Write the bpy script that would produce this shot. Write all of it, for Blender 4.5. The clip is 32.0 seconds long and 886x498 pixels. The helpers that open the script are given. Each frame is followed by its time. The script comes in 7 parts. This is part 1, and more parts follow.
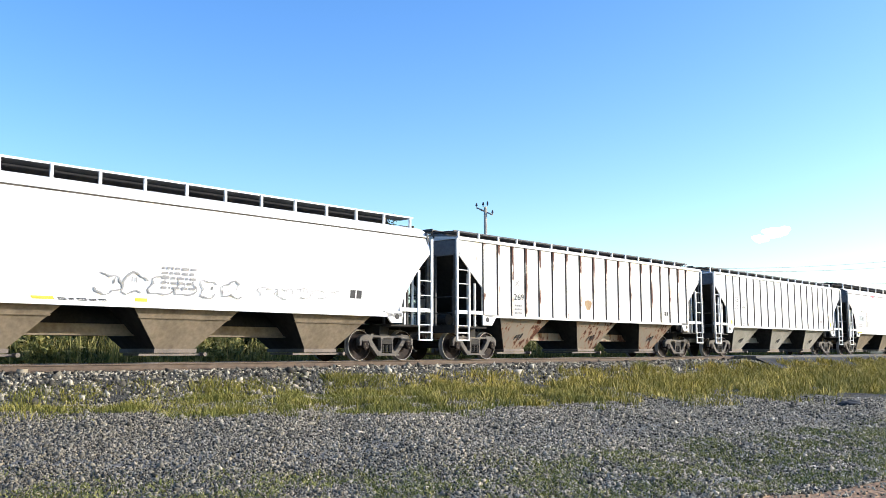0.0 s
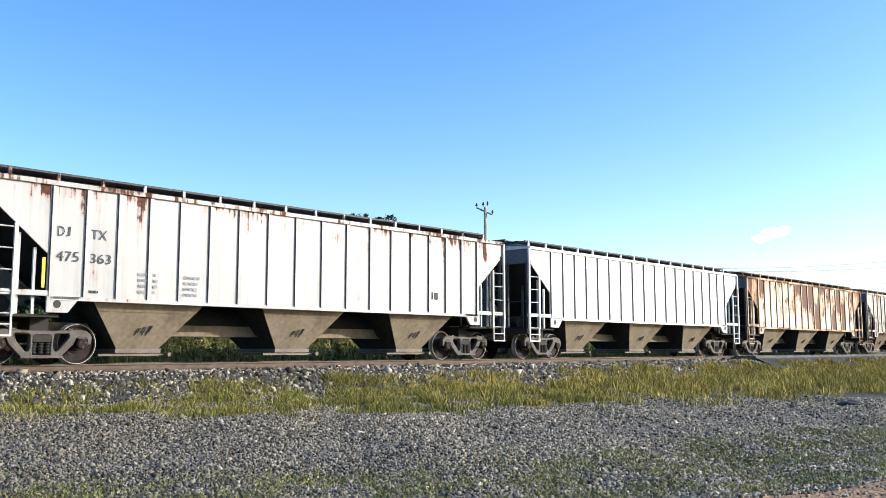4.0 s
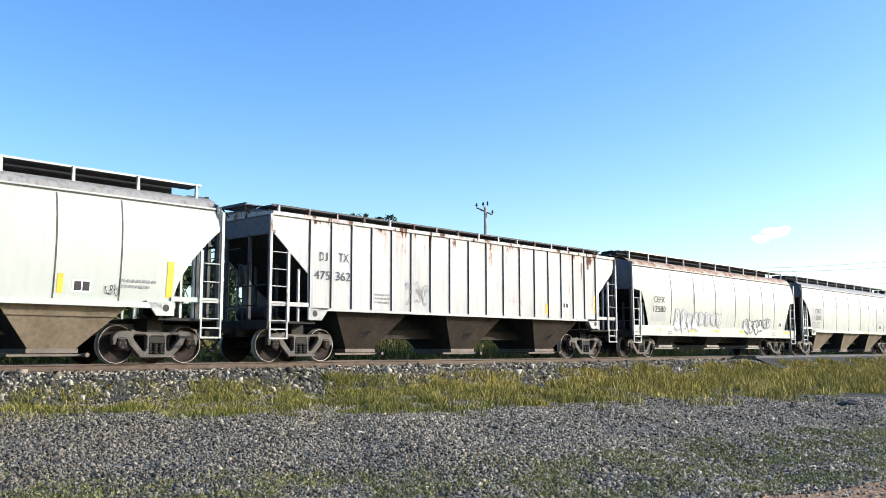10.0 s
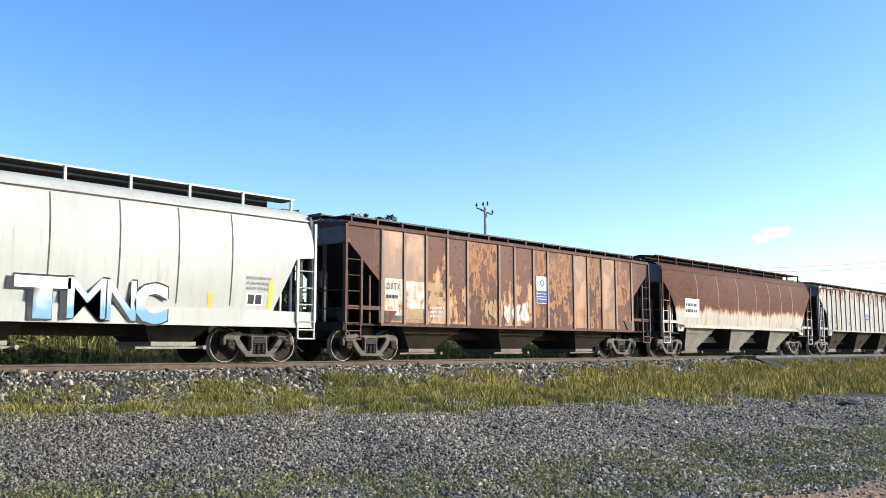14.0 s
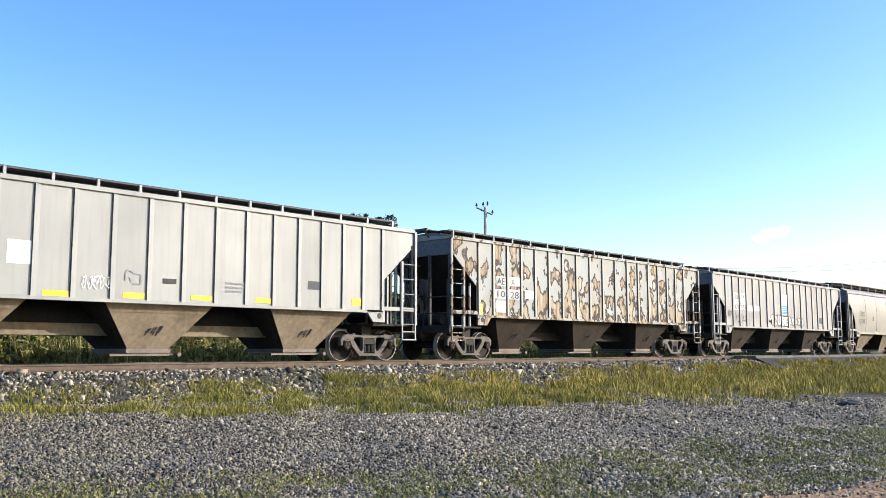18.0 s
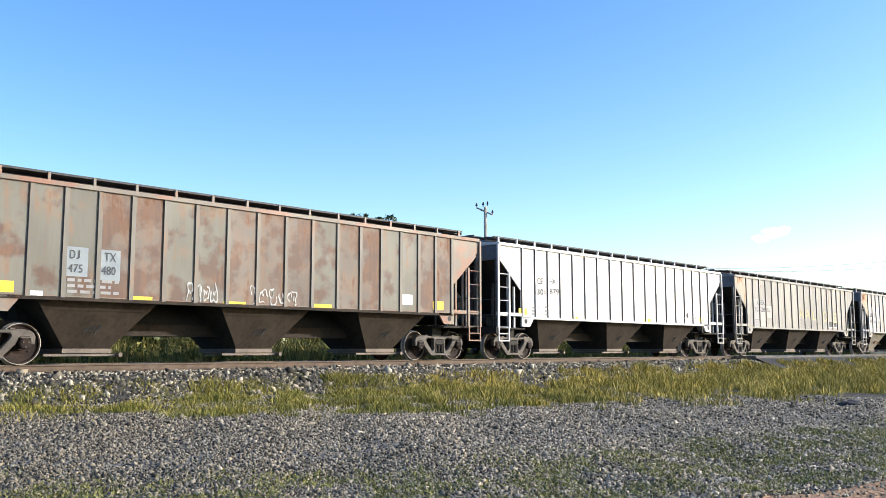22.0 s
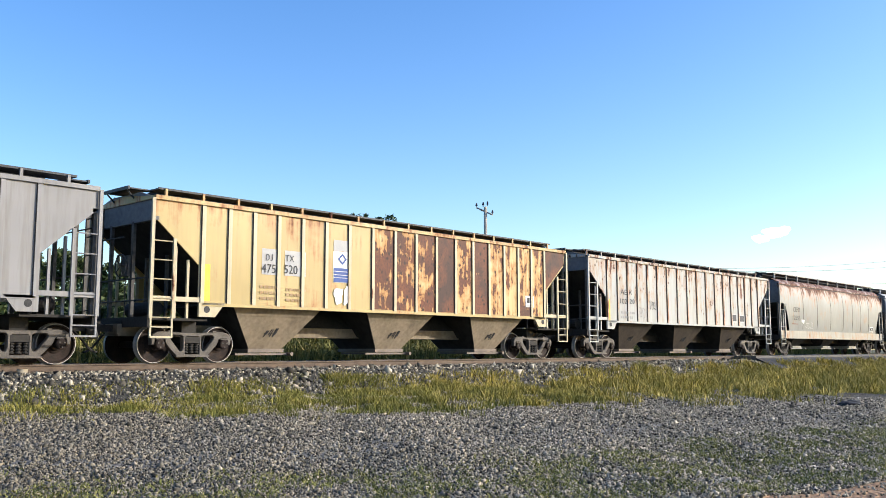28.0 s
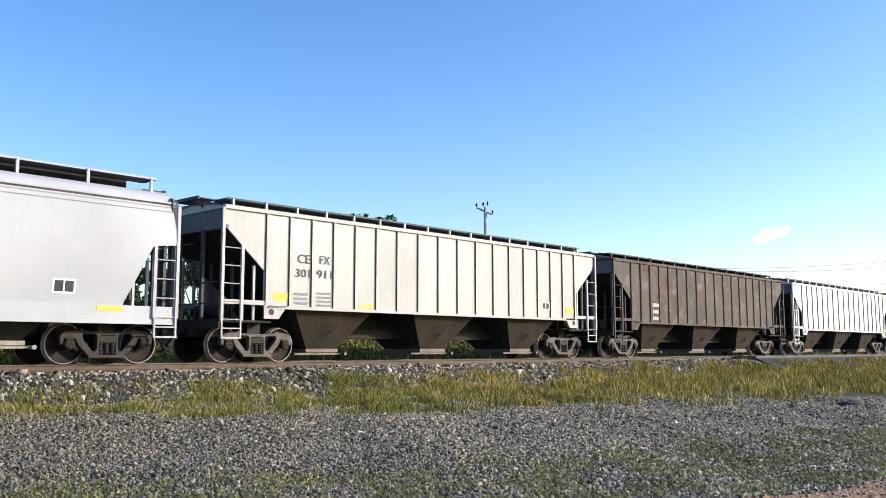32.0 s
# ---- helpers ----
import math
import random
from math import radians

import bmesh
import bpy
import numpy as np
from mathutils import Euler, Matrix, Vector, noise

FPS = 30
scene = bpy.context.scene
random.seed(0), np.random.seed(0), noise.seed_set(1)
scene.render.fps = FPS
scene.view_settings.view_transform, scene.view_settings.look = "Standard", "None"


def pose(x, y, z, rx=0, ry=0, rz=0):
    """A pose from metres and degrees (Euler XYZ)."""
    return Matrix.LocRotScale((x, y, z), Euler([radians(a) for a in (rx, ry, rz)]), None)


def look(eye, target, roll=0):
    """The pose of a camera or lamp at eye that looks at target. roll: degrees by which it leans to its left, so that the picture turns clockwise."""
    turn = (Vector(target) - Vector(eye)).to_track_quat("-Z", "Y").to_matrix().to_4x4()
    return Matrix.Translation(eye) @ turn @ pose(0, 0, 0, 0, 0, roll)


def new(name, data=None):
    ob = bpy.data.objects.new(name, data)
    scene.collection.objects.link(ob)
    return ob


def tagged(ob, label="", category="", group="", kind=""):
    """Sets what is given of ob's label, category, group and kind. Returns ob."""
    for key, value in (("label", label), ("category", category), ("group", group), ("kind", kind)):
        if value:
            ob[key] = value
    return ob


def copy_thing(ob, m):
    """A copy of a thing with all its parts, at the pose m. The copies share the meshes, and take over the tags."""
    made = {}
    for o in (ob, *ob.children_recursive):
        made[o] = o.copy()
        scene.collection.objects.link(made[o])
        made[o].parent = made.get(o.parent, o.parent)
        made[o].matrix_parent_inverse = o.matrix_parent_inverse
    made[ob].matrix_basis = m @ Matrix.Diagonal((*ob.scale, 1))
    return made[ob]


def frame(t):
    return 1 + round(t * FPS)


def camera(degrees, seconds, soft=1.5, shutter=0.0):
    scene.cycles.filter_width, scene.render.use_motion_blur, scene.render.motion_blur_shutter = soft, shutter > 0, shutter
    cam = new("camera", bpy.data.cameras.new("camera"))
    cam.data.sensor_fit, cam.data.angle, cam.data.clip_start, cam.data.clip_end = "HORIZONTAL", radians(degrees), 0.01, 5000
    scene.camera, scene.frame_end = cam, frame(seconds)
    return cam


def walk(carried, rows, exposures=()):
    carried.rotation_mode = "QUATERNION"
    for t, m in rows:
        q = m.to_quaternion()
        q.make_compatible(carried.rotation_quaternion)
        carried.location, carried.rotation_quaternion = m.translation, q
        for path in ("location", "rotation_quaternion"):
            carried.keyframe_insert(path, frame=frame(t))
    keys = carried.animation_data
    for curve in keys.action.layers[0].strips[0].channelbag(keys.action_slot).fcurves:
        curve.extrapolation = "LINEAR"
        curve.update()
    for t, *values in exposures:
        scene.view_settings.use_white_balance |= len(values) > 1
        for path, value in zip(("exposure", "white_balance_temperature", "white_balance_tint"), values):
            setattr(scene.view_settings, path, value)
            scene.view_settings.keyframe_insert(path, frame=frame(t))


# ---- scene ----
cam = camera(52.94, 32.0, soft=0.85)
EYE = (0.0, -20.668, 0.318)
VIEW = look(EYE, (72.776, 46.985, 11.572), roll=-0.05)
walk(cam, [(0.0, VIEW), (32.0, VIEW)],
     exposures=[(0.0, 0.46, 6600, 10), (14.0, 0.38, 6600, 10), (17.0, 0.53, 6850, 12), (24.0, 0.49, 6850, 11), (32.0, 0.33, 6900, 12)])

# ---- sky and sun ----
SUN_TO = Vector((0.70, -0.714, 0.0)).normalized()
SUN_EL = radians(18.5)
world = bpy.data.worlds.new("sky")
scene.world = world
world.use_nodes = True
wn = world.node_tree
sky = wn.nodes.new("ShaderNodeTexSky")
sky.sky_type = "NISHITA"
sky.sun_disc = False
sky.sun_elevation = SUN_EL
sky.sun_rotation = math.atan2(SUN_TO.x, SUN_TO.y)
sky.air_density, sky.dust_density, sky.ozone_density = 1.0, 1.0, 2.6
tone = wn.nodes.new("ShaderNodeHueSaturation")
tone.inputs["Saturation"].default_value = 1.29
tone.inputs["Hue"].default_value = 0.511
tone.inputs["Value"].default_value = 1.62
wn.links.new(sky.outputs[0], tone.inputs["Color"])
wn.links.new(tone.outputs[0], wn.nodes["Background"].inputs[0])
wn.nodes["Background"].inputs[1].default_value = 0.15
sun = new("sun", bpy.data.lights.new("sun", "SUN"))
sun.data.energy, sun.data.angle, sun.data.color = 4.6, radians(0.5), (1.0, 0.965, 0.91)
sun.matrix_world = look((0, 0, 60), Vector((0, 0, 60)) - Vector((SUN_TO.x * math.cos(SUN_EL), SUN_TO.y * math.cos(SUN_EL), math.sin(SUN_EL))))

# ---- materials ----
def blank(name, rough=0.7, metal=0.0):
    m = bpy.data.materials.new(name)
    m.use_nodes = True
    t = m.node_tree
    b = t.nodes["Principled BSDF"]
    b.inputs["Roughness"].default_value = rough
    b.inputs["Metallic"].default_value = metal
    b.inputs["Specular IOR Level"].default_value = 0.25
    return m, t, b


def add(t, kind, **inputs):
    n = t.nodes.new(kind)
    for k, v in inputs.items():
        n.inputs[k.replace("_", " ")].default_value = v
    return n


def coords(t, scale=(1, 1, 1), shift=(0, 0, 0)):
    c = t.nodes.new("ShaderNodeTexCoord")
    m = t.nodes.new("ShaderNodeMapping")
    m.inputs["Scale"].default_value = scale
    m.inputs["Location"].default_value = shift
    t.links.new(c.outputs["Object"], m.inputs[0])
    return m.outputs[0]


def noise_at(t, vec, scale, detail=4.0, rough=0.55):
    n = add(t, "ShaderNodeTexNoise", Scale=scale, Detail=detail, Roughness=rough)
    t.links.new(vec, n.inputs["Vector"])
    return n.outputs["Fac"]


def ramp(t, fac, a, b, lo=0.0, hi=1.0):
    n = t.nodes.new("ShaderNodeMapRange")
    n.inputs["From Min"].default_value, n.inputs["From Max"].default_value = a, b
    n.inputs["To Min"].default_value, n.inputs["To Max"].default_value = lo, hi
    t.links.new(fac, n.inputs["Value"])
    return n.outputs[0]


def math_node(t, op, a, b):
    n = t.nodes.new("ShaderNodeMath")
    n.operation = op
    for i, v in enumerate((a, b)):
        if isinstance(v, (int, float)):
            n.inputs[i].default_value = v
        else:
            t.links.new(v, n.inputs[i])
    return n.outputs[0]


def mix(t, fac, a, b):
    n = t.nodes.new("ShaderNodeMix")
    n.data_type = "RGBA"
    for sock, v in ((n.inputs[0], fac), (n.inputs[6], a), (n.inputs[7], b)):
        if isinstance(v, (int, float)):
            sock.default_value = v
        elif isinstance(v, tuple):
            sock.default_value = (*v, 1)
        else:
            t.links.new(v, sock)
    return n.outputs[2]


def bump(t, b, height, strength=0.3, dist=0.02):
    n = add(t, "ShaderNodeBump", Strength=strength, Distance=dist)
    t.links.new(height, n.inputs["Height"])
    t.links.new(n.outputs[0], b.inputs["Normal"])


def mottled(name, a, b_col, scale=3.0, rough=0.75, metal=0.0, fine=30.0, bumps=0.3, dist=0.01):
    """Two colours mixed by a broad and a fine noise."""
    m, t, b = blank(name, rough, metal)
    v = coords(t)
    n = math_node(t, "ADD", math_node(t, "MULTIPLY", noise_at(t, v, scale), 0.6), math_node(t, "MULTIPLY", noise_at(t, v, fine, 2), 0.4))
    t.links.new(mix(t, ramp(t, n, 0.36, 0.64), a, b_col), b.inputs["Base Color"])
    bump(t, b, noise_at(t, v, fine, 3), bumps, dist)
    return m


RUST_DARK, RUST_RED, RUST_ORANGE = (0.045, 0.018, 0.012), (0.13, 0.040, 0.018), (0.33, 0.13, 0.035)


def panel_index(t, x, panels):
    """Whole number of the sheet between two posts; the posts stand closer towards the ends."""
    if panels != 17:
        return math_node(t, "FLOOR", math_node(t, "MULTIPLY", math_node(t, "ADD", x, 7.0), panels / 14.0), 0.0)
    cube = math_node(t, "MULTIPLY", math_node(t, "POWER", math_node(t, "ABSOLUTE", x, 0.0), 3.0), math_node(t, "SIGN", x, 0.0))
    return math_node(t, "FLOOR", math_node(t, "ADD", math_node(t, "ADD", math_node(t, "MULTIPLY", x, 1.107), math_node(t, "MULTIPLY", cube, 0.00219)), 0.5), 0.0)


def waved_paint(name):
    """Grey sheets with brown stains that end in dark wavy rims and loops, different on each sheet."""
    m, t, b = blank(name, 0.6)
    raw = t.nodes.new("ShaderNodeSeparateXYZ")
    c = t.nodes.new("ShaderNodeTexCoord")
    t.links.new(c.outputs["Object"], raw.inputs[0])
    step = panel_index(t, raw.outputs[0], 17)
    vec = t.nodes.new("ShaderNodeCombineXYZ")
    t.links.new(math_node(t, "ADD", raw.outputs[0], math_node(t, "MULTIPLY", step, 5.3)), vec.inputs[0])
    t.links.new(math_node(t, "MULTIPLY", raw.outputs[2], 0.7), vec.inputs[2])
    n = math_node(t, "SUBTRACT", noise_at(t, vec.outputs[0], 1.75, 3, 0.5), 0.024)
    n = math_node(t, "ADD", n, ramp(t, raw.outputs[2], 1.5, 3.6, 0.05, -0.045))
    fine = noise_at(t, c.outputs["Object"], 9.0, 4)
    run = noise_at(t, coords(t, (5.0, 5.0, 0.5)), 1.4, 4)
    col = mix(t, fine, (0.25, 0.272, 0.268), (0.335, 0.345, 0.335))
    col = mix(t, ramp(t, noise_at(t, c.outputs["Object"], 0.9, 3), 0.45, 0.65, 0, 0.5), col, (0.26, 0.215, 0.15))
    inner = mix(t, ramp(t, n, 0.525, 0.58), mix(t, run, (0.07, 0.035, 0.02), (0.22, 0.15, 0.09)), mix(t, ramp(t, run, 0.35, 0.65), (0.16, 0.10, 0.055), (0.38, 0.33, 0.24)))
    col = mix(t, ramp(t, n, 0.505, 0.52), col, inner)
    rim = ramp(t, math_node(t, "ABSOLUTE", math_node(t, "SUBTRACT", n, 0.512), 0.0), 0.030, 0.018)
    cell = add(t, "ShaderNodeTexVoronoi", Scale=1.7)
    t.links.new(vec.outputs[0], cell.inputs["Vector"])
    pick = t.nodes.new("ShaderNodeSeparateColor")
    t.links.new(cell.outputs["Color"], pick.inputs[0])
    off = math_node(t, "ADD", cell.outputs["Distance"], math_node(t, "MULTIPLY", math_node(t, "SUBTRACT", noise_at(t, vec.outputs[0], 4.0, 2), 0.5), 0.22))
    loop = ramp(t, math_node(t, "ABSOLUTE", math_node(t, "SUBTRACT", off, 0.26), 0.0), 0.07, 0.035)
    loop = math_node(t, "MULTIPLY", loop, ramp(t, pick.outputs[0], 0.50, 0.52))
    col = mix(t, math_node(t, "MAXIMUM", rim, loop), col, (0.030, 0.018, 0.014))
    t.links.new(col, b.inputs["Base Color"])
    bump(t, b, fine, 0.2, 0.01)
    return m


def flaking(name, base, amount, seed, top=0.0, low=0.0, deep=(0.075, 0.024, 0.014), halo=0.85):
    """Paint that has come off in sharp-edged flakes: red rust with dark pits, an orange stain round each flake."""
    m, t, b = blank(name, 0.6)
    c = t.nodes.new("ShaderNodeTexCoord")
    one = t.nodes.new("ShaderNodeObjectInfo")
    own = t.nodes.new("ShaderNodeVectorMath")
    own.operation = "MULTIPLY_ADD"
    t.links.new(one.outputs["Random"], own.inputs[0])
    own.inputs[1].default_value = (37.0, 11.0, 19.0)
    t.links.new(coords(t, (1.0, 1.0, 0.75), (seed * 3.7, 0, seed * 1.3)), own.inputs[2])
    v = own.outputs[0]
    raw = t.nodes.new("ShaderNodeSeparateXYZ")
    t.links.new(c.outputs["Object"], raw.inputs[0])
    tall = t.nodes.new("ShaderNodeVectorMath")
    tall.operation = "MULTIPLY"
    t.links.new(v, tall.inputs[0])
    tall.inputs[1].default_value = (4.0, 4.0, 0.5)
    run = noise_at(t, tall.outputs[0], 1.6, 5, 0.6)
    field = math_node(t, "ADD", math_node(t, "MULTIPLY", noise_at(t, v, 1.7, 8, 0.66), 0.62), math_node(t, "MULTIPLY", run, 0.38))
    if top:
        field = math_node(t, "ADD", field, ramp(t, raw.outputs[2], 1.7, 3.9, -top, top))
    if low:
        field = math_node(t, "ADD", field, ramp(t, raw.outputs[2], 1.5, 3.6, low, -low))
    edge = 0.66 - 0.32 * amount
    fine = noise_at(t, v, 22.0, 4)
    col = mix(t, ramp(t, run, 0.40, 0.70, 0.0, 0.45), base, tuple(x * y for x, y in zip(base, (0.72, 0.60, 0.42))))
    col = mix(t, ramp(t, field, edge - 0.10, edge, 0.0, halo), col, (0.36, 0.15, 0.040))
    rust = mix(t, ramp(t, noise_at(t, v, 1.1, 4), 0.40, 0.62), (0.135, 0.038, 0.015), deep)
    rust = mix(t, ramp(t, fine, 0.45, 0.70, 0.0, 0.7), rust, (0.030, 0.013, 0.010))
    col = mix(t, ramp(t, field, edge, edge + 0.016), col, rust)
    pit = add(t, "ShaderNodeTexVoronoi", Scale=5.0)
    t.links.new(v, pit.inputs["Vector"])
    near = math_node(t, "MULTIPLY", ramp(t, pit.outputs["Distance"], 0.24, 0.17), ramp(t, field, edge - 0.09, edge - 0.02))
    col = mix(t, near, col, (0.030, 0.012, 0.009))
    t.links.new(col, b.inputs["Base Color"])
    bump(t, b, math_node(t, "SUBTRACT", fine, math_node(t, "MULTIPLY", ramp(t, field, edge, edge + 0.016), 1.5)), 0.3, 0.006)
    return m


def paint(name, base, rust=0.1, top=0.0, grime=0.3, seed=0, second=None, patchy=0.0, low=0.0, gloss=0.48, orange=0.4, blotch=0.9, top_z=(3.0, 4.0), soft=0.0, panels=0, uneven=0.03):
    """Old car paint: broad fading, dark rain streaks, rust in blotches and streaks, more of it under the roof edge (top) or above the sill (low)."""
    m, t, b = blank(name, gloss)
    b.inputs["Specular IOR Level"].default_value = 0.36
    sh = (seed * 7.31, seed * 3.17, seed * 5.71)
    own = add(t, "ShaderNodeVectorMath")
    own.operation = "SCALE"
    one = t.nodes.new("ShaderNodeObjectInfo")
    own.inputs[0].default_value = (31.0, 17.0, 23.0)
    t.links.new(one.outputs["Random"], own.inputs["Scale"])

    def moved(vec):
        n = t.nodes.new("ShaderNodeVectorMath")
        t.links.new(vec, n.inputs[0])
        t.links.new(own.outputs[0], n.inputs[1])
        return n.outputs[0]
    v = moved(coords(t, (1, 1, 1), sh))
    tall = moved(coords(t, (4.5, 4.5, 0.35), sh))
    raw = t.nodes.new("ShaderNodeSeparateXYZ")
    c = t.nodes.new("ShaderNodeTexCoord")
    t.links.new(c.outputs["Object"], raw.inputs[0])
    z = raw.outputs[2]
    broad = noise_at(t, v, 0.45, 3)
    streak = noise_at(t, tall, 1.6, 5, 0.6)
    fine = noise_at(t, v, 14.0, 4)
    col = mix(t, ramp(t, broad, 0.35, 0.65, 0.0, 1.0), base, tuple(x * 0.86 for x in base))
    if second:
        col = mix(t, ramp(t, noise_at(t, v, blotch, 5), 0.58 - patchy * 0.25, 0.69 - patchy * 0.25), col, second)
    bay = None
    if panels:
        step = panel_index(t, raw.outputs[0], panels)
        w = t.nodes.new("ShaderNodeTexWhiteNoise")
        w.noise_dimensions = "1D"
        t.links.new(math_node(t, "ADD", step, seed * 9.0), w.inputs["W"])
        bay = w.outputs["Value"]
        col = mix(t, ramp(t, bay, 0.0, 1.0, 0.0, 0.20), col, tuple(x * 0.55 for x in base))
    grimy = math_node(t, "MULTIPLY", ramp(t, streak, 0.46, 0.78), grime)
    col = mix(t, grimy, col, (0.10, 0.085, 0.07))
    field = math_node(t, "ADD", math_node(t, "MULTIPLY", noise_at(t, v, blotch * 1.3, 7, 0.62), 0.55), math_node(t, "MULTIPLY", streak, 0.45))
    if bay:
        field = math_node(t, "ADD", field, math_node(t, "MULTIPLY", math_node(t, "SUBTRACT", bay, 0.5), 2.0 * uneven))
    if top:
        field = math_node(t, "ADD", field, math_node(t, "MULTIPLY", ramp(t, z, *top_z), top))
    if low:
        field = math_node(t, "ADD", field, math_node(t, "MULTIPLY", ramp(t, z, 2.6, 1.4), low))
    edge = 0.70 - 0.30 * rust
    col = mix(t, ramp(t, field, edge - 0.05 - soft, edge + 0.02, 0, orange), col, RUST_ORANGE)
    rusty = ramp(t, field, edge - soft * 0.3, edge + 0.035 + soft)
    col = mix(t, rusty, col, mix(t, ramp(t, fine, 0.35, 0.65), RUST_RED, RUST_DARK))
    t.links.new(col, b.inputs["Base Color"])
    t.links.new(math_node(t, "ADD", math_node(t, "MULTIPLY", rusty, 0.35), ramp(t, broad, 0.2, 0.8, gloss - 0.08, gloss + 0.1)), b.inputs["Roughness"])
    bump(t, b, math_node(t, "ADD", broad, math_node(t, "MULTIPLY", fine, 0.05)), 0.35, 0.02)
    return m


def island(name, stops, rough=0.85, drift=None, fade=False, near=None):
    """Colour by piece, for scattered stones and blades."""
    m, t, b = blank(name, rough)
    g = t.nodes.new("ShaderNodeNewGeometry")
    r = t.nodes.new("ShaderNodeValToRGB")
    r.color_ramp.elements[0].position, r.color_ramp.elements[1].position = stops[0][0], stops[-1][0]
    r.color_ramp.elements[0].color, r.color_ramp.elements[1].color = (*stops[0][1], 1), (*stops[-1][1], 1)
    for p, c in stops[1:-1]:
        r.color_ramp.elements.new(p).color = (*c, 1)
    t.links.new(g.outputs["Random Per Island"], r.inputs[0])
    col = r.outputs[0]
    if drift:
        col = mix(t, ramp(t, noise_at(t, coords(t), 0.7, 4), 0.42, 0.62, 0, 0.75), col, drift)
    if near:
        s = t.nodes.new("ShaderNodeSeparateXYZ")
        t.links.new(coords(t), s.inputs[0])
        col = mix(t, ramp(t, s.outputs[0], 13.0, 20.0, 0.5, 0.0), col, near)
    if fade:
        # darker stone at one end, paler towards the crossing
        s = t.nodes.new("ShaderNodeSeparateXYZ")
        t.links.new(coords(t), s.inputs[0])
        along = math_node(t, "ADD", s.outputs[0], math_node(t, "MULTIPLY", s.outputs[1], -0.35))
        col = mix(t, ramp(t, along, 7.0, 15.0, 0.45, 0.0), col, (0.045, 0.042, 0.034))
    t.links.new(col, b.inputs["Base Color"])
    return m


STEEL = mottled("weathered_steel", (0.10, 0.085, 0.075), (0.17, 0.14, 0.12), 2.0, 0.6, 0.3, 25)
DARK_STEEL = mottled("grimy_steel", (0.016, 0.015, 0.014), (0.036, 0.032, 0.028), 2.0, 0.75, 0.0, 25)
TRUCK_STEEL = mottled("cast_steel", (0.05, 0.044, 0.038), (0.135, 0.12, 0.105), 3.0, 0.65, 0.1, 30)
TREAD = mottled("polished_tread", (0.26, 0.245, 0.23), (0.38, 0.36, 0.34), 3.0, 0.45, 0.5, 30, 0.05)
WHEEL = mottled("rusty_wheel", (0.0084, 0.006, 0.0054), (0.033, 0.0204, 0.0156), 4.0, 0.8, 0.0, 30)
GRATING = mottled("galvanised_grating", (0.035, 0.037, 0.040), (0.06, 0.062, 0.066), 4.0, 0.6, 0.4, 30)
BAY_TAN = mottled("dusty_hopper_steel", (0.14, 0.111, 0.078), (0.257, 0.207, 0.148), 1.4, 0.8, 0.0, 9, 0.3)
BAY_DARK = mottled("dark_brown_hopper_steel", (0.0163, 0.0123, 0.00938), (0.0439, 0.0328, 0.024), 1.2, 0.8, 0.0, 9, 0.3)
BAY_GREY = mottled("grey_hopper_steel", (0.20, 0.185, 0.155), (0.33, 0.31, 0.265), 1.2, 0.75, 0.0, 9, 0.3)
# shade on the slopes and under the deep sills is put into this colour
SHADE_DARK = mottled("shade_dark_paint", (0.014, 0.014, 0.015), (0.038, 0.036, 0.035), 0.8, 0.8, 0.0, 6, 0.2)
# end panels: their shade is mixed into the grey itself
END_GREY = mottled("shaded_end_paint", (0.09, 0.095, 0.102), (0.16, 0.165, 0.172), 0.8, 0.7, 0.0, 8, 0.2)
# end frame: darkened so that its colour carries the shade at the ends
END_DARK = mottled("shaded_end_frame", (0.05, 0.048, 0.046), (0.11, 0.105, 0.10), 1.5, 0.75, 0.0, 12, 0.2)
NEAR_BLACK = mottled("near_black_steel", (0.010, 0.010, 0.011), (0.024, 0.023, 0.022), 1.5, 0.85, 0.0, 12, 0.2)
INK = mottled("black_stencil", (0.02, 0.02, 0.022), (0.05, 0.05, 0.052), 5, 0.6)
BLUE_INK = mottled("blue_stencil", (0.03, 0.07, 0.22), (0.05, 0.10, 0.30), 5, 0.6)
GREY_INK = mottled("faded_stencil", (0.218, 0.218, 0.218), (0.312, 0.312, 0.312), 5, 0.7)
YELLOW = mottled("yellow_reflector", (0.62, 0.40, 0.03), (0.75, 0.52, 0.07), 5, 0.5)
WHITE = mottled("white_patch", (0.70, 0.70, 0.68), (0.80, 0.80, 0.78), 3, 0.55)
PATCH_GREY = mottled("grey_patch", (0.351, 0.351, 0.351), (0.406, 0.406, 0.398), 3, 0.6)
PATCH_DARK = mottled("dark_patch", (0.04, 0.043, 0.05), (0.075, 0.08, 0.087), 3, 0.6)
RAIL = mottled("rail_rust", (0.075, 0.052, 0.038), (0.13, 0.095, 0.07), 4, 0.7, 0.1, 30)
TIE = mottled("creosoted_timber", (0.05, 0.042, 0.035), (0.12, 0.10, 0.085), 3, 0.9, 0, 30)
# kept dark: shade between the stones is put into the bed's colour
BALLAST_BED = mottled("ballast_bed", (0.03, 0.028, 0.024), (0.085, 0.08, 0.068), 6, 0.95, 0, 22, 0.9, 0.05)
STONE = island("crushed_stone", [(0, (0.03, 0.026, 0.018)), (0.25, (0.105, 0.090, 0.064)), (0.5, (0.262, 0.222, 0.156)), (0.88, (0.385, 0.333, 0.24)), (1, (0.50, 0.44, 0.33))], fade=True)
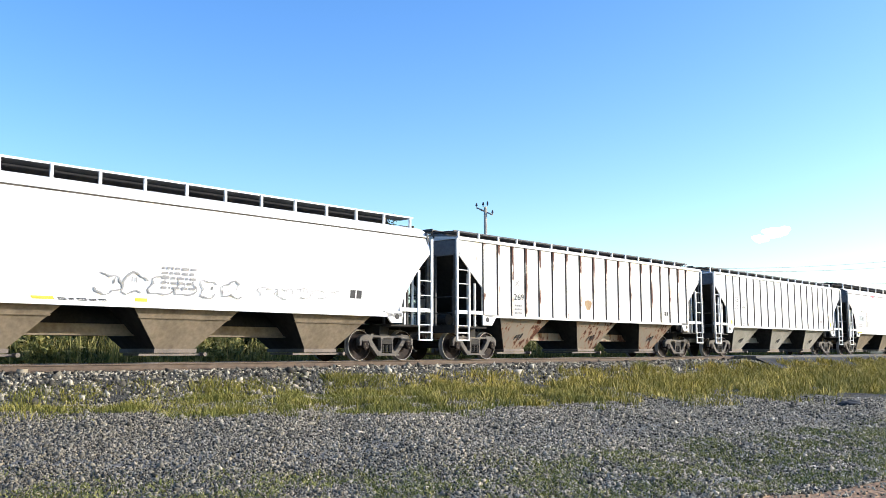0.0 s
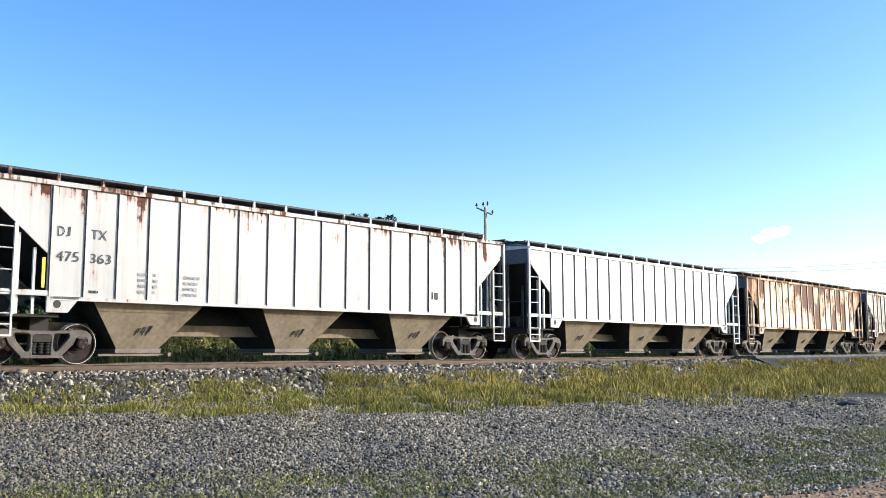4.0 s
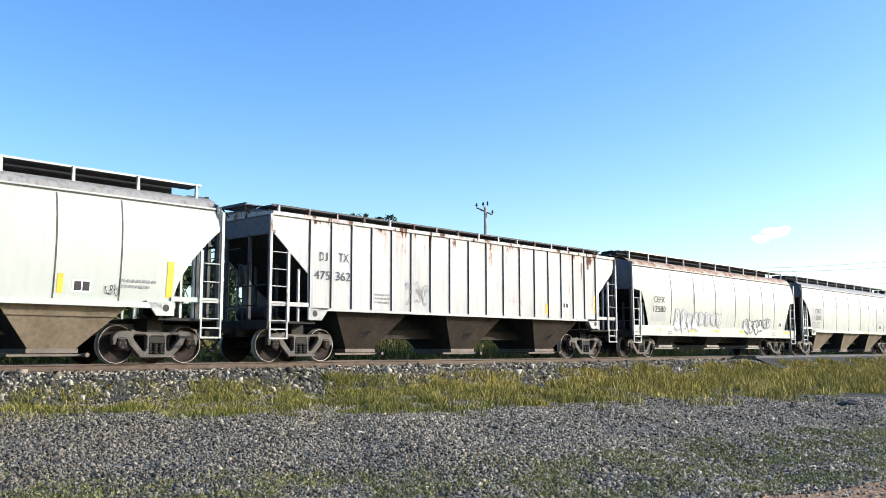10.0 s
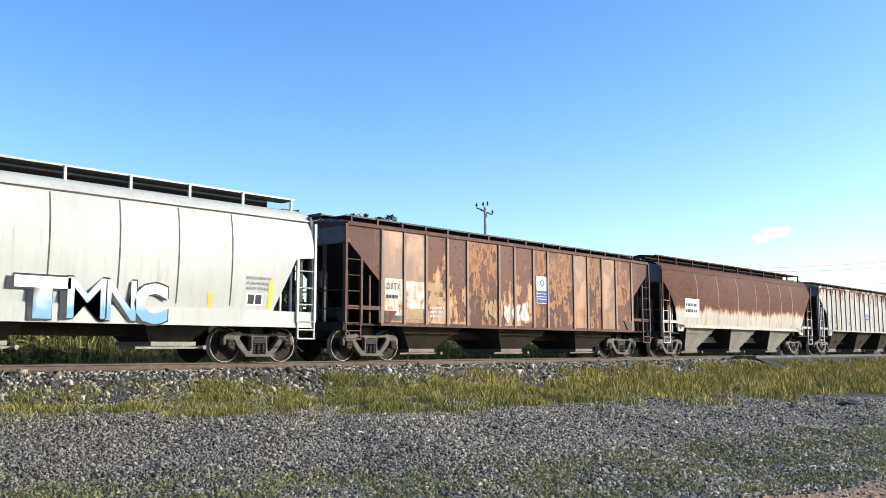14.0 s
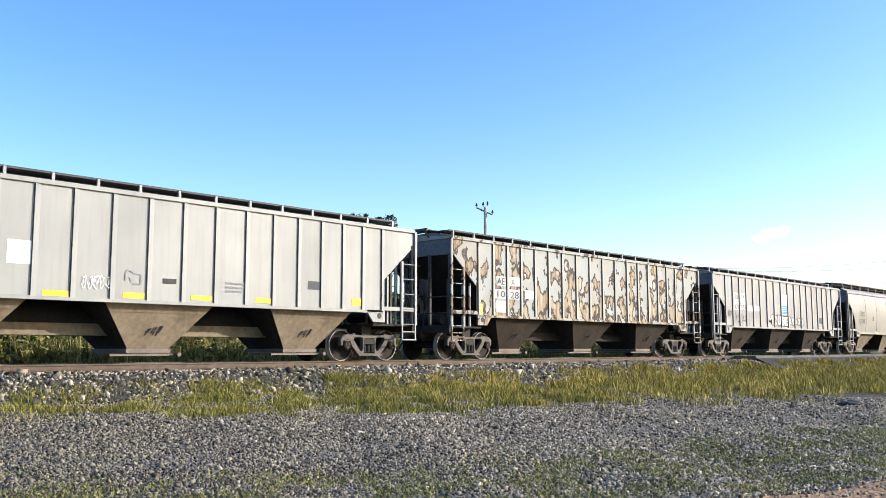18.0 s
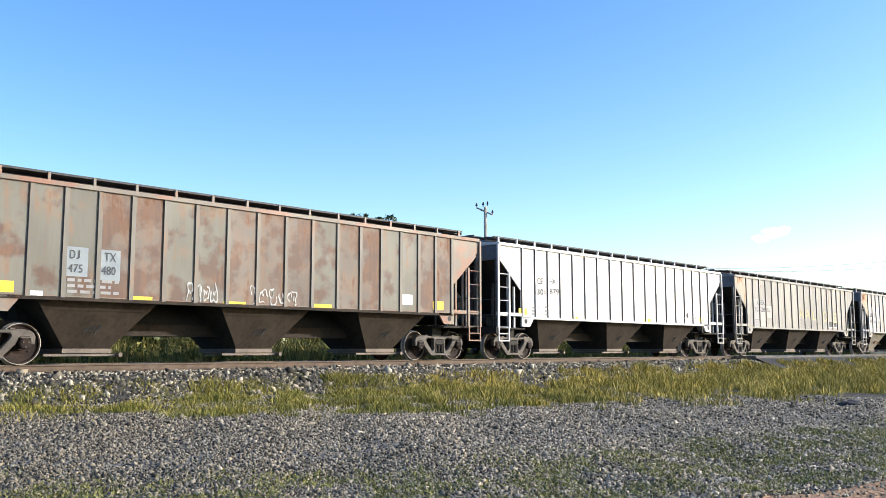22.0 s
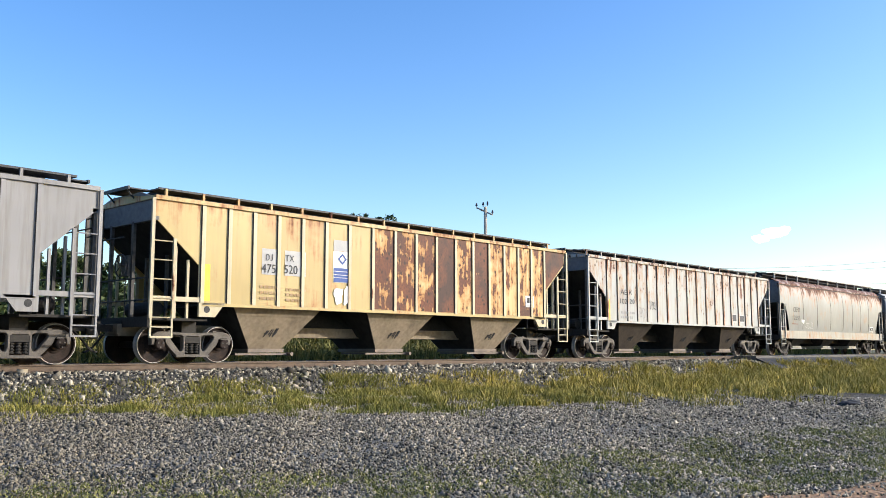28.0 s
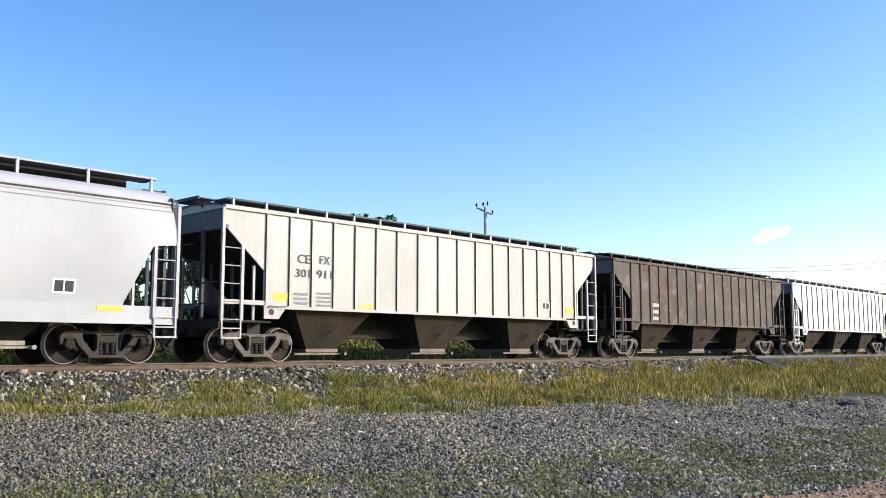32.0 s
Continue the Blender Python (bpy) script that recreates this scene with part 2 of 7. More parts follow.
BALLAST_STONE = island("ballast_stone", [(0, (0.018, 0.016, 0.013)), (0.4, (0.095, 0.084, 0.063)), (0.7, (0.29, 0.256, 0.19)), (1, (0.52, 0.46, 0.35))])
GRASS = island("dry_green_grass", [(0, (0.10, 0.085, 0.016)), (0.35, (0.27, 0.215, 0.036)), (0.7, (0.53, 0.415, 0.085)), (1, (0.68, 0.53, 0.19))], 0.8, drift=(0.16, 0.15, 0.03), near=(0.09, 0.112, 0.022))
LOW_WEED = island("low_green_weeds", [(0, (0.08, 0.088, 0.022)), (0.6, (0.19, 0.195, 0.05)), (1, (0.32, 0.29, 0.10))], 0.75)
WEED = island("green_weeds", [(0, (0.06, 0.066, 0.014)), (0.5, (0.17, 0.165, 0.038)), (0.85, (0.30, 0.26, 0.075)), (1, (0.38, 0.30, 0.11))], 0.7)
LEAF = island("tree_leaves", [(0, (0.02, 0.038, 0.012)), (0.6, (0.045, 0.07, 0.02)), (1, (0.08, 0.10, 0.03))], 0.6)
BARK = mottled("bark", (0.06, 0.05, 0.04), (0.13, 0.11, 0.09), 5, 0.9, 0, 25, 0.6)
POLE_WOOD = mottled("weathered_pole_timber", (0.34, 0.30, 0.26), (0.48, 0.44, 0.39), 2, 0.9, 0, 20)
CERAMIC = mottled("glazed_insulator", (0.05, 0.045, 0.05), (0.09, 0.08, 0.09), 5, 0.3)
# for dark sheet seams, and for the shade painted on post flanks
SEAM_AND_SHADE = mottled("dark_seam_and_shade", (0.045, 0.039, 0.033), (0.13, 0.115, 0.10), 2.5, 0.85)
WIRE = mottled("aluminium_wire", (0.14, 0.15, 0.165), (0.20, 0.21, 0.225), 5, 0.5)
CONCRETE = mottled("crossing_concrete", (0.10, 0.096, 0.092), (0.15, 0.146, 0.138), 1.2, 0.9, 0, 20)
ASPHALT = mottled("asphalt", (0.035, 0.035, 0.037), (0.06, 0.06, 0.06), 1.5, 0.9, 0, 30)
CLOUD = blank("cloud", 1.0)[0]
# no lamp: the glow stands in for sunlight on the cloud
CLOUD.node_tree.nodes["Principled BSDF"].inputs["Emission Color"].default_value = (1, 1, 1, 1)
CLOUD.node_tree.nodes["Principled BSDF"].inputs["Emission Strength"].default_value = 1.3
CLOUD.node_tree.nodes["Principled BSDF"].inputs["Base Color"].default_value = (0.9, 0.9, 0.9, 1)


def ground_material():
    m, t, b = blank("gravel_ground", 0.95)
    v = coords(t)
    raw = t.nodes.new("ShaderNodeSeparateXYZ")
    t.links.new(coords(t), raw.inputs[0])
    x, y = raw.outputs[0], raw.outputs[1]
    vor = add(t, "ShaderNodeTexVoronoi", Scale=17.0)
    t.links.new(v, vor.inputs["Vector"])
    sep = t.nodes.new("ShaderNodeSeparateColor")
    t.links.new(vor.outputs["Color"], sep.inputs[0])
    stone = mix(t, sep.outputs[0], (0.028, 0.024, 0.017), (0.17, 0.146, 0.102))
    # shade in the gaps between stones is painted dark
    stone = mix(t, ramp(t, vor.outputs["Distance"], 0.35, 0.75), stone, (0.018, 0.017, 0.014))
    wob = noise_at(t, v, 0.35, 4)
    dust = ramp(t, noise_at(t, v, 0.8, 5), 0.45, 0.7, 0, 0.55)
    near = mix(t, dust, stone, (0.15, 0.13, 0.095))
    rut = math_node(t, "ABSOLUTE", math_node(t, "ADD", math_node(t, "ADD", y, 11.67), math_node(t, "ADD", math_node(t, "MULTIPLY", math_node(t, "ADD", x, -7.33), 0.19), math_node(t, "MULTIPLY", math_node(t, "SUBTRACT", wob, 0.5), 2.0))), 0.0)
    worn = mix(t, noise_at(t, v, 40.0, 3), (0.13, 0.115, 0.09), (0.27, 0.245, 0.195))
    near = mix(t, ramp(t, rut, 1.1, 0.35, 0.0, 0.85), near, worn)
    sand = mix(t, noise_at(t, v, 9.0, 4), (0.30, 0.17, 0.09), (0.40, 0.25, 0.135))
    # bare sandy patch beside the track road
    line = math_node(t, "ADD", math_node(t, "ADD", y, 17.15), math_node(t, "MULTIPLY", math_node(t, "ADD", x, -8.67), 0.186))
    line = math_node(t, "ADD", line, math_node(t, "MULTIPLY", math_node(t, "SUBTRACT", wob, 0.5), 1.2))
    near = mix(t, ramp(t, line, 0.08, -0.08), near, sand)
    soil = mix(t, noise_at(t, v, 5.0, 5), (0.07, 0.058, 0.04), (0.15, 0.125, 0.085))
    field = mix(t, noise_at(t, v, 0.12, 6), (0.07, 0.085, 0.03), (0.16, 0.15, 0.065))
    far = ramp(t, y, 2.5, 5.0)
    col = mix(t, far, near, mix(t, 0.5, soil, field))
    back = ramp(t, y, -26, -34)
    col = mix(t, back, col, field)
    t.links.new(col, b.inputs["Base Color"])
    h = math_node(t, "SUBTRACT", 1.0, vor.outputs["Distance"])
    bump(t, b, h, 0.7, 0.05)
    return m


GROUND = ground_material()

# ---- building kit ----
class Shape:
    """Collects faces for one mesh."""

    def __init__(self):
        self.v, self.f, self.i = [], [], []

    def poly(self, points, slot=0):
        n = len(self.v)
        self.v += [tuple(p) for p in points]
        self.f.append(tuple(range(n, n + len(points))))
        self.i.append(slot)
        return self

    def faces(self, verts, faces, slot=0):
        n = len(self.v)
        self.v += [tuple(p) for p in verts]
        self.f += [tuple(n + j for j in f) for f in faces]
        self.i += [slot] * len(faces)
        return self

    def box(self, x0, x1, y0, y1, z0, z1, slot=0):
        return self.hexa([(x0, y0, z0), (x1, y0, z0), (x1, y1, z0), (x0, y1, z0), (x0, y0, z1), (x1, y0, z1), (x1, y1, z1), (x0, y1, z1)], slot)

    def hexa(self, p, slot=0):
        return self.faces(p, [(3, 2, 1, 0), (4, 5, 6, 7), (0, 1, 5, 4), (1, 2, 6, 5), (2, 3, 7, 6), (3, 0, 4, 7)], slot)

    def plate(self, outline, y0, y1, slot=0):
        """An outline in x, z (anticlockwise from the front) pushed from y0 (front) back to y1."""
        n = len(outline)
        vs = [(x, y0, z) for x, z in outline] + [(x, y1, z) for x, z in outline]
        fs = [tuple(range(n)), tuple(range(2 * n - 1, n - 1, -1))]
        fs += [((i + 1) % n, i, n + i, n + (i + 1) % n) for i in range(n)]
        return self.faces(vs, fs, slot)

    def tube(self, a, b, r, n=8, r2=None, slot=0):
        a, b = Vector(a), Vector(b)
        q = (b - a).to_track_quat("Z", "Y")
        r2 = r if r2 is None else r2
        vs = []
        for c, rr in ((a, r), (b, r2)):
            vs += [c + q @ Vector((rr * math.cos(k * math.tau / n), rr * math.sin(k * math.tau / n), 0)) for k in range(n)]
        fs = [(k, (k + 1) % n, n + (k + 1) % n, n + k) for k in range(n)] + [tuple(range(n - 1, -1, -1)), tuple(range(n, 2 * n))]
        return self.faces(vs, fs, slot)

    def lathe(self, rings, n=24):
        """Rings of (y, radius, slot) turned about the y axis."""
        base = len(self.v)
        for y, r, _ in rings:
            self.v += [(r * math.cos(k * math.tau / n), y, r * math.sin(k * math.tau / n)) for k in range(n)]
        for j in range(len(rings) - 1):
            for k in range(n):
                a, c = base + j * n + k, base + j * n + (k + 1) % n
                self.f.append((a, a + n, c + n, c))
                self.i.append(rings[j][2])
        return self

    def mesh(self, name, smooth=False):
        me = bpy.data.meshes.new(name)
        me.from_pydata(self.v, [], self.f)
        me.materials.append(None)
        if max(self.i, default=0):
            for _ in range(max(self.i)):
                me.materials.append(None)
            me.polygons.foreach_set("material_index", self.i)
        if smooth:
            me.polygons.foreach_set("use_smooth", [True] * len(self.f))
        me.update()
        return me


def part(name, me, mats, parent=None, label="", at=None):
    """One object on a mesh that may be shared; its materials belong to the object."""
    ob = new(name, me)
    for s, m in zip(ob.material_slots, mats if isinstance(mats, (list, tuple)) else [mats]):
        s.link = "OBJECT"
        s.material = m
    if parent:
        ob.parent = parent
    if at is not None:
        ob.matrix_basis = at
    return tagged(ob, label)


def thing(name, label, category, group="", kind=""):
    return tagged(new(name), label, category, group, kind)


MADE = {}


def shared(key, build):
    if key not in MADE:
        MADE[key] = build()
    return MADE[key]


def numpy_mesh(name, verts, faces, mat):
    """verts (n, 3), faces (m, 3 or 4)."""
    me = bpy.data.meshes.new(name)
    k = faces.shape[1]
    me.vertices.add(len(verts))
    me.vertices.foreach_set("co", np.ascontiguousarray(verts, dtype=np.float32).ravel())
    me.loops.add(faces.size)
    me.loops.foreach_set("vertex_index", np.ascontiguousarray(faces, dtype=np.int32).ravel())
    me.polygons.add(len(faces))
    me.polygons.foreach_set("loop_start", np.arange(0, faces.size, k, dtype=np.int32))
    me.polygons.foreach_set("loop_total", np.full(len(faces), k, dtype=np.int32))
    me.materials.append(mat)
    me.update(calc_edges=True)
    return me


RNG = np.random.default_rng(7)


def stones(points, size, spread=0.45):
    """Angular stones, eight faces each, at points (n, 3)."""
    n = len(points)
    base = np.array([(1, 0, 0), (-1, 0, 0), (0, 1, 0), (0, -1, 0), (0, 0, 1), (0, 0, -1)], float)
    shape = base[None] * RNG.uniform(0.6, 1.25, (n, 6, 1)) + RNG.normal(0, 0.22, (n, 6, 3))
    shape *= RNG.uniform(0.7, 1.2, (n, 1, 3)) * (size * np.exp(RNG.normal(0, spread, n)))[:, None, None]
    q = RNG.normal(size=(n, 4))
    q /= np.linalg.norm(q, axis=1, keepdims=True)
    w, x, y, z = q.T
    rot = np.stack([1 - 2 * (y * y + z * z), 2 * (x * y - z * w), 2 * (x * z + y * w), 2 * (x * y + z * w), 1 - 2 * (x * x + z * z), 2 * (y * z - x * w),
                    2 * (x * z - y * w), 2 * (y * z + x * w), 1 - 2 * (x * x + y * y)], 1).reshape(n, 3, 3)
    v = np.einsum("nij,nkj->nki", rot, shape) + points[:, None, :]
    f = np.array([(0, 2, 4), (2, 1, 4), (1, 3, 4), (3, 0, 4), (2, 0, 5), (1, 2, 5), (3, 1, 5), (0, 3, 5)])
    return v.reshape(-1, 3), (f[None] + 6 * np.arange(n)[:, None, None]).reshape(-1, 3)


def blades(points, height, width, lean=0.35):
    """Bent grass blades: a tapered pair of quads folded to a tip."""
    n = len(points)
    a = RNG.uniform(0, math.tau, n)
    side = np.stack([np.cos(a), np.sin(a), np.zeros(n)], 1) * (width * RNG.uniform(0.6, 1.3, n))[:, None] / 2
    h = height * RNG.uniform(0.5, 1.25, n)
    b = RNG.uniform(0, math.tau, n)
    bend = np.stack([np.cos(b), np.sin(b), np.zeros(n)], 1) * (h * RNG.uniform(0.05, lean, n))[:, None]
    up = np.zeros((n, 3))
    up[:, 2] = h
    v = np.stack([points - side, points + side, points + side * 0.8 + bend * 0.35 + up * 0.55, points - side * 0.8 + bend * 0.35 + up * 0.55,
                  points + bend + up, points + bend + up * 1.001], 1)
    f = np.array([(0, 1, 2, 3), (3, 2, 4, 5)])
    return v.reshape(-1, 3), (f[None] + 6 * np.arange(n)[:, None, None]).reshape(-1, 4)

# ---- ground, track and crossing ----
PROFILE_Y = [-3000, -60, -21, -3.6, 3.6, 9, 30, 3000]
PROFILE_Z = [-1.5, -1.3, -1.2, -0.75, -0.75, -0.7, -0.8, -1.0]


def ground_z(x, y):
    z = np.interp(y, PROFILE_Y, PROFILE_Z)
    return z + 0.035 * np.sin(x * 0.9 + y * 0.5) * np.cos(y * 0.8 - x * 0.25) + 0.02 * np.sin(x * 2.1 - y * 1.7)


def make_ground():
    xs = np.concatenate([[-3000, -600, -150, -50], np.arange(-15, 80, 0.6), [95, 140, 300, 900, 3000]])
    ys = np.concatenate([[-3000, -500, -120, -45, -30], np.arange(-24, 12, 0.5), [16, 22, 30, 50, 110, 400, 3000]])
    gx, gy = np.meshgrid(xs, ys)
    v = np.stack([gx, gy, ground_z(gx, gy)], -1).reshape(-1, 3)
    w = len(xs)
    i = np.arange(w - 1)[None] + w * np.arange(len(ys) - 1)[:, None]
    f = np.stack([i, i + 1, i + w + 1, i + w], -1).reshape(-1, 4)
    me = numpy_mesh("ground", v, f, GROUND)
    me.polygons.foreach_set("use_smooth", [True] * len(f))
    tagged(new("ground", me), "grey gravel ground with bare soil beside the railway", "ground", kind="structure")


def make_track():
    s = Shape()
    prof = [(-3.7, -0.95), (-2.15, -0.24), (-1.5, -0.2), (1.5, -0.2), (2.15, -0.24), (3.7, -0.95)]
    xs = (-400.0, 42.0, 700.0)
    for a, b in zip(xs, xs[1:]):
        for (y0, z0), (y1, z1) in zip(prof, prof[1:]):
            s.poly([(a, y0, z0), (b, y0, z0), (b, y1, z1), (a, y1, z1)])
    bed = part("ballast", s.mesh("ballast"), BALLAST_BED, None, "grey crushed stone ballast bed under the railway track")
    tagged(bed, category="ballast", kind="structure")
    track = thing("railway_track", "rusty steel railway track on timber ties in ballast", "track", kind="structure")
    web = [(-0.07, -0.17), (0.07, -0.17), (0.07, -0.155), (0.012, -0.135), (0.012, -0.045), (0.036, -0.035), (0.036, -0.004), (0.028, 0.0), (-0.028, 0.0), (-0.036, -0.004), (-0.036, -0.035), (-0.012, -0.045), (-0.012, -0.135), (-0.07, -0.155)]
    for y in (-0.7535, 0.7535):
        r = Shape()
        n = len(web)
        ring = [(x, y + a, b) for x in (-400, 700) for a, b in web]
        fs = [(i, (i + 1) % n, n + (i + 1) % n, n + i) for i in range(n)]
        r.faces(ring, fs)
        r.i = [1 if 6 <= k <= 8 else 0 for k in range(n)]
        part("rail", r.mesh("rail"), [RAIL, TREAD], track, "rusty steel rail with a polished top")
    t = Shape()
    t.hexa([(-0.11, -1.3, -0.33), (0.11, -1.3, -0.33), (0.11, 1.3, -0.33), (-0.11, 1.3, -0.33), (-0.105, -1.29, -0.172), (0.105, -1.29, -0.172), (0.105, 1.29, -0.172), (-0.105, 1.29, -0.172)])
    tie = t.mesh("tie")
    for k in range(150):
        x = -8 + k * 0.52
        if not 42.2 < x < 62.5:
            part("tie", tie, TIE, track, "", pose(x, random.uniform(-0.04, 0.04), random.uniform(-0.015, 0.0), 0, 0, random.uniform(-1, 1)))
    # level crossing
    cross = thing("level_crossing", "grey concrete level crossing panels between asphalt ramps", "crossing", kind="structure")
    for y0, y1 in ((-2.0, -0.86), (-0.64, 0.64), (0.86, 2.0)):
        for k in range(8):
            p = Shape().box(0.01, 2.38, y0, y1, -0.2, -0.006)
            part("panel", shared(("panel", y0), lambda: p.mesh("panel")), CONCRETE, cross, "", pose(42.6 + 2.4 * k, 0, 0))
    for sgn in (-1, 1):
        r = Shape()
        a, b = sgn * 2.01, sgn * 3.4
        r.hexa([(42.6, min(a, b), -0.8), (61.8, min(a, b), -0.8), (61.8, max(a, b), -0.8), (42.6, max(a, b), -0.8),
                (42.6, min(a, b), -0.012 if sgn > 0 else -0.70), (61.8, min(a, b), -0.012 if sgn > 0 else -0.70), (61.8, max(a, b), -0.70 if sgn > 0 else -0.10), (42.6, max(a, b), -0.70 if sgn > 0 else -0.10)])
        part("ramp", r.mesh("ramp"), ASPHALT, cross, "dark asphalt ramp")


make_ground()
make_track()

# ---- hopper cars ----
TRUCK_X = 6.93


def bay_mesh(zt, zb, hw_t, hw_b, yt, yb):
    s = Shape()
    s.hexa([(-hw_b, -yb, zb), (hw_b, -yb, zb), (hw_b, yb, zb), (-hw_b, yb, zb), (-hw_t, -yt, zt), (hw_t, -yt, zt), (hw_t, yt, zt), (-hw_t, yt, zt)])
    # the sloping end faces take a dark slot that paints in their shade
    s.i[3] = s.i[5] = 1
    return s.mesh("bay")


def gate_mesh(zb, hw, yb):
    s = Shape()
    s.box(-hw - 0.08, hw + 0.08, -yb - 0.06, yb + 0.06, zb - 0.08, zb + 0.02)
    s.box(-hw, hw, -yb, yb, zb - 0.15, zb - 0.09)
    s.box(-hw - 0.5, hw + 0.28, -yb - 0.1, -yb - 0.04, zb - 0.15, zb - 0.10)
    s.tube((hw + 0.2, -yb - 0.25, zb - 0.12), (hw + 0.2, -yb, zb - 0.12), 0.045)
    s.tube((hw + 0.2, -yb - 0.27, zb - 0.12), (hw + 0.2, -yb - 0.22, zb - 0.12), 0.055, 6)
    return s.mesh("outlet_gate")


def mirrored(half):
    """A closed outline from its left half, bottom to top."""
    return half + [(-x, z) for x, z in half[::-1]]


def side_frame_mesh():
    """Cast frame: jaws over the bearings, two round-cornered windows, an opening for the springs."""
    outer = mirrored([(-0.36, 0.145), (-0.43, 0.17), (-0.69, 0.43), (-0.73, 0.50), (-0.75, 0.565), (-0.80, 0.60), (-0.97, 0.60), (-1.0, 0.565), (-1.015, 0.44), (-1.10, 0.44),
                      (-1.115, 0.60), (-1.07, 0.69), (-0.97, 0.745), (-0.82, 0.77), (-0.55, 0.76), (-0.28, 0.74)])
    side = [(-0.58, 0.565), (-0.605, 0.62), (-0.57, 0.68), (-0.30, 0.675), (-0.255, 0.64), (-0.255, 0.36), (-0.29, 0.29), (-0.345, 0.29)]
    centre = mirrored([(-0.195, 0.215), (-0.195, 0.60), (-0.16, 0.65)])
    bm = bmesh.new()
    for loop in (outer, side, [(-x, z) for x, z in side], centre):
        vs = [bm.verts.new((x, -0.07, z)) for x, z in loop]
        for a, b in zip(vs, vs[1:] + vs[:1]):
            bm.edges.new((a, b))
    bmesh.ops.triangle_fill(bm, use_beauty=True, use_dissolve=False, edges=bm.edges[:], normal=(0, -1, 0))
    made = bmesh.ops.extrude_face_region(bm, geom=bm.faces[:])
    bmesh.ops.translate(bm, vec=(0, 0.14, 0), verts=[g for g in made["geom"] if isinstance(g, bmesh.types.BMVert)])
    bmesh.ops.recalc_face_normals(bm, faces=bm.faces[:])
    rim = [e for e in bm.edges if len(e.link_faces) == 2 and e.calc_face_angle(0) > 1.2 and max(v.co.y for v in e.verts) < 0]
    bmesh.ops.bevel(bm, geom=rim, offset=0.016, segments=1, affect="EDGES")
    s = Shape()
    bm.verts.index_update()
    s.faces([v.co for v in bm.verts], [[v.index for v in f.verts] for f in bm.faces])
    bm.free()
    for sg in (-1, 1):
        # bearing adapter, bolted cap and a lug on the top chord
        s.box(sg * 0.889 - 0.105, sg * 0.889 + 0.105, -0.10, 0.09, 0.572, 0.598)
        for k in range(3):
            a = 0.5 + k * math.tau / 3
            x, z = sg * 0.889 + 0.065 * math.cos(a), 0.452 + 0.065 * math.sin(a)
            s.tube((x, -0.14, z), (x, -0.10, z), 0.02, 6)
        s.box(sg * 0.62 - 0.05, sg * 0.62 + 0.05, -0.08, 0.08, 0.755, 0.79)
    s.box(-0.46, 0.46, -0.12, -0.07, 0.145, 0.185)
    return s.mesh("side_frame")


def spring_mesh():
    rings = []
    for k in range(4):
        z = 0.235 + k * 0.065
        rings += [(z, 0.045), (z + 0.012, 0.066), (z + 0.034, 0.066), (z + 0.046, 0.045)]
    s = Shape()
    n = 10
    vs = [(r * math.cos(j * math.tau / n), r * math.sin(j * math.tau / n), z) for z, r in rings for j in range(n)]
    s.faces(vs, [(i * n + j, i * n + (j + 1) % n, (i + 1) * n + (j + 1) % n, (i + 1) * n + j) for i in range(len(rings) - 1) for j in range(n)])
    return s.mesh("spring")


def wheelset_mesh():
    s = Shape()
    for sg in (-1, 1):
        r = [(0.70, 0.12, 0), (0.70, 0.40, 0), (0.70, 0.478, 1), (0.735, 0.475, 1), (0.745, 0.459, 1), (0.842, 0.452, 1), (0.848, 0.445, 1), (0.848, 0.436, 0), (0.846, 0.405, 0), (0.80, 0.385, 0), (0.765, 0.22, 0), (0.79, 0.16, 0), (0.85, 0.13, 0), (0.85, 0.085, 0), (1.06, 0.085, 0), (1.06, 0.125, 0), (1.13, 0.125, 0), (1.15, 0.10, 0), (1.15, 0.0, 0)]
        s.lathe([(sg * y, rr, k) for y, rr, k in (r if sg < 0 else r)])
    s.tube((0, -0.72, 0), (0, 0.72, 0), 0.085, 10)
    # cast marks on the plate
    for k in range(3):
        a = k * math.tau / 3
        s.box(0.27 * math.cos(a) - 0.03, 0.27 * math.cos(a) + 0.03, -0.79, -0.76, 0.27 * math.sin(a) - 0.03, 0.27 * math.sin(a) + 0.03)
    return s.mesh("wheelset")


def bolster_mesh():
    s = Shape()
    s.box(-0.20, 0.20, -1.10, 1.10, 0.49, 0.64)
    s.box(-0.32, 0.32, -0.35, 0.35, 0.6, 0.72)
    s.box(-0.9, 0.9, -0.3, -0.22, 0.38, 0.44)
    s.box(-0.9, 0.9, 0.22, 0.3, 0.38, 0.44)
    return s.mesh("truck")


WHEELS_FRONT, WHEELS_REAR = [], []


def add_truck(car, x, steel):
    tr = part("truck", shared("bolster", bolster_mesh), DARK_STEEL, car, "three-piece freight truck", pose(x, 0, 0))
    for y in (-1.03, 1.03):
        part("side_frame", shared("frame", side_frame_mesh), steel, tr, "", pose(0, y, 0))
        if y < 0:
            for dx in (-0.15, 0.0, 0.15):
                part("spring", shared("spring", spring_mesh), DARK_STEEL, tr, "", pose(dx, y, 0))
    for dx, store in ((-0.889, WHEELS_FRONT), (0.889, WHEELS_REAR)):
        store.append(part("wheelset", shared("wheelset", wheelset_mesh), [WHEEL, TREAD], tr, "rusty steel wheelset with bright treads", pose(dx, 0, 0.452)))


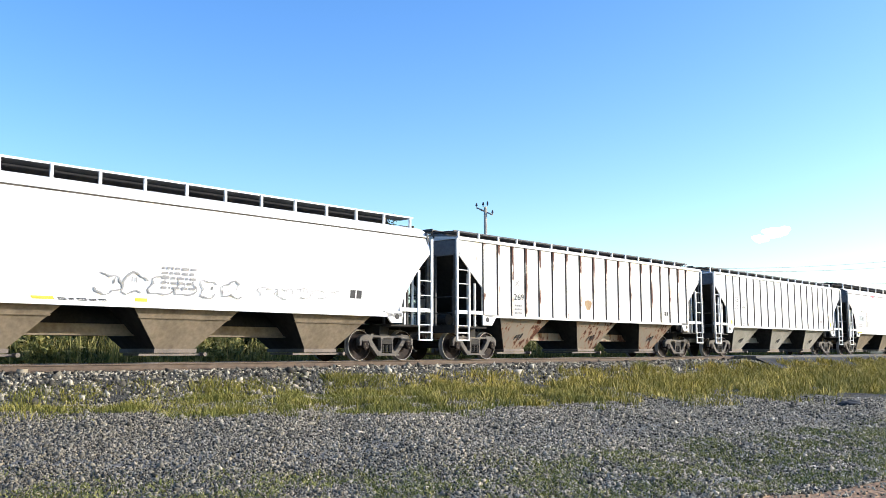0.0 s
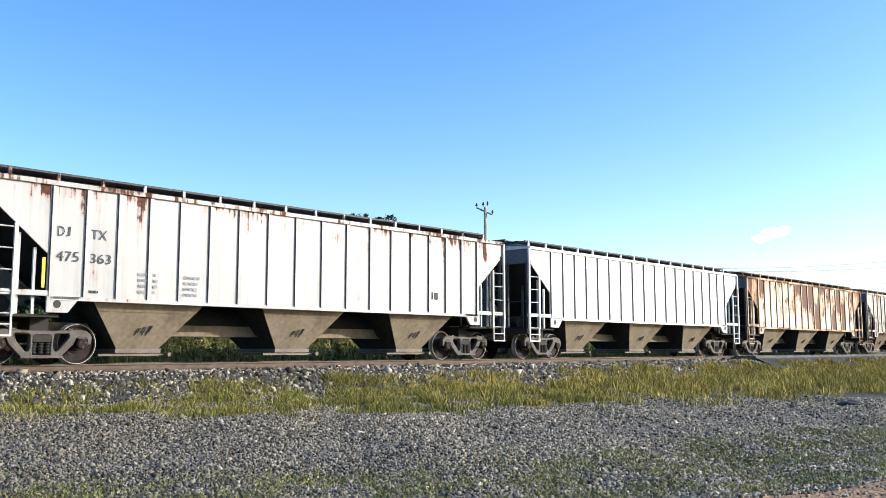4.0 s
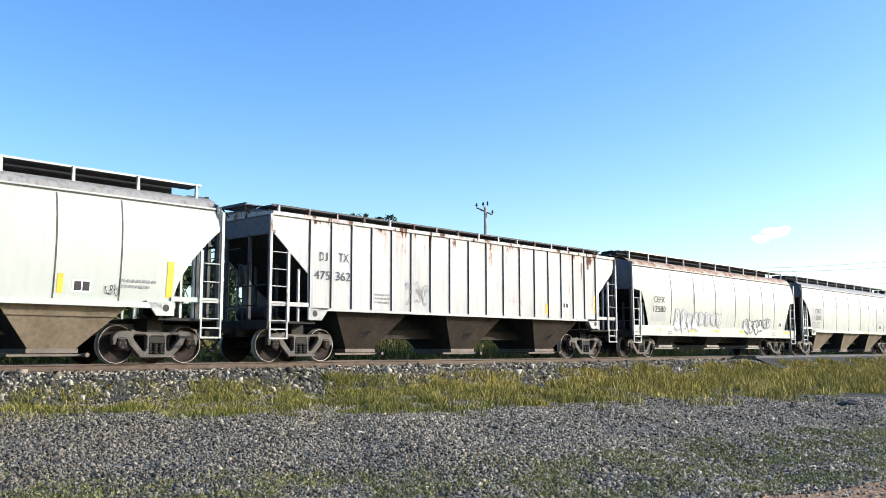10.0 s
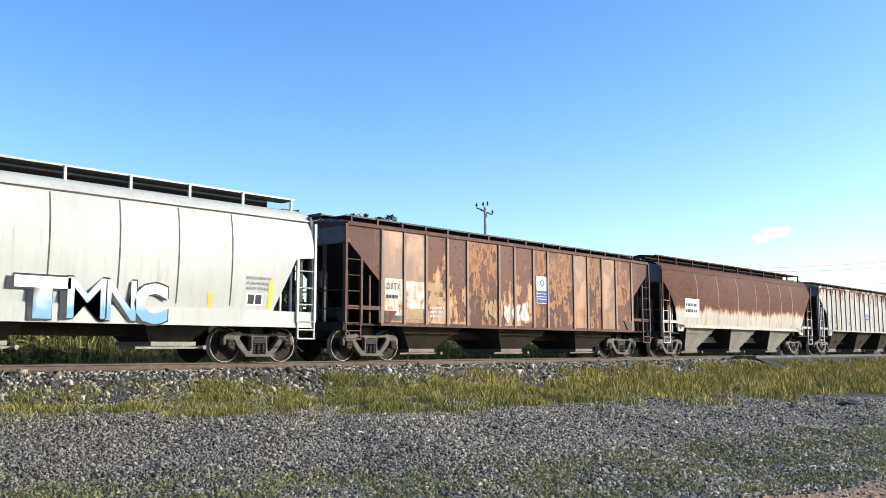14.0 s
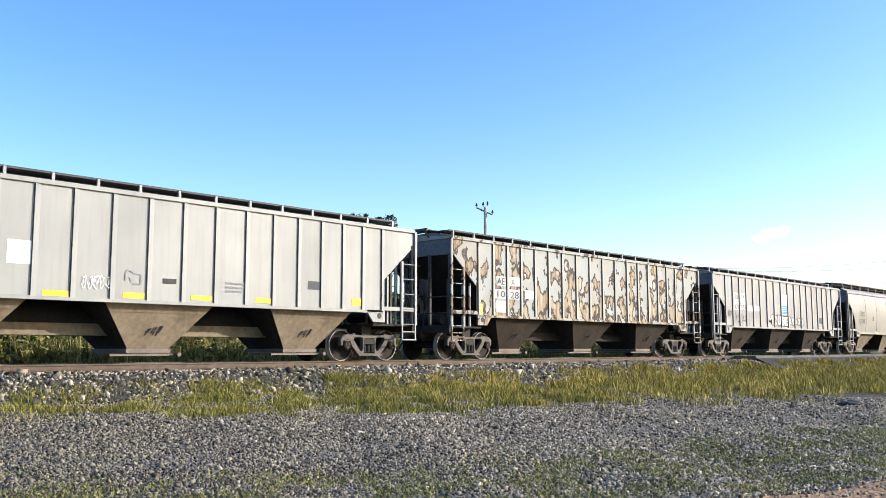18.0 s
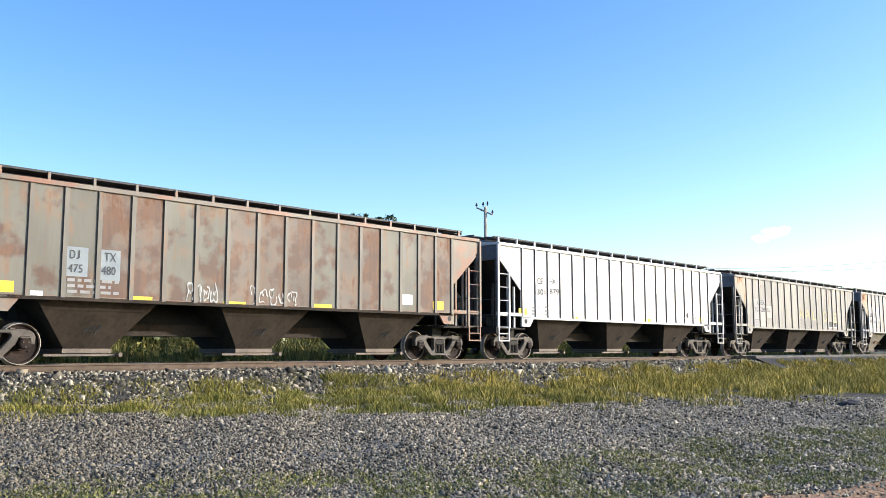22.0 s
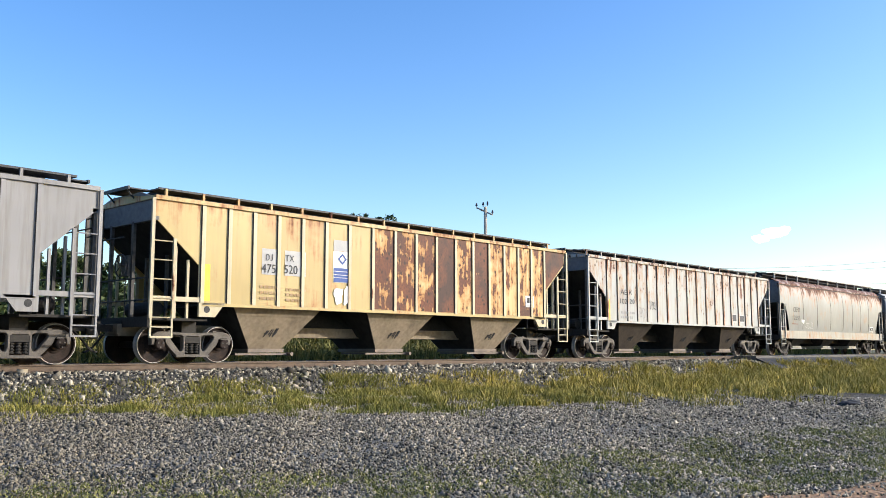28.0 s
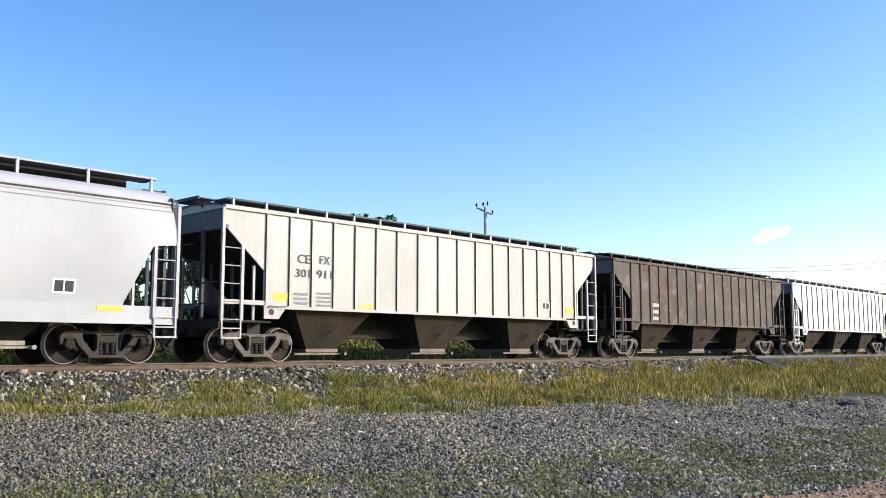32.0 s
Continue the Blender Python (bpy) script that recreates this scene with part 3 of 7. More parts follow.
def coupler_mesh():
    s = Shape()
    s.box(-0.1, 0.62, -0.09, 0.09, 0.76, 0.92)
    s.plate([(0.5, 0.68), (0.74, 0.70), (0.74, 0.98), (0.5, 1.0)], -0.17, 0.10)
    s.box(0.70, 0.80, -0.14, 0.0, 0.72, 0.96)
    s.box(-0.12, 0.1, -0.28, 0.28, 0.68, 1.02)
    return s.mesh("coupler")


def hose_mesh():
    s = Shape()
    p = [Vector((0.05, -0.35, 0.80)), Vector((0.25, -0.38, 0.62)), Vector((0.42, -0.36, 0.42)), Vector((0.58, -0.30, 0.30)), Vector((0.73, -0.24, 0.27))]
    for a, b in zip(p, p[1:]):
        s.tube(a, b, 0.028, 6)
    return s.mesh("air_hose")


def ladder_stile(z0, z1):
    return shared(("stile", z0, z1), lambda: Shape().box(-0.04, 0.04, -0.03, 0.03, z0, z1).mesh("stile"))


def rung(w):
    return shared(("rung", w), lambda: Shape().tube((0, 0, 0), (w, 0, 0), 0.016, 6).mesh("rung"))


def rung_y(w):
    return shared(("rung_y", w), lambda: Shape().tube((0, 0, 0), (0, w, 0), 0.016, 6).mesh("rung"))


def step_mesh():
    s = Shape()
    for x in (0.0, 0.55):
        s.box(x - 0.022, x + 0.022, -0.02, 0.02, 0.62, 1.08)
    s.box(-0.02, 0.57, -0.03, 0.03, 0.60, 0.64)
    s.box(-0.02, 0.57, -0.03, 0.03, 0.84, 0.87)
    return s.mesh("stirrup_step")


def ring_of(s, centre, r, thick, n=16):
    """A hoop in a plane across the car."""
    c = Vector(centre)
    at = [c + Vector((0, r * math.cos(k * math.tau / n), r * math.sin(k * math.tau / n))) for k in range(n)]
    for a, b in zip(at, at[1:] + at[:1]):
        s.tube(a, b, thick, 5)


def brake_wheel_mesh():
    s = Shape()
    c = (8.50, 0.35, 2.35)
    ring_of(s, c, 0.27, 0.018)
    for k in range(5):
        a = k * math.tau / 5
        s.tube(c, (c[0], c[1] + 0.27 * math.cos(a), c[2] + 0.27 * math.sin(a)), 0.014, 5)
    s.tube((8.34, 0.35, 2.35), (8.52, 0.35, 2.35), 0.03, 8)
    s.box(8.30, 8.40, 0.18, 0.52, 2.1, 2.6)
    s.tube((8.36, 0.35, 2.1), (8.36, 0.35, 1.05), 0.015, 5)
    return s.mesh("brake_wheel")


def add_ends(car, body, end_z, deep, inner_top, style, trim):
    """End panels, slope sheets, platforms, ladders, couplers: both ends alike, turned about."""
    for sg in (-1, 1):
        turn = pose(0, 0, 0, 0, 0, 180 if sg < 0 else 0)
        def panel():
            s = Shape()
            rim = [(-1.53, end_z), (1.53, end_z), (1.53, 3.93), (0.7, 4.14), (-0.7, 4.14), (-1.53, 3.93)]
            s.faces([(x, y, z) for x in (8.22, 8.26) for y, z in rim], [(5, 4, 3, 2, 1, 0), (6, 7, 8, 9, 10, 11)] + [(k, (k + 1) % 6, 6 + (k + 1) % 6, 6 + k) for k in range(6)])
            return s.mesh("end_panel")
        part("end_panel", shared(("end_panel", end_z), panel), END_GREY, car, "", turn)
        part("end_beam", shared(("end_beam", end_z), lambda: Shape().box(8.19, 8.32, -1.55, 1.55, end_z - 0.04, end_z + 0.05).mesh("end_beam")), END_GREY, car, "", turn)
        def slope():
            s = Shape()
            s.hexa([(5.6, -1.5, 1.42), (5.66, -1.5, 1.40), (5.66, 1.5, 1.40), (5.6, 1.5, 1.42), (8.2, -1.5, end_z + 0.04), (8.26, -1.5, end_z), (8.26, 1.5, end_z), (8.2, 1.5, end_z + 0.04)])
            return s.mesh("slope_sheet")
        part("slope_sheet", shared(("slope", end_z), slope), SHADE_DARK, car, "dark sloping end sheet", turn)
        part("platform", shared("platform", lambda: Shape().box(6.75, 8.36, -1.45, 1.45, 1.02, 1.08).box(8.3, 8.38, -1.5, 1.5, 0.86, 1.1).box(6.75, 7.15, -0.95, 0.95, 0.72, 1.02).mesh("platform")), DARK_STEEL, car, "", turn)
        for y in (-1.45, -0.55, 0.55, 1.45):
            part("end_post", shared(("end_post", end_z), lambda: Shape().box(-0.04, 0.04, -0.045, 0.045, 1.08, end_z).mesh("end_post")), END_DARK, car, "", turn @ pose(8.29, y, 0))
        for y in (-0.5, 0.5):
            zt = 1.42 + (7.35 - 5.63) / 2.61 * (end_z - 1.42) - 0.06
            part("slope_brace", shared(("brace", end_z), lambda: Shape().box(-0.035, 0.035, -0.035, 0.035, 1.08, zt).mesh("slope_brace")), END_DARK, car, "", turn @ pose(7.35, y, 0))
        # ladders on both sides of this end
        for near in (-1, 1):
            m = turn @ (pose(0, 0, 0) if near < 0 else pose(0, 0, 0))
            y = near * 1.585
            st = part("ladder", ladder_stile(1.06, 3.90 if style == "post" else 3.75), trim, car, "painted steel side ladder", m @ pose(8.36, y, 0))
            lo = inner_top
            part("stile", ladder_stile(1.06, lo), trim, st, "", pose(-0.58, 0, 0))
            for k in range(5):
                z = 1.08 + 0.452 * k
                if z < lo and near * sg < 0:
                    part("rung", rung(0.58), trim, st, "", pose(-0.58, 0, z))
            part("stirrup_step", shared("step", step_mesh), trim, car, "", m @ pose(7.80, y, 0))
            if not deep:
                part("side_bar", shared("side_bar", lambda: Shape().box(7.0, 8.36, -0.045, 0.045, 1.47, 1.585).mesh("side_bar")), trim, car, "", m @ pose(0, near * 1.53, 0))
                part("jacking_pad", shared("pad", pad_mesh), trim, car, "plate with a dark disc painted for its lifting hole", m @ pose(0, near * 1.56, 0))
        part("air_reservoir", shared("reservoir", lambda: Shape().tube((7.62, -0.75, 1.32), (7.62, 0.55, 1.32), 0.19, 12).tube((7.62, -0.80, 1.32), (7.62, -0.75, 1.32), 0.12, 12, 0.19).box(7.5, 7.74, -0.5, -0.4, 1.07, 1.2).box(7.5, 7.74, 0.2, 0.3, 1.07, 1.2).mesh("air_reservoir")), DARK_STEEL, car, "", turn)
        # end ladder
        el = part("end_ladder", ladder_stile(1.10, 3.9), END_DARK, car, "", turn @ pose(8.37, -0.95, 0))
        part("stile", ladder_stile(1.10, 3.9), END_DARK, el, "", pose(0, -0.45, 0))
        for k in range(7):
            part("rung", rung_y(0.45), END_DARK, el, "", pose(0, -0.45, 1.2 + 0.42 * k))
        for y in (-1.43, 1.43):
            for x in (7.32, 7.66):
                top = min(1.41 + (x - 5.63) / 2.61 * (end_z - 1.41), 2.30 + (x - 7.0) * 0.877 if style == "post" else 9.0) - 0.08
                part("side_brace", shared(("side_brace", x, end_z, style), lambda: Shape().box(-0.03, 0.03, -0.03, 0.03, 1.08, top).mesh("side_brace")), trim, car, "", turn @ pose(x, y, 0))
        part("end_rail", shared(("end_rail", end_z), lambda: Shape().tube((8.36, -1.4, 2.02), (8.36, 1.4, 2.02), 0.022, 6).tube((8.36, -1.4, end_z - 0.35), (8.36, 0.2, end_z - 0.35), 0.018, 6).tube((8.33, -1.45, 1.5), (8.33, 1.45, 1.5), 0.018, 6).mesh("end_rail")), END_DARK, car, "", turn)
        part("uncoupling_lever", shared("lever", lambda: Shape().tube((8.42, -1.48, 0.80), (8.42, -0.25, 0.86), 0.016, 6).tube((8.42, -1.48, 0.80), (8.46, -1.5, 0.58), 0.016, 6).tube((8.42, -0.25, 0.86), (8.8, -0.12, 0.98), 0.016, 6).mesh("uncoupling_lever")), END_DARK, car, "", turn)
        for y in (-0.5, 0.5):
            part("walk_brace", shared("walk_brace", lambda: Shape().tube((8.27, 0, 3.98), (8.50, 0, 4.205), 0.022, 5).mesh("walk_brace")), GRATING, car, "", turn @ pose(0, y, 0))
        if sg < 0:
            part("brake_wheel", shared("brake_wheel", brake_wheel_mesh), END_DARK, car, "hand brake wheel with its gear box", turn)
        part("coupler", shared("coupler", coupler_mesh), DARK_STEEL, car, "", turn @ pose(8.32, 0, 0))
        part("air_hose", shared("hose", hose_mesh), DARK_STEEL, car, "", turn @ pose(8.32, 0, 0))
        part("end_walk", shared("end_walk", lambda: Shape().box(7.95, 8.52, -0.62, 0.62, 4.22, 4.25).box(8.48, 8.53, -0.64, 0.64, 4.20, 4.28).mesh("end_walk")), GRATING, car, "", turn)


def pad_mesh():
    s = Shape()
    s.plate([(6.35, 1.465), (6.62, 1.12), (7.08, 1.12), (7.08, 1.465)], -0.03, 0.03)
    # no hole is cut: its dark inside is a disc painted on the plate
    for sg in (-1, 1):
        s.tube((6.86, sg * 0.031, 1.30), (6.86, sg * 0.036, 1.30), 0.085, 14, slot=1)
    return s.mesh("jacking_pad")


def add_under(car, bay_mat, deep, zt=1.46, truck_mat=TRUCK_STEEL):
    for x in (-4.55, 0.0, 4.55):
        if deep:
            # deep bays are all dark: the shade below the sill is painted on
            b = part("bay", shared("bay_deep", lambda: bay_mesh(0.98, 0.50, 0.95, 0.55, 1.15, 0.72)), [SHADE_DARK, SHADE_DARK], car, "", pose(x, 0, 0))
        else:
            b = part("bay", shared(("bay", zt), lambda: bay_mesh(zt, 0.31, 1.46, 0.50, 1.43, 0.80)), [bay_mat, SHADE_DARK], car, "sloping hopper bay", pose(x, 0, 0))
        if not deep:
            part("rib", shared(("bay_rib", zt), lambda: Shape().hexa([(-1.23, -1.30, zt - 0.27), (1.23, -1.30, zt - 0.27), (1.23, -1.24, zt - 0.27), (-1.23, -1.24, zt - 0.27), (-1.26, -1.32, zt - 0.235), (1.26, -1.32, zt - 0.235), (1.26, -1.26, zt - 0.235), (-1.26, -1.26, zt - 0.235)]).mesh("rib")), bay_mat, b)
        part("outlet_gate", shared(("gate", deep), lambda: gate_mesh(0.50, 0.53, 0.84) if deep else gate_mesh(0.33, 0.50, 0.80)), [BAY_GREY if deep else STEEL], b, "")
        if not deep:
            tagged(part("stencil", shared("gate_mark", gate_mark_mesh), INK, b, "dark stencilled mark", pose(-0.05, 0, 0)), kind="stuff")
    part("center_sill", shared("sill", lambda: Shape().box(-8.5, 8.5, -0.30, 0.30, 0.68, 0.95).box(-8.5, 8.5, -0.36, 0.36, 0.66, 0.70).mesh("center_sill")), bay_mat, car)
    # the hood's near-black paints in the shade beneath the body
    part("center_hood", shared("hood", lambda: Shape().hexa([(-5.9, -0.34, 0.94), (5.9, -0.34, 0.94), (5.9, 0.34, 0.94), (-5.9, 0.34, 0.94), (-5.9, -0.05, 1.5), (5.9, -0.05, 1.5), (5.9, 0.05, 1.5), (-5.9, 0.05, 1.5)]).mesh("center_hood")), NEAR_BLACK, car)
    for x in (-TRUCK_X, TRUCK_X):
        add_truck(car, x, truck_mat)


def gate_mark_mesh():
    s = Shape()
    def on(x, z):
        return -(0.80 + (z - 0.31) / 1.15 * 0.63) - 0.012
    for k, (x, w) in enumerate(((-0.16, 0.07), (-0.02, 0.05), (0.12, 0.09))):
        for j in range(2):
            z0, z1 = 0.66 + 0.06 * ((k + j) % 2), 0.83 + 0.03 * k
            xx = x + 0.05 * j
            s.hexa([(xx, on(0, z0) - 0.004, z0), (xx + w * 0.4, on(0, z0) - 0.004, z0), (xx + w * 0.4, on(0, z0) + 0.01, z0), (xx, on(0, z0) + 0.01, z0),
                    (xx + 0.06, on(0, z1) - 0.004, z1), (xx + 0.06 + w * 0.4, on(0, z1) - 0.004, z1), (xx + 0.06 + w * 0.4, on(0, z1) + 0.01, z1), (xx + 0.06, on(0, z1) + 0.01, z1)])
        s.hexa([(x, on(0, 0.74) - 0.004, 0.73), (x + w, on(0, 0.74) - 0.004, 0.73), (x + w, on(0, 0.76) + 0.01, 0.73), (x, on(0, 0.76) + 0.01, 0.73),
                (x, on(0, 0.76) - 0.004, 0.76), (x + w, on(0, 0.76) - 0.004, 0.76), (x + w, on(0, 0.76) + 0.01, 0.76), (x, on(0, 0.76) + 0.01, 0.76)])
    return s.mesh("stencil")


def add_roofwalk(car, body, z, pitch, foot, edge):
    n = int(15.8 / pitch)
    for near in (-1, 1):
        w = part("running_board", shared(("board", z), lambda: Shape().box(-8.0, 8.0, -0.3, 0.3, z - 0.03, z).mesh("running_board")), GRATING, car, "galvanised roof walkway", pose(0, near * 0.80, 0))
        part("edge_strip", shared(("edge", z), lambda: Shape().box(-8.0, 8.0, -0.012, 0.012, z - 0.03, z + 0.02).mesh("edge_strip")), edge, w, "", pose(0, near * 0.312, 0))
        for k in range(n + 1):
            x = -n * pitch / 2 + k * pitch
            part("bracket", shared(("bracket", z, foot), lambda: Shape().hexa([(-0.035, -0.03, foot), (0.035, -0.03, foot), (0.035, 0.03, foot), (-0.035, 0.03, foot), (-0.03, -0.03, z - 0.005), (0.03, -0.03, z - 0.005), (0.03, 0.03, z - 0.005), (-0.03, 0.03, z - 0.005)]).mesh("bracket")), body, w, "", pose(x, near * 0.335, 0))
    c = Shape()
    c.box(-7.6, 7.6, -0.38, 0.38, foot - 0.1, z + 0.04)
    part("hatch_coaming", shared(("coaming", z, foot), lambda: c.mesh("hatch_coaming")), NEAR_BLACK, car)
    for k in range(4):
        part("hatch_cover", shared(("hatch", z), lambda: Shape().box(-1.8, 1.8, -0.42, 0.42, z + 0.04, z + 0.10).box(-1.8, 1.8, -0.1, 0.1, z + 0.10, z + 0.12).mesh("hatch_cover")), NEAR_BLACK, car, "", pose(-5.7 + 3.8 * k, 0, 0))


def post_places(posts):
    if posts == 13:
        # sheets of uneven width
        return [-6.95, -6.02, -5.07, -4.10, -3.14, -1.52, -0.67, 0.40, 1.25, 2.90, 3.82, 4.82, 5.82, 7.0]
    if posts != 17:
        return [-7.0 + 14.0 * k / posts for k in range(posts + 1)]
    half = (0.45, 1.35, 2.25, 3.10, 3.92, 4.72, 5.49, 6.24, 7.0)
    return [-x for x in half[::-1]] + list(half)


def ribbed_car(spec):
    """Flat-sided covered hopper with outside posts."""
    body, posts, zb = spec["paint"], spec.get("posts", 17), spec.get("sill", 1.47)
    car = thing("hopper_car", spec["label"], "hopper car", "cars of the freight train")
    end_z = 3.42
    outline = [(-7.0, zb), (7.0, zb), (7.0, 2.30), (8.30, 3.44), (8.30, 3.95), (-8.30, 3.95), (-8.30, 3.44), (-7.0, 2.30)]
    for near in (-1, 1):
        part("side_sheet", shared(("sheet", zb, near), lambda: Shape().plate(outline, near * 1.53 - 0.02, near * 1.53 + 0.02).mesh("side_sheet")), body, car, spec["side"] if near < 0 else "")
        part("top_chord", shared("chord", lambda: Shape().box(-8.32, 8.32, -0.045, 0.045, 3.87, 3.97).mesh("top_chord")), body, car, "", pose(0, near * 1.565, 0))
        part("side_sill", shared(("side_sill", zb), lambda: Shape().box(-7.0, 7.0, -0.04, 0.05, zb - 0.085, zb - 0.004).box(-7.0, 7.0, -0.055, -0.04, zb - 0.085, zb - 0.06).mesh("side_sill")), spec.get("sillpaint", body), car, "", pose(0, near * 1.55, 0))
        def post():
            s = Shape()
            lo, hi = zb - 0.02, 3.88
            s.hexa([(-0.075, 0.0, lo), (0.085, 0.0, lo), (0.085, 0.03, lo), (-0.085, 0.03, lo), (-0.085, 0.0, hi), (0.085, 0.0, hi), (0.085, 0.03, hi), (-0.085, 0.03, hi)])
            s.hexa([(-0.050, -0.045, lo), (0.050, -0.045, lo), (0.062, 0.0, lo), (-0.062, 0.0, lo), (-0.050, -0.045, hi - 0.03), (0.050, -0.045, hi - 0.03), (0.062, 0.0, hi), (-0.062, 0.0, hi)])
            # both flanks get the dark slot: shade beside the post is painted on
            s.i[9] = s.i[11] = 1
            return s.mesh("side_post")
        me = shared(("post", zb), post)
        for x in post_places(posts):
            part("side_post", me, [spec.get("postpaint", body), SEAM_AND_SHADE], car, "", pose(x, near * 1.552, 0, 0, 0, 0 if near < 0 else 180))
    roof = Shape()
    for sg in (-1, 1):
        roof.hexa([(-8.3, min(0, sg * 1.56), 3.9), (8.3, min(0, sg * 1.56), 3.9), (8.3, max(0, sg * 1.56), 3.9), (-8.3, max(0, sg * 1.56), 3.9),
                   (-8.3, min(0, sg * 1.56), 3.96 if sg < 0 else 4.10), (8.3, min(0, sg * 1.56), 3.96 if sg < 0 else 4.10), (8.3, max(0, sg * 1.56), 4.10 if sg < 0 else 3.96), (-8.3, max(0, sg * 1.56), 4.10 if sg < 0 else 3.96)])
    part("roof", shared("flat_roof", lambda: roof.mesh("roof")), body, car)
    part("floor_sheet", shared(("floor", zb), lambda: Shape().box(-6.3, 6.3, -1.5, 1.5, zb - 0.02, zb + 0.05).mesh("floor_sheet")), DARK_STEEL, car)
    add_roofwalk(car, body, 4.23, 1.04, 3.97, GRATING)
    add_under(car, spec.get("bays", BAY_TAN), False, zb - 0.01)
    add_ends(car, body, end_z, False, 2.97, "post", spec.get("trim", body))
    return car


SECTION = [(1.30, 1.50), (1.7, 1.555), (2.2, 1.60), (2.7, 1.615), (3.2, 1.59), (3.55, 1.54), (3.82, 1.46)]
ROOF_SECTION = [(3.82, 1.46), (3.95, 1.40), (4.04, 1.29), (4.12, 1.12), (4.16, 0.90), (4.19, 0.55), (4.20, 0.0)]


def side_y(z):
    return float(np.interp(z, [a for a, _ in SECTION], [b for _, b in SECTION]))


def curved_car(spec):
    """Round-sided covered hopper."""
    body, deep = spec["paint"], spec.get("deep", False)
    car = thing("hopper_car", spec["label"], "hopper car", "cars of the freight train")
    top_cut = 2.80 if deep else 3.28

    def low(x):
        a = abs(x)
        if a <= 7.06:
            return 1.32
        u = (a - 7.06) / (8.30 - 7.06)
        return 1.40 + (top_cut - 1.40) * (u ** 0.56 if not deep else min(1.0, 1.9 * u) * 0.92 + 0.08 * u)

    xs = [-8.30, -8.1, -7.9, -7.7, -7.5, -7.3, -7.16, -7.07, -7.05] + [-6 + 1.5 * k for k in range(9)] + [7.05, 7.07, 7.16, 7.3, 7.5, 7.7, 7.9, 8.1, 8.30]
    rows = 14
    for near in (-1, 1):
        def sheet():
            s = Shape()
            vs, fs = [], []
            for x in xs:
                for j in range(rows):
                    z = low(x) + (3.82 - low(x)) * j / (rows - 1)
                    vs.append((x, near * side_y(z), z))
            for i in range(len(xs) - 1):
                for j in range(rows - 1):
                    a = i * rows + j
                    fs.append((a, a + rows, a + rows + 1, a + 1) if near < 0 else (a, a + 1, a + rows + 1, a + rows))
            s.faces(vs, fs)
            s.faces([(x, y * 0.985, z) for x, y, z in vs], [f[::-1] for f in fs])
            return s.mesh("side_sheet", True)
        part("side_sheet", shared(("curved", deep, near), sheet), body, car, spec["side"] if near < 0 else "")
        part("roof_seam", shared(("seam_rail", near), lambda: Shape().box(-8.3, 8.3, near * 1.475 - 0.014, near * 1.475 + 0.014, 3.765, 3.80).mesh("roof_seam")), SEAM_AND_SHADE, car, "dark seam under the roof edge")
        part("roof_lip", shared(("roof_lip", near), lambda: Shape().box(-8.3, 8.3, near * 1.475 - 0.03, near * 1.475 + 0.03, 3.803, 3.84).mesh("roof_lip")), body, car)
        for z in spec.get("bands", ()):
            y = near * (side_y(z) + 0.003)
            part("roof_seam", shared(("band", z, near), lambda: Shape().box(-8.28, 8.28, y - 0.006, y + 0.006, z - 0.012, z + 0.012).mesh("roof_seam")), spec.get("seam", GREY_INK), car)
        if near < 0:
            def seam():
                s = Shape()
                zs = np.linspace(1.42, 3.74, 9)
                for a, b in zip(zs, zs[1:]):
                    ya, yb = -side_y(a) - 0.006, -side_y(b) - 0.006
                    s.hexa([(-0.018, ya, a), (0.018, ya, a), (0.018, ya + 0.02, a), (-0.018, ya + 0.02, a), (-0.018, yb, b), (0.018, yb, b), (0.018, yb + 0.02, b), (-0.018, yb + 0.02, b)])
                return s.mesh("sheet_seam")
            for x in spec.get("seams", (-5.2, -3.1, -1.0, 1.1, 2.7, 4.2, 5.7)):
                part("sheet_seam", shared("seam", seam), spec.get("seam", GREY_INK), car, "", pose(x, 0, 0))
        if deep:
            part("side_sill", shared(("deep_sill", near), lambda: Shape().box(-8.34, 8.34, near * 1.53 - 0.03, near * 1.53 + 0.03, 0.93, 1.33).box(-8.34, 8.34, near * 1.50 - 0.07, near * 1.50 + 0.07, 0.91, 0.94).mesh("side_sill")), spec.get("sillpaint", body), car, "deep painted side sill")
        else:
            part("side_sill", shared(("thin_sill", near), lambda: Shape().box(-7.1, 7.1, near * 1.54 - 0.05, near * 1.54 + 0.05, 1.29, 1.42).mesh("side_sill")), spec.get("sillpaint", body), car)

    def shell():
        s = Shape()
        pts = [(y, z) for z, y in ROOF_SECTION] + [(-y, z) for z, y in ROOF_SECTION[-2::-1]]
        n = len(pts)
        vs = [(x, y, z) for x in (-8.28, 8.28) for y, z in pts]
        s.faces(vs, [(i, n + i, n + i + 1, i + 1) for i in range(n - 1)])
        return s.mesh("roof", True)
    part("roof", shared("round_roof", shell), spec.get("roofpaint", body), car)
    part("floor_sheet", shared("round_floor", lambda: Shape().box(-6.3, 6.3, -1.45, 1.45, 1.34, 1.40).mesh("floor_sheet")), DARK_STEEL, car)
    rail = spec.get("walkpaint", body)
    add_roofwalk(car, rail, 4.44, spec.get("pitch", 1.57), 4.06, rail)
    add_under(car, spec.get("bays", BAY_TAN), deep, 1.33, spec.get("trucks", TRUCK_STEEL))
    add_ends(car, body, 2.86 if deep else 3.26, deep, 2.75, "round", spec.get("trim", body))
    return car

# ---- the train ----
LW = (0.78, 0.78, 0.76)
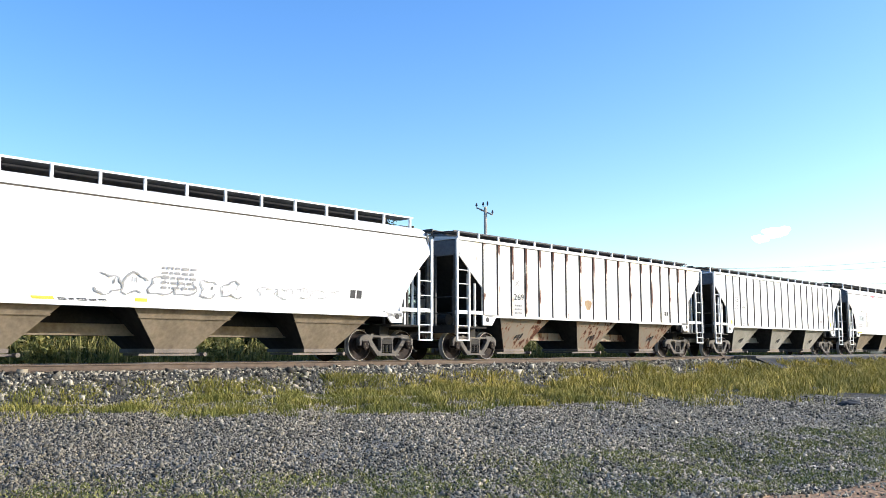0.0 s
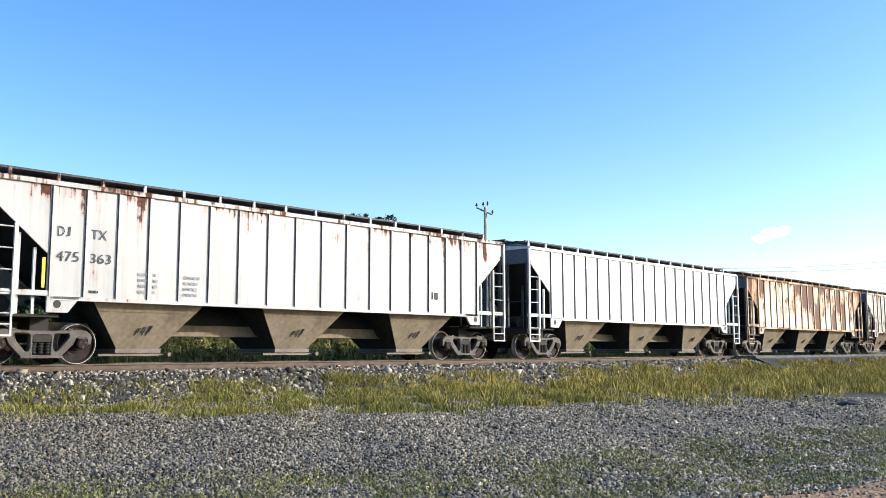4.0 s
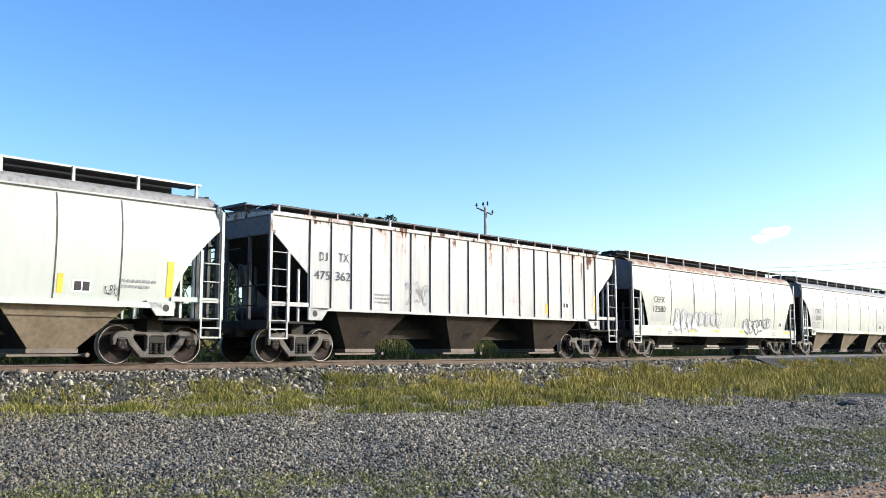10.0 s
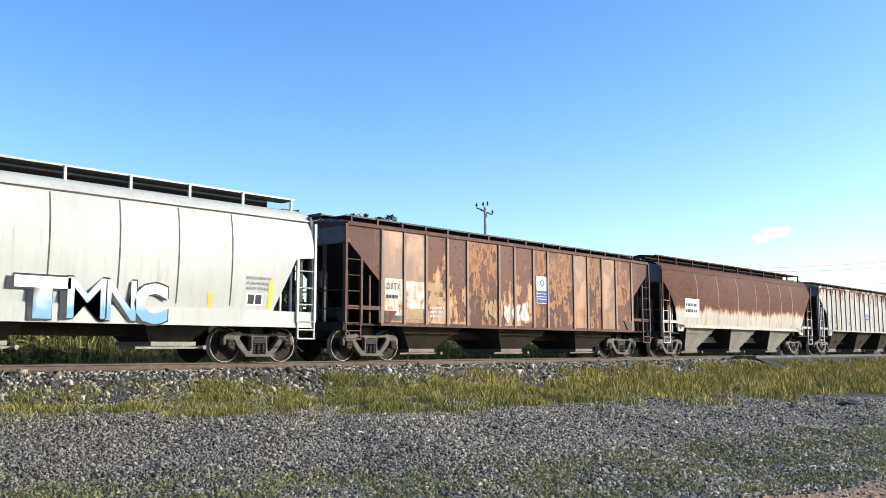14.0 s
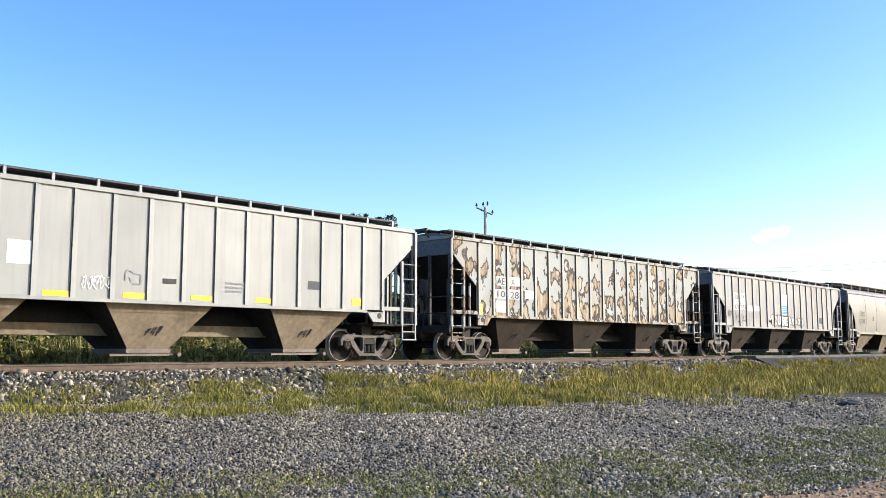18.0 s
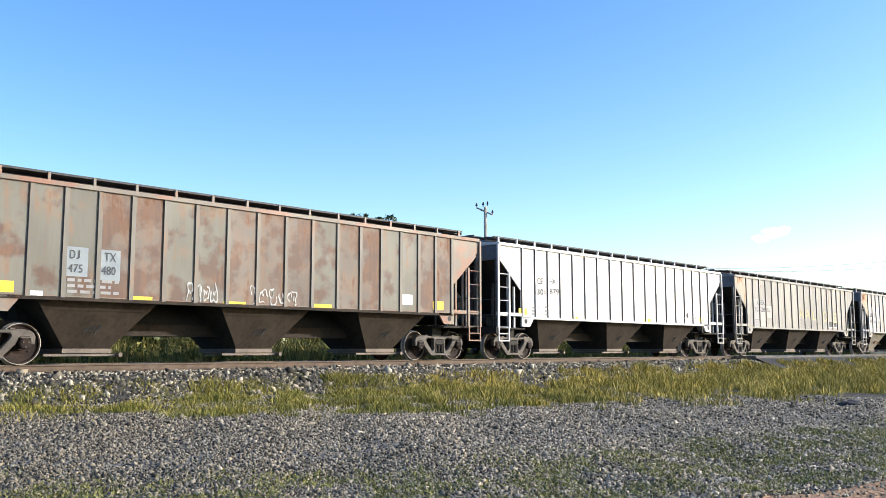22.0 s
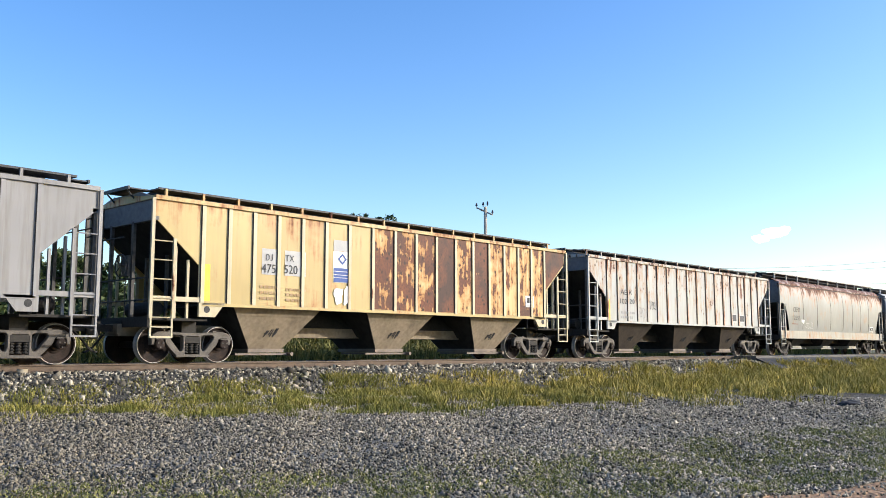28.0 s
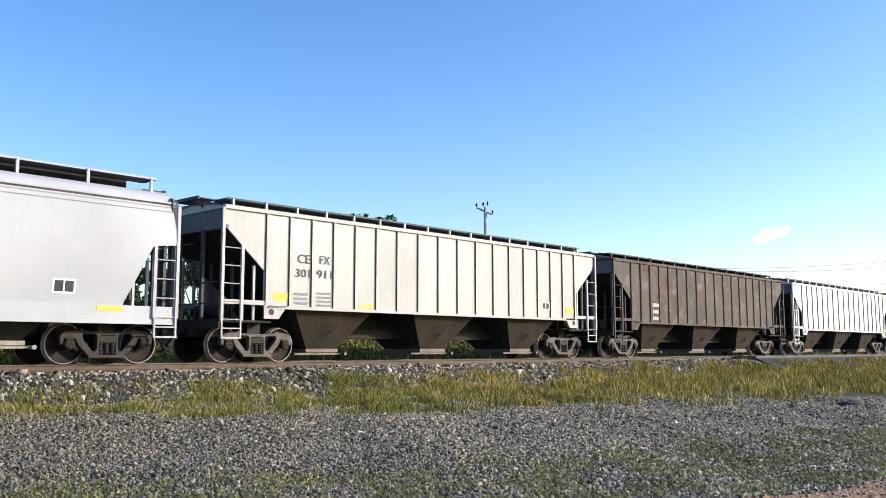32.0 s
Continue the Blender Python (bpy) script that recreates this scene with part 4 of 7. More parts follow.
P_WHITE = [paint("white_car_paint", LW, 0.02, 0, 0.14, 1, panels=17), paint("clean_white_paint", (0.80, 0.80, 0.79), 0.0, 0, 0.05, 2), paint("chalky_white_paint", (0.74, 0.74, 0.72), 0.05, 0, 0.2, 3, panels=17)]
CENTERS = [11.65, 29.55, 47.57, 65.62, 83.35, 101.49, 119.30, 137.22, 155.34, 173.51, 191.70, 209.73, 227.66, 245.72, 263.56, 281.41, 299.43,
           317.67, 336.03, 354.18, 372.31, 390.46, 408.13, 426.28, 444.46, 462.59, 480.69, 498.70, 516.88, 534.96, 552.67, 570.64, 588.70, 606.78, 624.85]
R, C = "ribbed", "curved"
# darker copy of the cast steel, with dimmer light put into its colour
DIM_TRUCK = mottled("dimmed_cast_steel", (0.018, 0.016, 0.014), (0.055, 0.048, 0.042), 3.0, 0.7, 0.1, 30)
PALE_RAIL = paint("grimy_pale_rail", (0.30, 0.29, 0.27), 0.2, 0, 0.4, 82)
ROOF_GREY = paint("weathered_roof_paint", (0.319, 0.312, 0.289), 0.1, 0, 0.8, 50)
CREAM_TRIM = paint("cream_trim", (0.456, 0.395, 0.258), 0.3, 0, 0.3, 49)
SPECS = [
    dict(t=C, pitch=1.12, seams=(-5.2,), paint=P_WHITE[1], label="white round-sided covered hopper car with grey graffiti", side="white curved side with faded scribbles", bays=BAY_TAN),
    dict(t=R, paint=paint("rust_streaked_white", (0.76, 0.75, 0.72), 0.10, 0.06, 0.2, 11, panels=17), postpaint=paint("rusty_post_paint", (0.70, 0.66, 0.58), 0.55, 0.15, 0.3, 12), bays=paint("rust_mottled_bays", (0.258, 0.22, 0.175), 0.55, 0, 0.3, 13), label="white ribbed covered hopper car with rust-streaked posts", side="white side with a round rust spot"),
    dict(t=R, paint=P_WHITE[0], bays=BAY_GREY, label="clean white ribbed covered hopper car", side="white painted side sheet"),
    dict(t=C, paint=paint("aged_white_round", (0.77, 0.76, 0.73), 0.06, 0, 0.14, 15), label="white round-sided covered hopper car with blue numbers", side="white curved side with pale repair patches"),
    dict(t=R, paint=paint("rust_topped_white", (0.462, 0.456, 0.443), 0.22, 0.12, 0.25, 16, panels=17), label="dirty white ribbed covered hopper car rusting under the roof", side="off-white side with brown rust stains"),
    dict(t=R, paint=P_WHITE[2], label="white ribbed covered hopper car", side="white painted side sheet"),
    dict(t=R, paint=paint("rusted_through_cream", (0.471, 0.403, 0.304), 0.52, 0.08, 0.3, 18, blotch=0.7, soft=0.07, orange=1.0, panels=17, uneven=0.10), bays=BAY_TAN, label="heavily rusted cream ribbed covered hopper car", side="cream side covered with brown rust"),
    dict(t=R, paint=paint("rust_specked_white", (0.45, 0.435, 0.39), 0.36, 0.06, 1.0, 19, low=0.07, panels=17), bays=paint("rust_spotted_bays", (0.243, 0.198, 0.144), 0.5, 0, 0.3, 20), label="grimy white ribbed covered hopper car with rust spots", side="grimy white side with stains along the sill"),
    dict(t=R, paint=P_WHITE[1], label="clean white ribbed covered hopper car", side="clean white side sheet"),
    dict(t=C, roofpaint=ROOF_GREY, seam=SEAM_AND_SHADE, paint=paint("mint_tinged_white", (0.45, 0.48, 0.44), 0.02, 0, 0.10, 22), label="pale grey-green round-sided covered hopper car with yellow markers", side="pale grey-green curved side with yellow markers"),
    dict(t=R, paint=paint("stained_white", (0.438, 0.438, 0.432), 0.20, 0.11, 0.3, 23, panels=17), bays=BAY_DARK, label="stained white ribbed covered hopper car", side="off-white side with rust runs from the roof"),
    dict(t=C, deep=True, seam=SEAM_AND_SHADE, paint=paint("cream_round", (0.45, 0.465, 0.425), 0.08, 0.05, 0.25, 24, soft=0.05, top_z=(3.6, 3.8)), roofpaint=paint("rust_run_cream_roof", (0.425, 0.391, 0.323), 0.52, 0, 0.4, 71, soft=0.06, orange=0.9, blotch=1.6), bays=BAY_DARK, label="cream round-sided covered hopper car with white graffiti", side="cream curved side with outlined graffiti"),
    dict(t=C, roofpaint=ROOF_GREY, seam=SEAM_AND_SHADE, paint=paint("patched_white_round", (0.43, 0.45, 0.425), 0.04, 0, 0.14, 25), label="pale grey round-sided covered hopper car with darker patches", side="pale grey curved side with grey repair patches"),
    dict(t=C, deep=True, seam=SEAM_AND_SHADE, paint=paint("ivory_round", (0.44, 0.455, 0.415), 0.05, 0, 0.2, 26, soft=0.06), bays=BAY_DARK, label="ivory round-sided covered hopper car with coloured graffiti", side="ivory curved side with red and blue graffiti"),
    dict(t=R, posts=13, sill=1.10, paint=paint("oxide_red_paint", (0.084, 0.0291, 0.0219), 0.35, 0, 0.3, 27, gloss=0.7), postpaint=paint("faded_oxide_posts", (0.246, 0.174, 0.136), 0.3, 0, 0.3, 28, gloss=0.7), bays=BAY_DARK, label="brown ribbed covered hopper car with peeling white marks", side="oxide brown side with pale patches"),
    dict(t=C, paint=paint("rusty_white_round", (0.427, 0.4, 0.348), 0.2, 0.5, 0.25, 29, orange=0.9, top_z=(1.9, 2.7), soft=0.05), bays=BAY_GREY, label="round-sided covered hopper car rusted brown over a white base", side="curved side, rust brown above and white below"),
    dict(t=R, paint=paint("rust_dappled_white", (0.318, 0.323, 0.324), 0.30, 0.15, 0.7, 30, panels=17), bays=BAY_DARK, label="dirty white ribbed covered hopper car with rust below the roof", side="dirty white side with a blue square emblem"),
    dict(t=R, paint=paint("light_grey_green", (0.295, 0.302, 0.29), 0.03, 0, 0.2, 31, panels=17), postpaint=paint("pale_posts", (0.325, 0.33, 0.32), 0.03, 0, 0.15, 32), bays=BAY_TAN, label="light grey ribbed covered hopper car with yellow sill markers", side="light grey side with yellow markers"),
    dict(t=R, paint=waved_paint("rust_waved_grey"), postpaint=paint("stained_posts", (0.31, 0.305, 0.28), 0.28, 0, 0.3, 33), bays=BAY_DARK, label="grey ribbed covered hopper car with wavy rust stains", side="grey side covered with wavy brown rust"),
    dict(t=R, paint=paint("dull_white", (0.288, 0.29, 0.297), 0.10, 0.05, 0.6, 34, soft=0.04, panels=17), bays=BAY_DARK, label="dull white ribbed covered hopper car with outlined graffiti", side="dull white side with outlined graffiti"),
    dict(t=C, roofpaint=ROOF_GREY, seam=SEAM_AND_SHADE, paint=paint("beige_grey_round", (0.25, 0.24, 0.223), 0.08, 0.13, 0.3, 35, soft=0.05, top_z=(3.55, 3.95)), label="beige-grey round-sided covered hopper car", side="beige-grey curved side"),
    dict(t=R, paint=paint("taupe_faded_rust", (0.19, 0.165, 0.135), 0.22, 0, 0.3, 36, second=(0.24, 0.12, 0.08), panels=17, uneven=0.06, patchy=0.45, blotch=1.0), postpaint=paint("chalky_post_paint", (0.150, 0.142, 0.122), 0.22, 0, 0.3, 73, soft=0.06), sillpaint=BAY_DARK, bays=BAY_DARK, label="faded brownish ribbed covered hopper car with rust", side="brownish grey side with rust patches"),
    dict(t=R, paint=paint("dulled_white_paint", (0.60, 0.60, 0.59), 0.03, 0, 0.15, 37, panels=17), bays=BAY_DARK, label="white ribbed covered hopper car", side="white painted side sheet"),
    dict(t=R, paint=paint("grey_tan_paint", (0.305, 0.3, 0.287), 0.12, 0.06, 0.6, 38, panels=17), bays=BAY_DARK, label="grey ribbed covered hopper car with faded yellow letters", side="grey side with faded yellow letters"),
    dict(t=R, paint=paint("pale_grey_paint", (0.346, 0.346, 0.346), 0.03, 0.03, 0.45, 39, soft=0.05, orange=0.3, panels=17), bays=paint("rust_edged_bays", (0.258, 0.233, 0.194), 0.4, 0, 0.3, 40), label="pale grey ribbed covered hopper car", side="pale grey side with white patches"),
    dict(t=R, paint=paint("light_grey_paint", (0.352, 0.352, 0.352), 0.08, 0.03, 0.5, 41, panels=17), label="light grey ribbed covered hopper car", side="light grey side sheet"),
    dict(t=R, paint=paint("grimy_grey_paint", (0.23, 0.23, 0.236), 0.08, 0, 0.6, 42, panels=17), bays=BAY_DARK, label="grimy grey ribbed covered hopper car", side="grimy grey side sheet"),
    dict(t=R, paint=paint("rusty_yellow_paint", (0.41, 0.305, 0.115), 0.17, 0.10, 0.2, 43, blotch=0.9, soft=0.05, orange=0.9, panels=17), trim=CREAM_TRIM, postpaint=CREAM_TRIM, bays=BAY_TAN, label="yellow ribbed covered hopper car flaking with rust", side="yellow side with large rust patches"),
    dict(t=R, paint=flaking("rust_run_white", (0.375, 0.39, 0.38), 0.22, 11, top=0.06, halo=0.45, deep=(0.09, 0.035, 0.022)), postpaint=paint("rust_stained_posts", (0.362, 0.343, 0.297), 0.5, 0.1, 0.3, 51, soft=0.05, orange=0.9), bays=BAY_DARK, label="white ribbed covered hopper car with rust runs", side="white side with rust runs"),
    dict(t=C, deep=True, seam=SEAM_AND_SHADE, trucks=DIM_TRUCK, walkpaint=PALE_RAIL, sillpaint=paint("stained_pale_sill", (0.29, 0.28, 0.245), 0.28, 0, 0.5, 81, soft=0.06, orange=0.8, blotch=1.5), paint=paint("drab_round", (0.245, 0.252, 0.238), 0.15, 0.24, 0.4, 45, top_z=(2.9, 3.8), soft=0.06, orange=0.6, blotch=1.2), roofpaint=paint("rusted_brown_roof", (0.25, 0.19, 0.17), 0.80, 0, 0.4, 72, soft=0.05, orange=0.3, blotch=2.2), bays=BAY_DARK, label="drab pale grey round-sided covered hopper car rusting at the roof", side="drab pale grey curved side with a rusty upper edge"),
    dict(t=C, bands=(3.60, 3.71), seams=(-2.2, 2.2), deep=True, trucks=DIM_TRUCK, paint=paint("bluish_white_round", (0.42, 0.432, 0.455), 0.0, 0, 0.05, 46, gloss=0.62), bays=BAY_DARK, label="clean white round-sided covered hopper car", side="clean white curved side"),
    dict(t=R, paint=paint("cream_white", (0.42, 0.416, 0.398), 0.03, 0, 0.15, 47, panels=17), bays=BAY_DARK, label="cream white ribbed covered hopper car", side="cream white side sheet"),
    dict(t=R, paint=paint("soot_brown_paint", (0.046, 0.036, 0.031), 0.35, 0, 0.5, 48, second=(0.115, 0.092, 0.078), patchy=0.15, soft=0.05, orange=0.15, blotch=1.6, gloss=0.7, panels=17, uneven=0.06), bays=BAY_DARK, label="dark brown ribbed covered hopper car", side="dark weathered side sheet"),
    dict(t=R, paint=P_WHITE[2], bays=BAY_DARK, label="white ribbed covered hopper car", side="white painted side sheet"),
    dict(t=R, paint=P_WHITE[2], bays=BAY_DARK, label="white ribbed covered hopper car", side="white painted side sheet"),
]

CARS = []
for centre, spec in zip(CENTERS, SPECS):
    car = ribbed_car(spec) if spec["t"] == R else curved_car(spec)
    for ob in car.children:
        if ob.name.startswith("jacking_pad"):
            ob.material_slots[1].material = INK
    car.location.x = centre
    CARS.append(car)

# ---- lettering, patches and graffiti on the near sides ----
SLATE_BLUE = mottled("slate_blue_patch", (0.20, 0.24, 0.265), (0.25, 0.285, 0.30), 3, 0.6)
PALE_BLUE = mottled("pale_blue_patch", (0.39, 0.452, 0.484), (0.468, 0.515, 0.538), 3, 0.6)
RED_PAINT = mottled("red_spray", (0.50, 0.05, 0.08), (0.62, 0.12, 0.14), 1.5, 0.6)
PALE_WHITE = mottled("thin_white_spray", (0.407, 0.412, 0.407), (0.485, 0.485, 0.478), 2, 0.65)
ORANGE_PAINT = mottled("orange_reflector", (0.60, 0.28, 0.03), (0.68, 0.36, 0.06), 4, 0.5)
TAN_PAINT = mottled("tan_worn_paint", (0.281, 0.172, 0.0858), (0.406, 0.296, 0.172), 3, 0.75)
PATCH_GREY2 = mottled("pale_grey_patch", (0.34, 0.34, 0.335), (0.40, 0.40, 0.39), 3, 0.6)
PALE_YELLOW = mottled("faded_yellow_letters", (0.437, 0.374, 0.187), (0.484, 0.429, 0.25), 3, 0.7)
FADE_BLUE, fade_tree, fade_out = blank("white_to_blue_spray", 0.6)
fade_z = fade_tree.nodes.new("ShaderNodeSeparateXYZ")
fade_tree.links.new(coords(fade_tree), fade_z.inputs[0])
fade_tree.links.new(mix(fade_tree, ramp(fade_tree, math_node(fade_tree, "ADD", fade_z.outputs[2], math_node(fade_tree, "MULTIPLY", noise_at(fade_tree, coords(fade_tree), 2.5), 0.5)), 1.45, 1.95), (0.16, 0.33, 0.46), (0.70, 0.72, 0.71)), fade_out.inputs["Base Color"])
AZURE = mottled("azure_paint", (0.06, 0.24, 0.40), (0.10, 0.32, 0.48), 3, 0.6)
BROWN_INK = mottled("brown_stencil", (0.18, 0.06, 0.04), (0.26, 0.10, 0.06), 4, 0.7)


def skin(k, z, lift):
    """How far out the near side of car k stands at height z."""
    if SPECS[k]["t"] == R:
        return -1.552 - lift
    if z < 1.34 and SPECS[k].get("deep"):
        return -1.562 - lift
    if z < 1.43 and not SPECS[k].get("deep"):
        return -1.592 - lift
    return -side_y(z) - lift


def drape(k, flat, faces, lift, name, mat, label=""):
    """Lays a flat drawing of (x, z) points on the car's side."""
    me = bpy.data.meshes.new(name)
    me.from_pydata([(x, skin(k, z, lift), z) for x, z in flat], [], faces)
    me.materials.append(None)
    me.update()
    return part(name, me, mat, CARS[k], label)


def letter(k, text, x, z, w, h, mat, fat=0.0, lift=0.019):
    if "J" in text and len(text) > 1:
        # letters one by one, so that the J stands on the line
        n = len(text)
        for j, ch in enumerate(text):
            letter(k, ch, x + w * j / n, z, w / n * (0.62 if ch == "J" else 0.86), h, mat)
        return
    if SPECS[k]["t"] == R and not fat:
        places = post_places(SPECS[k].get("posts", 17))
        for a, b in zip(places, places[1:]):
            if a < x + w / 2 < b:
                w = min(w, b - a - 0.17)
                x = min(max(x, a + 0.085), b - 0.085 - w)
    data = bpy.data.curves.new("lettering", "FONT")
    data.body = text
    data.resolution_u = 3
    data.offset = fat
    tmp = bpy.data.objects.new("lettering_draft", data)
    me = bpy.data.meshes.new_from_object(tmp)
    bpy.data.objects.remove(tmp)
    co = [v.co.copy() for v in me.vertices]
    x0, x1 = min(c.x for c in co), max(c.x for c in co)
    y0, y1 = min(0.0, min(c.y for c in co)) if text == "J" else 0.0, 0.73 * data.size
    plane = min(skin(k, 0.95 + 0.12 * j, lift) for j in range(9)) if fat else None
    for v, c in zip(me.vertices, co):
        zz = z + (c.y - y0) / (y1 - y0) * h
        v.co = (x + (c.x - x0) / (x1 - x0) * w, plane if fat else skin(k, zz, lift), zz)
    me.materials.clear()
    me.materials.append(None)
    me.update()
    part("lettering", me, mat, CARS[k], "sprayed outlined letter" if fat else "stencilled reporting letters" if text.isalpha() else "stencilled car number")


LAYERS = {}


def patch(k, x, z, w, h, mat):
    n = 5
    LAYERS[k] = LAYERS.get(k, 0) + 1
    r = 0.004
    flat, faces = [], []
    for j in range(n + 1):
        zz = z + h * j / n
        flat += [(x + random.uniform(-r, r), zz), (x + w + random.uniform(-r, r), zz)]
        if j:
            faces.append((2 * j - 2, 2 * j - 1, 2 * j + 1, 2 * j))
    drape(k, flat, faces, 0.005 + 0.0005 * LAYERS[k], "marker" if mat in (YELLOW, ORANGE_PAINT) else "paint_patch", mat)


def fine_print(k, x, z, w, h, rows, mat):
    rnd = random.Random(int(100 * abs(x * z)) + k)
    flat, faces = [], []
    for j in range(rows):
        z0 = z + h * (j + 0.2) / rows
        z1 = z + h * (j + 0.72) / rows
        u = x
        while u < x + w * rnd.uniform(0.8, 1.0):
            v = min(u + rnd.uniform(0.05, 0.22) * max(w, 0.4), x + w)
            n = len(flat)
            flat += [(u, z0), (v, z0), (v, z1), (u, z1)]
            faces.append((n, n + 1, n + 2, n + 3))
            u = v + 0.05 * max(w, 0.4)
    tagged(drape(k, flat, faces, 0.018, "fine_print", mat, "small unreadable stencil lines"), kind="stuff")


def test_plate(k, x, z, w, h):
    """White-edged stencil plate with two dark fields."""
    patch(k, x - 0.03, z - 0.03, w + 0.06, h + 0.06, WHITE)
    for u in (0.04, 0.54):
        patch(k, x + w * u, z + 0.01, w * 0.42, h - 0.02, INK)


def frame_mark(k, x, z, w, h, mat):
    b = 0.035
    flat = [(x, z), (x + w, z), (x + w, z + h), (x, z + h), (x + b, z + b), (x + w - b, z + b), (x + w - b, z + h - b), (x + b, z + h - b),
            (x + w * 0.35, z + h * 0.3), (x + w * 0.65, z + h * 0.3), (x + w * 0.65, z + h * 0.7), (x + w * 0.35, z + h * 0.7)]
    drape(k, flat, [(0, 1, 5, 4), (1, 2, 6, 5), (2, 3, 7, 6), (3, 0, 4, 7), (8, 9, 10, 11)], 0.018, "square_stencil", mat)


def emblem(k, x, z, w, h, ground, mat):
    if ground:
        patch(k, x, z, w, h, ground)
    cx, cz, a = x + w / 2, z + h * 0.76, min(w, h) * 0.25
    flat = [(cx, cz - a), (cx + a, cz), (cx, cz + a), (cx - a, cz), (cx, cz - a * 0.6), (cx + a * 0.6, cz), (cx, cz + a * 0.6), (cx - a * 0.6, cz)]
    faces = [(0, 1, 5, 4), (1, 2, 6, 5), (2, 3, 7, 6), (3, 0, 4, 7)]
    # a field of two dark bands with pale lines of print between them
    for lo, hi in ((0.02, 0.15), (0.17, 0.24), (0.26, 0.35), (0.37, 0.47)):
        n = len(flat)
        flat += [(x + 0.02, z + h * lo), (x + w - 0.02, z + h * lo), (x + w - 0.02, z + h * hi), (x + 0.02, z + h * hi)]
        faces.append((n, n + 1, n + 2, n + 3))
    drape(k, flat, faces, 0.020, "emblem", mat, "diamond and bar company emblem")


def graffiti(k, x, z, w, h, n, fill, edge, seed):
    """A run of swollen outlined shapes, like sprayed letters."""
    rnd = random.Random(seed)
    step = w / n
    band = max(0.018, min(0.05, 0.07 * h))
    for i in range(n):
        inner, f_in, ring, f_ring = [], [], [], []
        cx, cz = x + step * (i + 0.5), z + h * rnd.uniform(0.45, 0.55)
        rx, rz = step * rnd.uniform(0.46, 0.62), h * rnd.uniform(0.40, 0.52)
        m = 18
        ph = [rnd.uniform(0, math.tau) for _ in range(3)]
        rim = []
        for j in range(m):
            a = j * math.tau / m
            wob = 1 + 0.16 * math.sin(3 * a + ph[0]) + 0.12 * math.sin(5 * a + ph[1])
            sq = 1 / max(abs(math.cos(a)), abs(math.sin(a))) ** 0.6
            rim.append((cx + rx * 0.82 * wob * sq * math.cos(a), cz + rz * 0.82 * wob * sq * math.sin(a)))
        b0, b1 = len(inner), len(ring)
        inner += rim + [(cx, cz)]
        f_in += [(b0 + j, b0 + (j + 1) % m, b0 + m) for j in range(m)]
        for px, pz in rim:
            d = math.hypot(px - cx, pz - cz)
            t = band * rnd.uniform(0.5, 1.5) / d
            ring += [(px, pz), (px + (cx - px) * t, pz + (cz - pz) * t)]
        gap = rnd.randrange(m) if fill is None else -1
        for j in range(m):
            if fill is None and (j - gap) % m < 4:
                continue
            q = (j + 1) % m
            f_ring.append((b1 + 2 * j, b1 + 2 * q, b1 + 2 * q + 1, b1 + 2 * j + 1))
        # inner strokes
        for _ in range(2):
            sx, sz = cx + rx * rnd.uniform(-0.35, 0.35), cz + rz * rnd.uniform(-0.4, 0.3)
            dx, dz = band * 0.5, rz * rnd.uniform(0.25, 0.6)
            lean = rnd.uniform(-0.3, 0.3) * dz
            q = len(ring)
            ring += [(sx, sz), (sx + dx * 1.3, sz), (sx + dx * 1.3 + lean, sz + dz), (sx + lean, sz + dz)]
            f_ring.append((q, q + 1, q + 2, q + 3))
        if fill:
            drape(k, inner, f_in, 0.0205 + 0.0003 * i, "graffiti_fill", fill, "sprayed graffiti colour")
        drape(k, ring, f_ring, 0.0235 + 0.0003 * i, "graffiti_outline", edge, "sprayed graffiti outline")


def rust_spot(k, x, z, r):
    pts = [(x + r * math.cos(a) * (1 + 0.2 * math.sin(3 * a)), z + r * math.sin(a) * (1 + 0.15 * math.cos(2 * a))) for a in np.linspace(0, math.tau, 20)[:-1]]
    drape(k, pts + [(x, z)], [(j, (j + 1) % 19, 19) for j in range(19)], 0.008, "rust_spot", TAN_PAINT, "round rusty spot")


def side_panel(k, i, mat, z0=1.49, z1=3.9, label=""):
    """A sheet between two posts that has weathered differently."""
    n = SPECS[k].get("posts", 17)
    places = post_places(n)
    a, b = places[i] + 0.06, places[i + 1] - 0.06
    flat = [(a, z0), (b, z0), (b, z1), (a, z1)]
    drape(k, flat, [(0, 1, 2, 3)], 0.004, "panel", mat, label)


CREAM = (0.50, 0.39, 0.19)
FLAKED = flaking("flaking_cream_panel", CREAM, 0.40, 1)
FLAKED_MORE = flaking("half_flaked_panel", CREAM, 0.50, 2)
RUSTED = flaking("rusted_through_panel", CREAM, 0.62, 3)
BROWNED = flaking("browned_panel", (0.26, 0.14, 0.08), 0.95, 4, deep=(0.045, 0.017, 0.014))
for i, mat in zip(range(8, 17), (RUSTED, RUSTED, BROWNED, FLAKED_MORE, BROWNED, FLAKED_MORE, FLAKED, FLAKED_MORE, FLAKED)):
    side_panel(27, i, mat)
side_panel(27, 7, RUSTED)
drape(27, [(7.06, 2.42), (8.24, 3.45), (8.24, 3.9), (7.06, 3.9)], [(0, 1, 2, 3)], 0.004, "panel", BROWNED, "rust brown corner sheet")
OLD_WHITE = (0.62, 0.585, 0.50)
TOP_RUST = flaking("rust_run_cream_panel", OLD_WHITE, 0.42, 5, top=0.10)
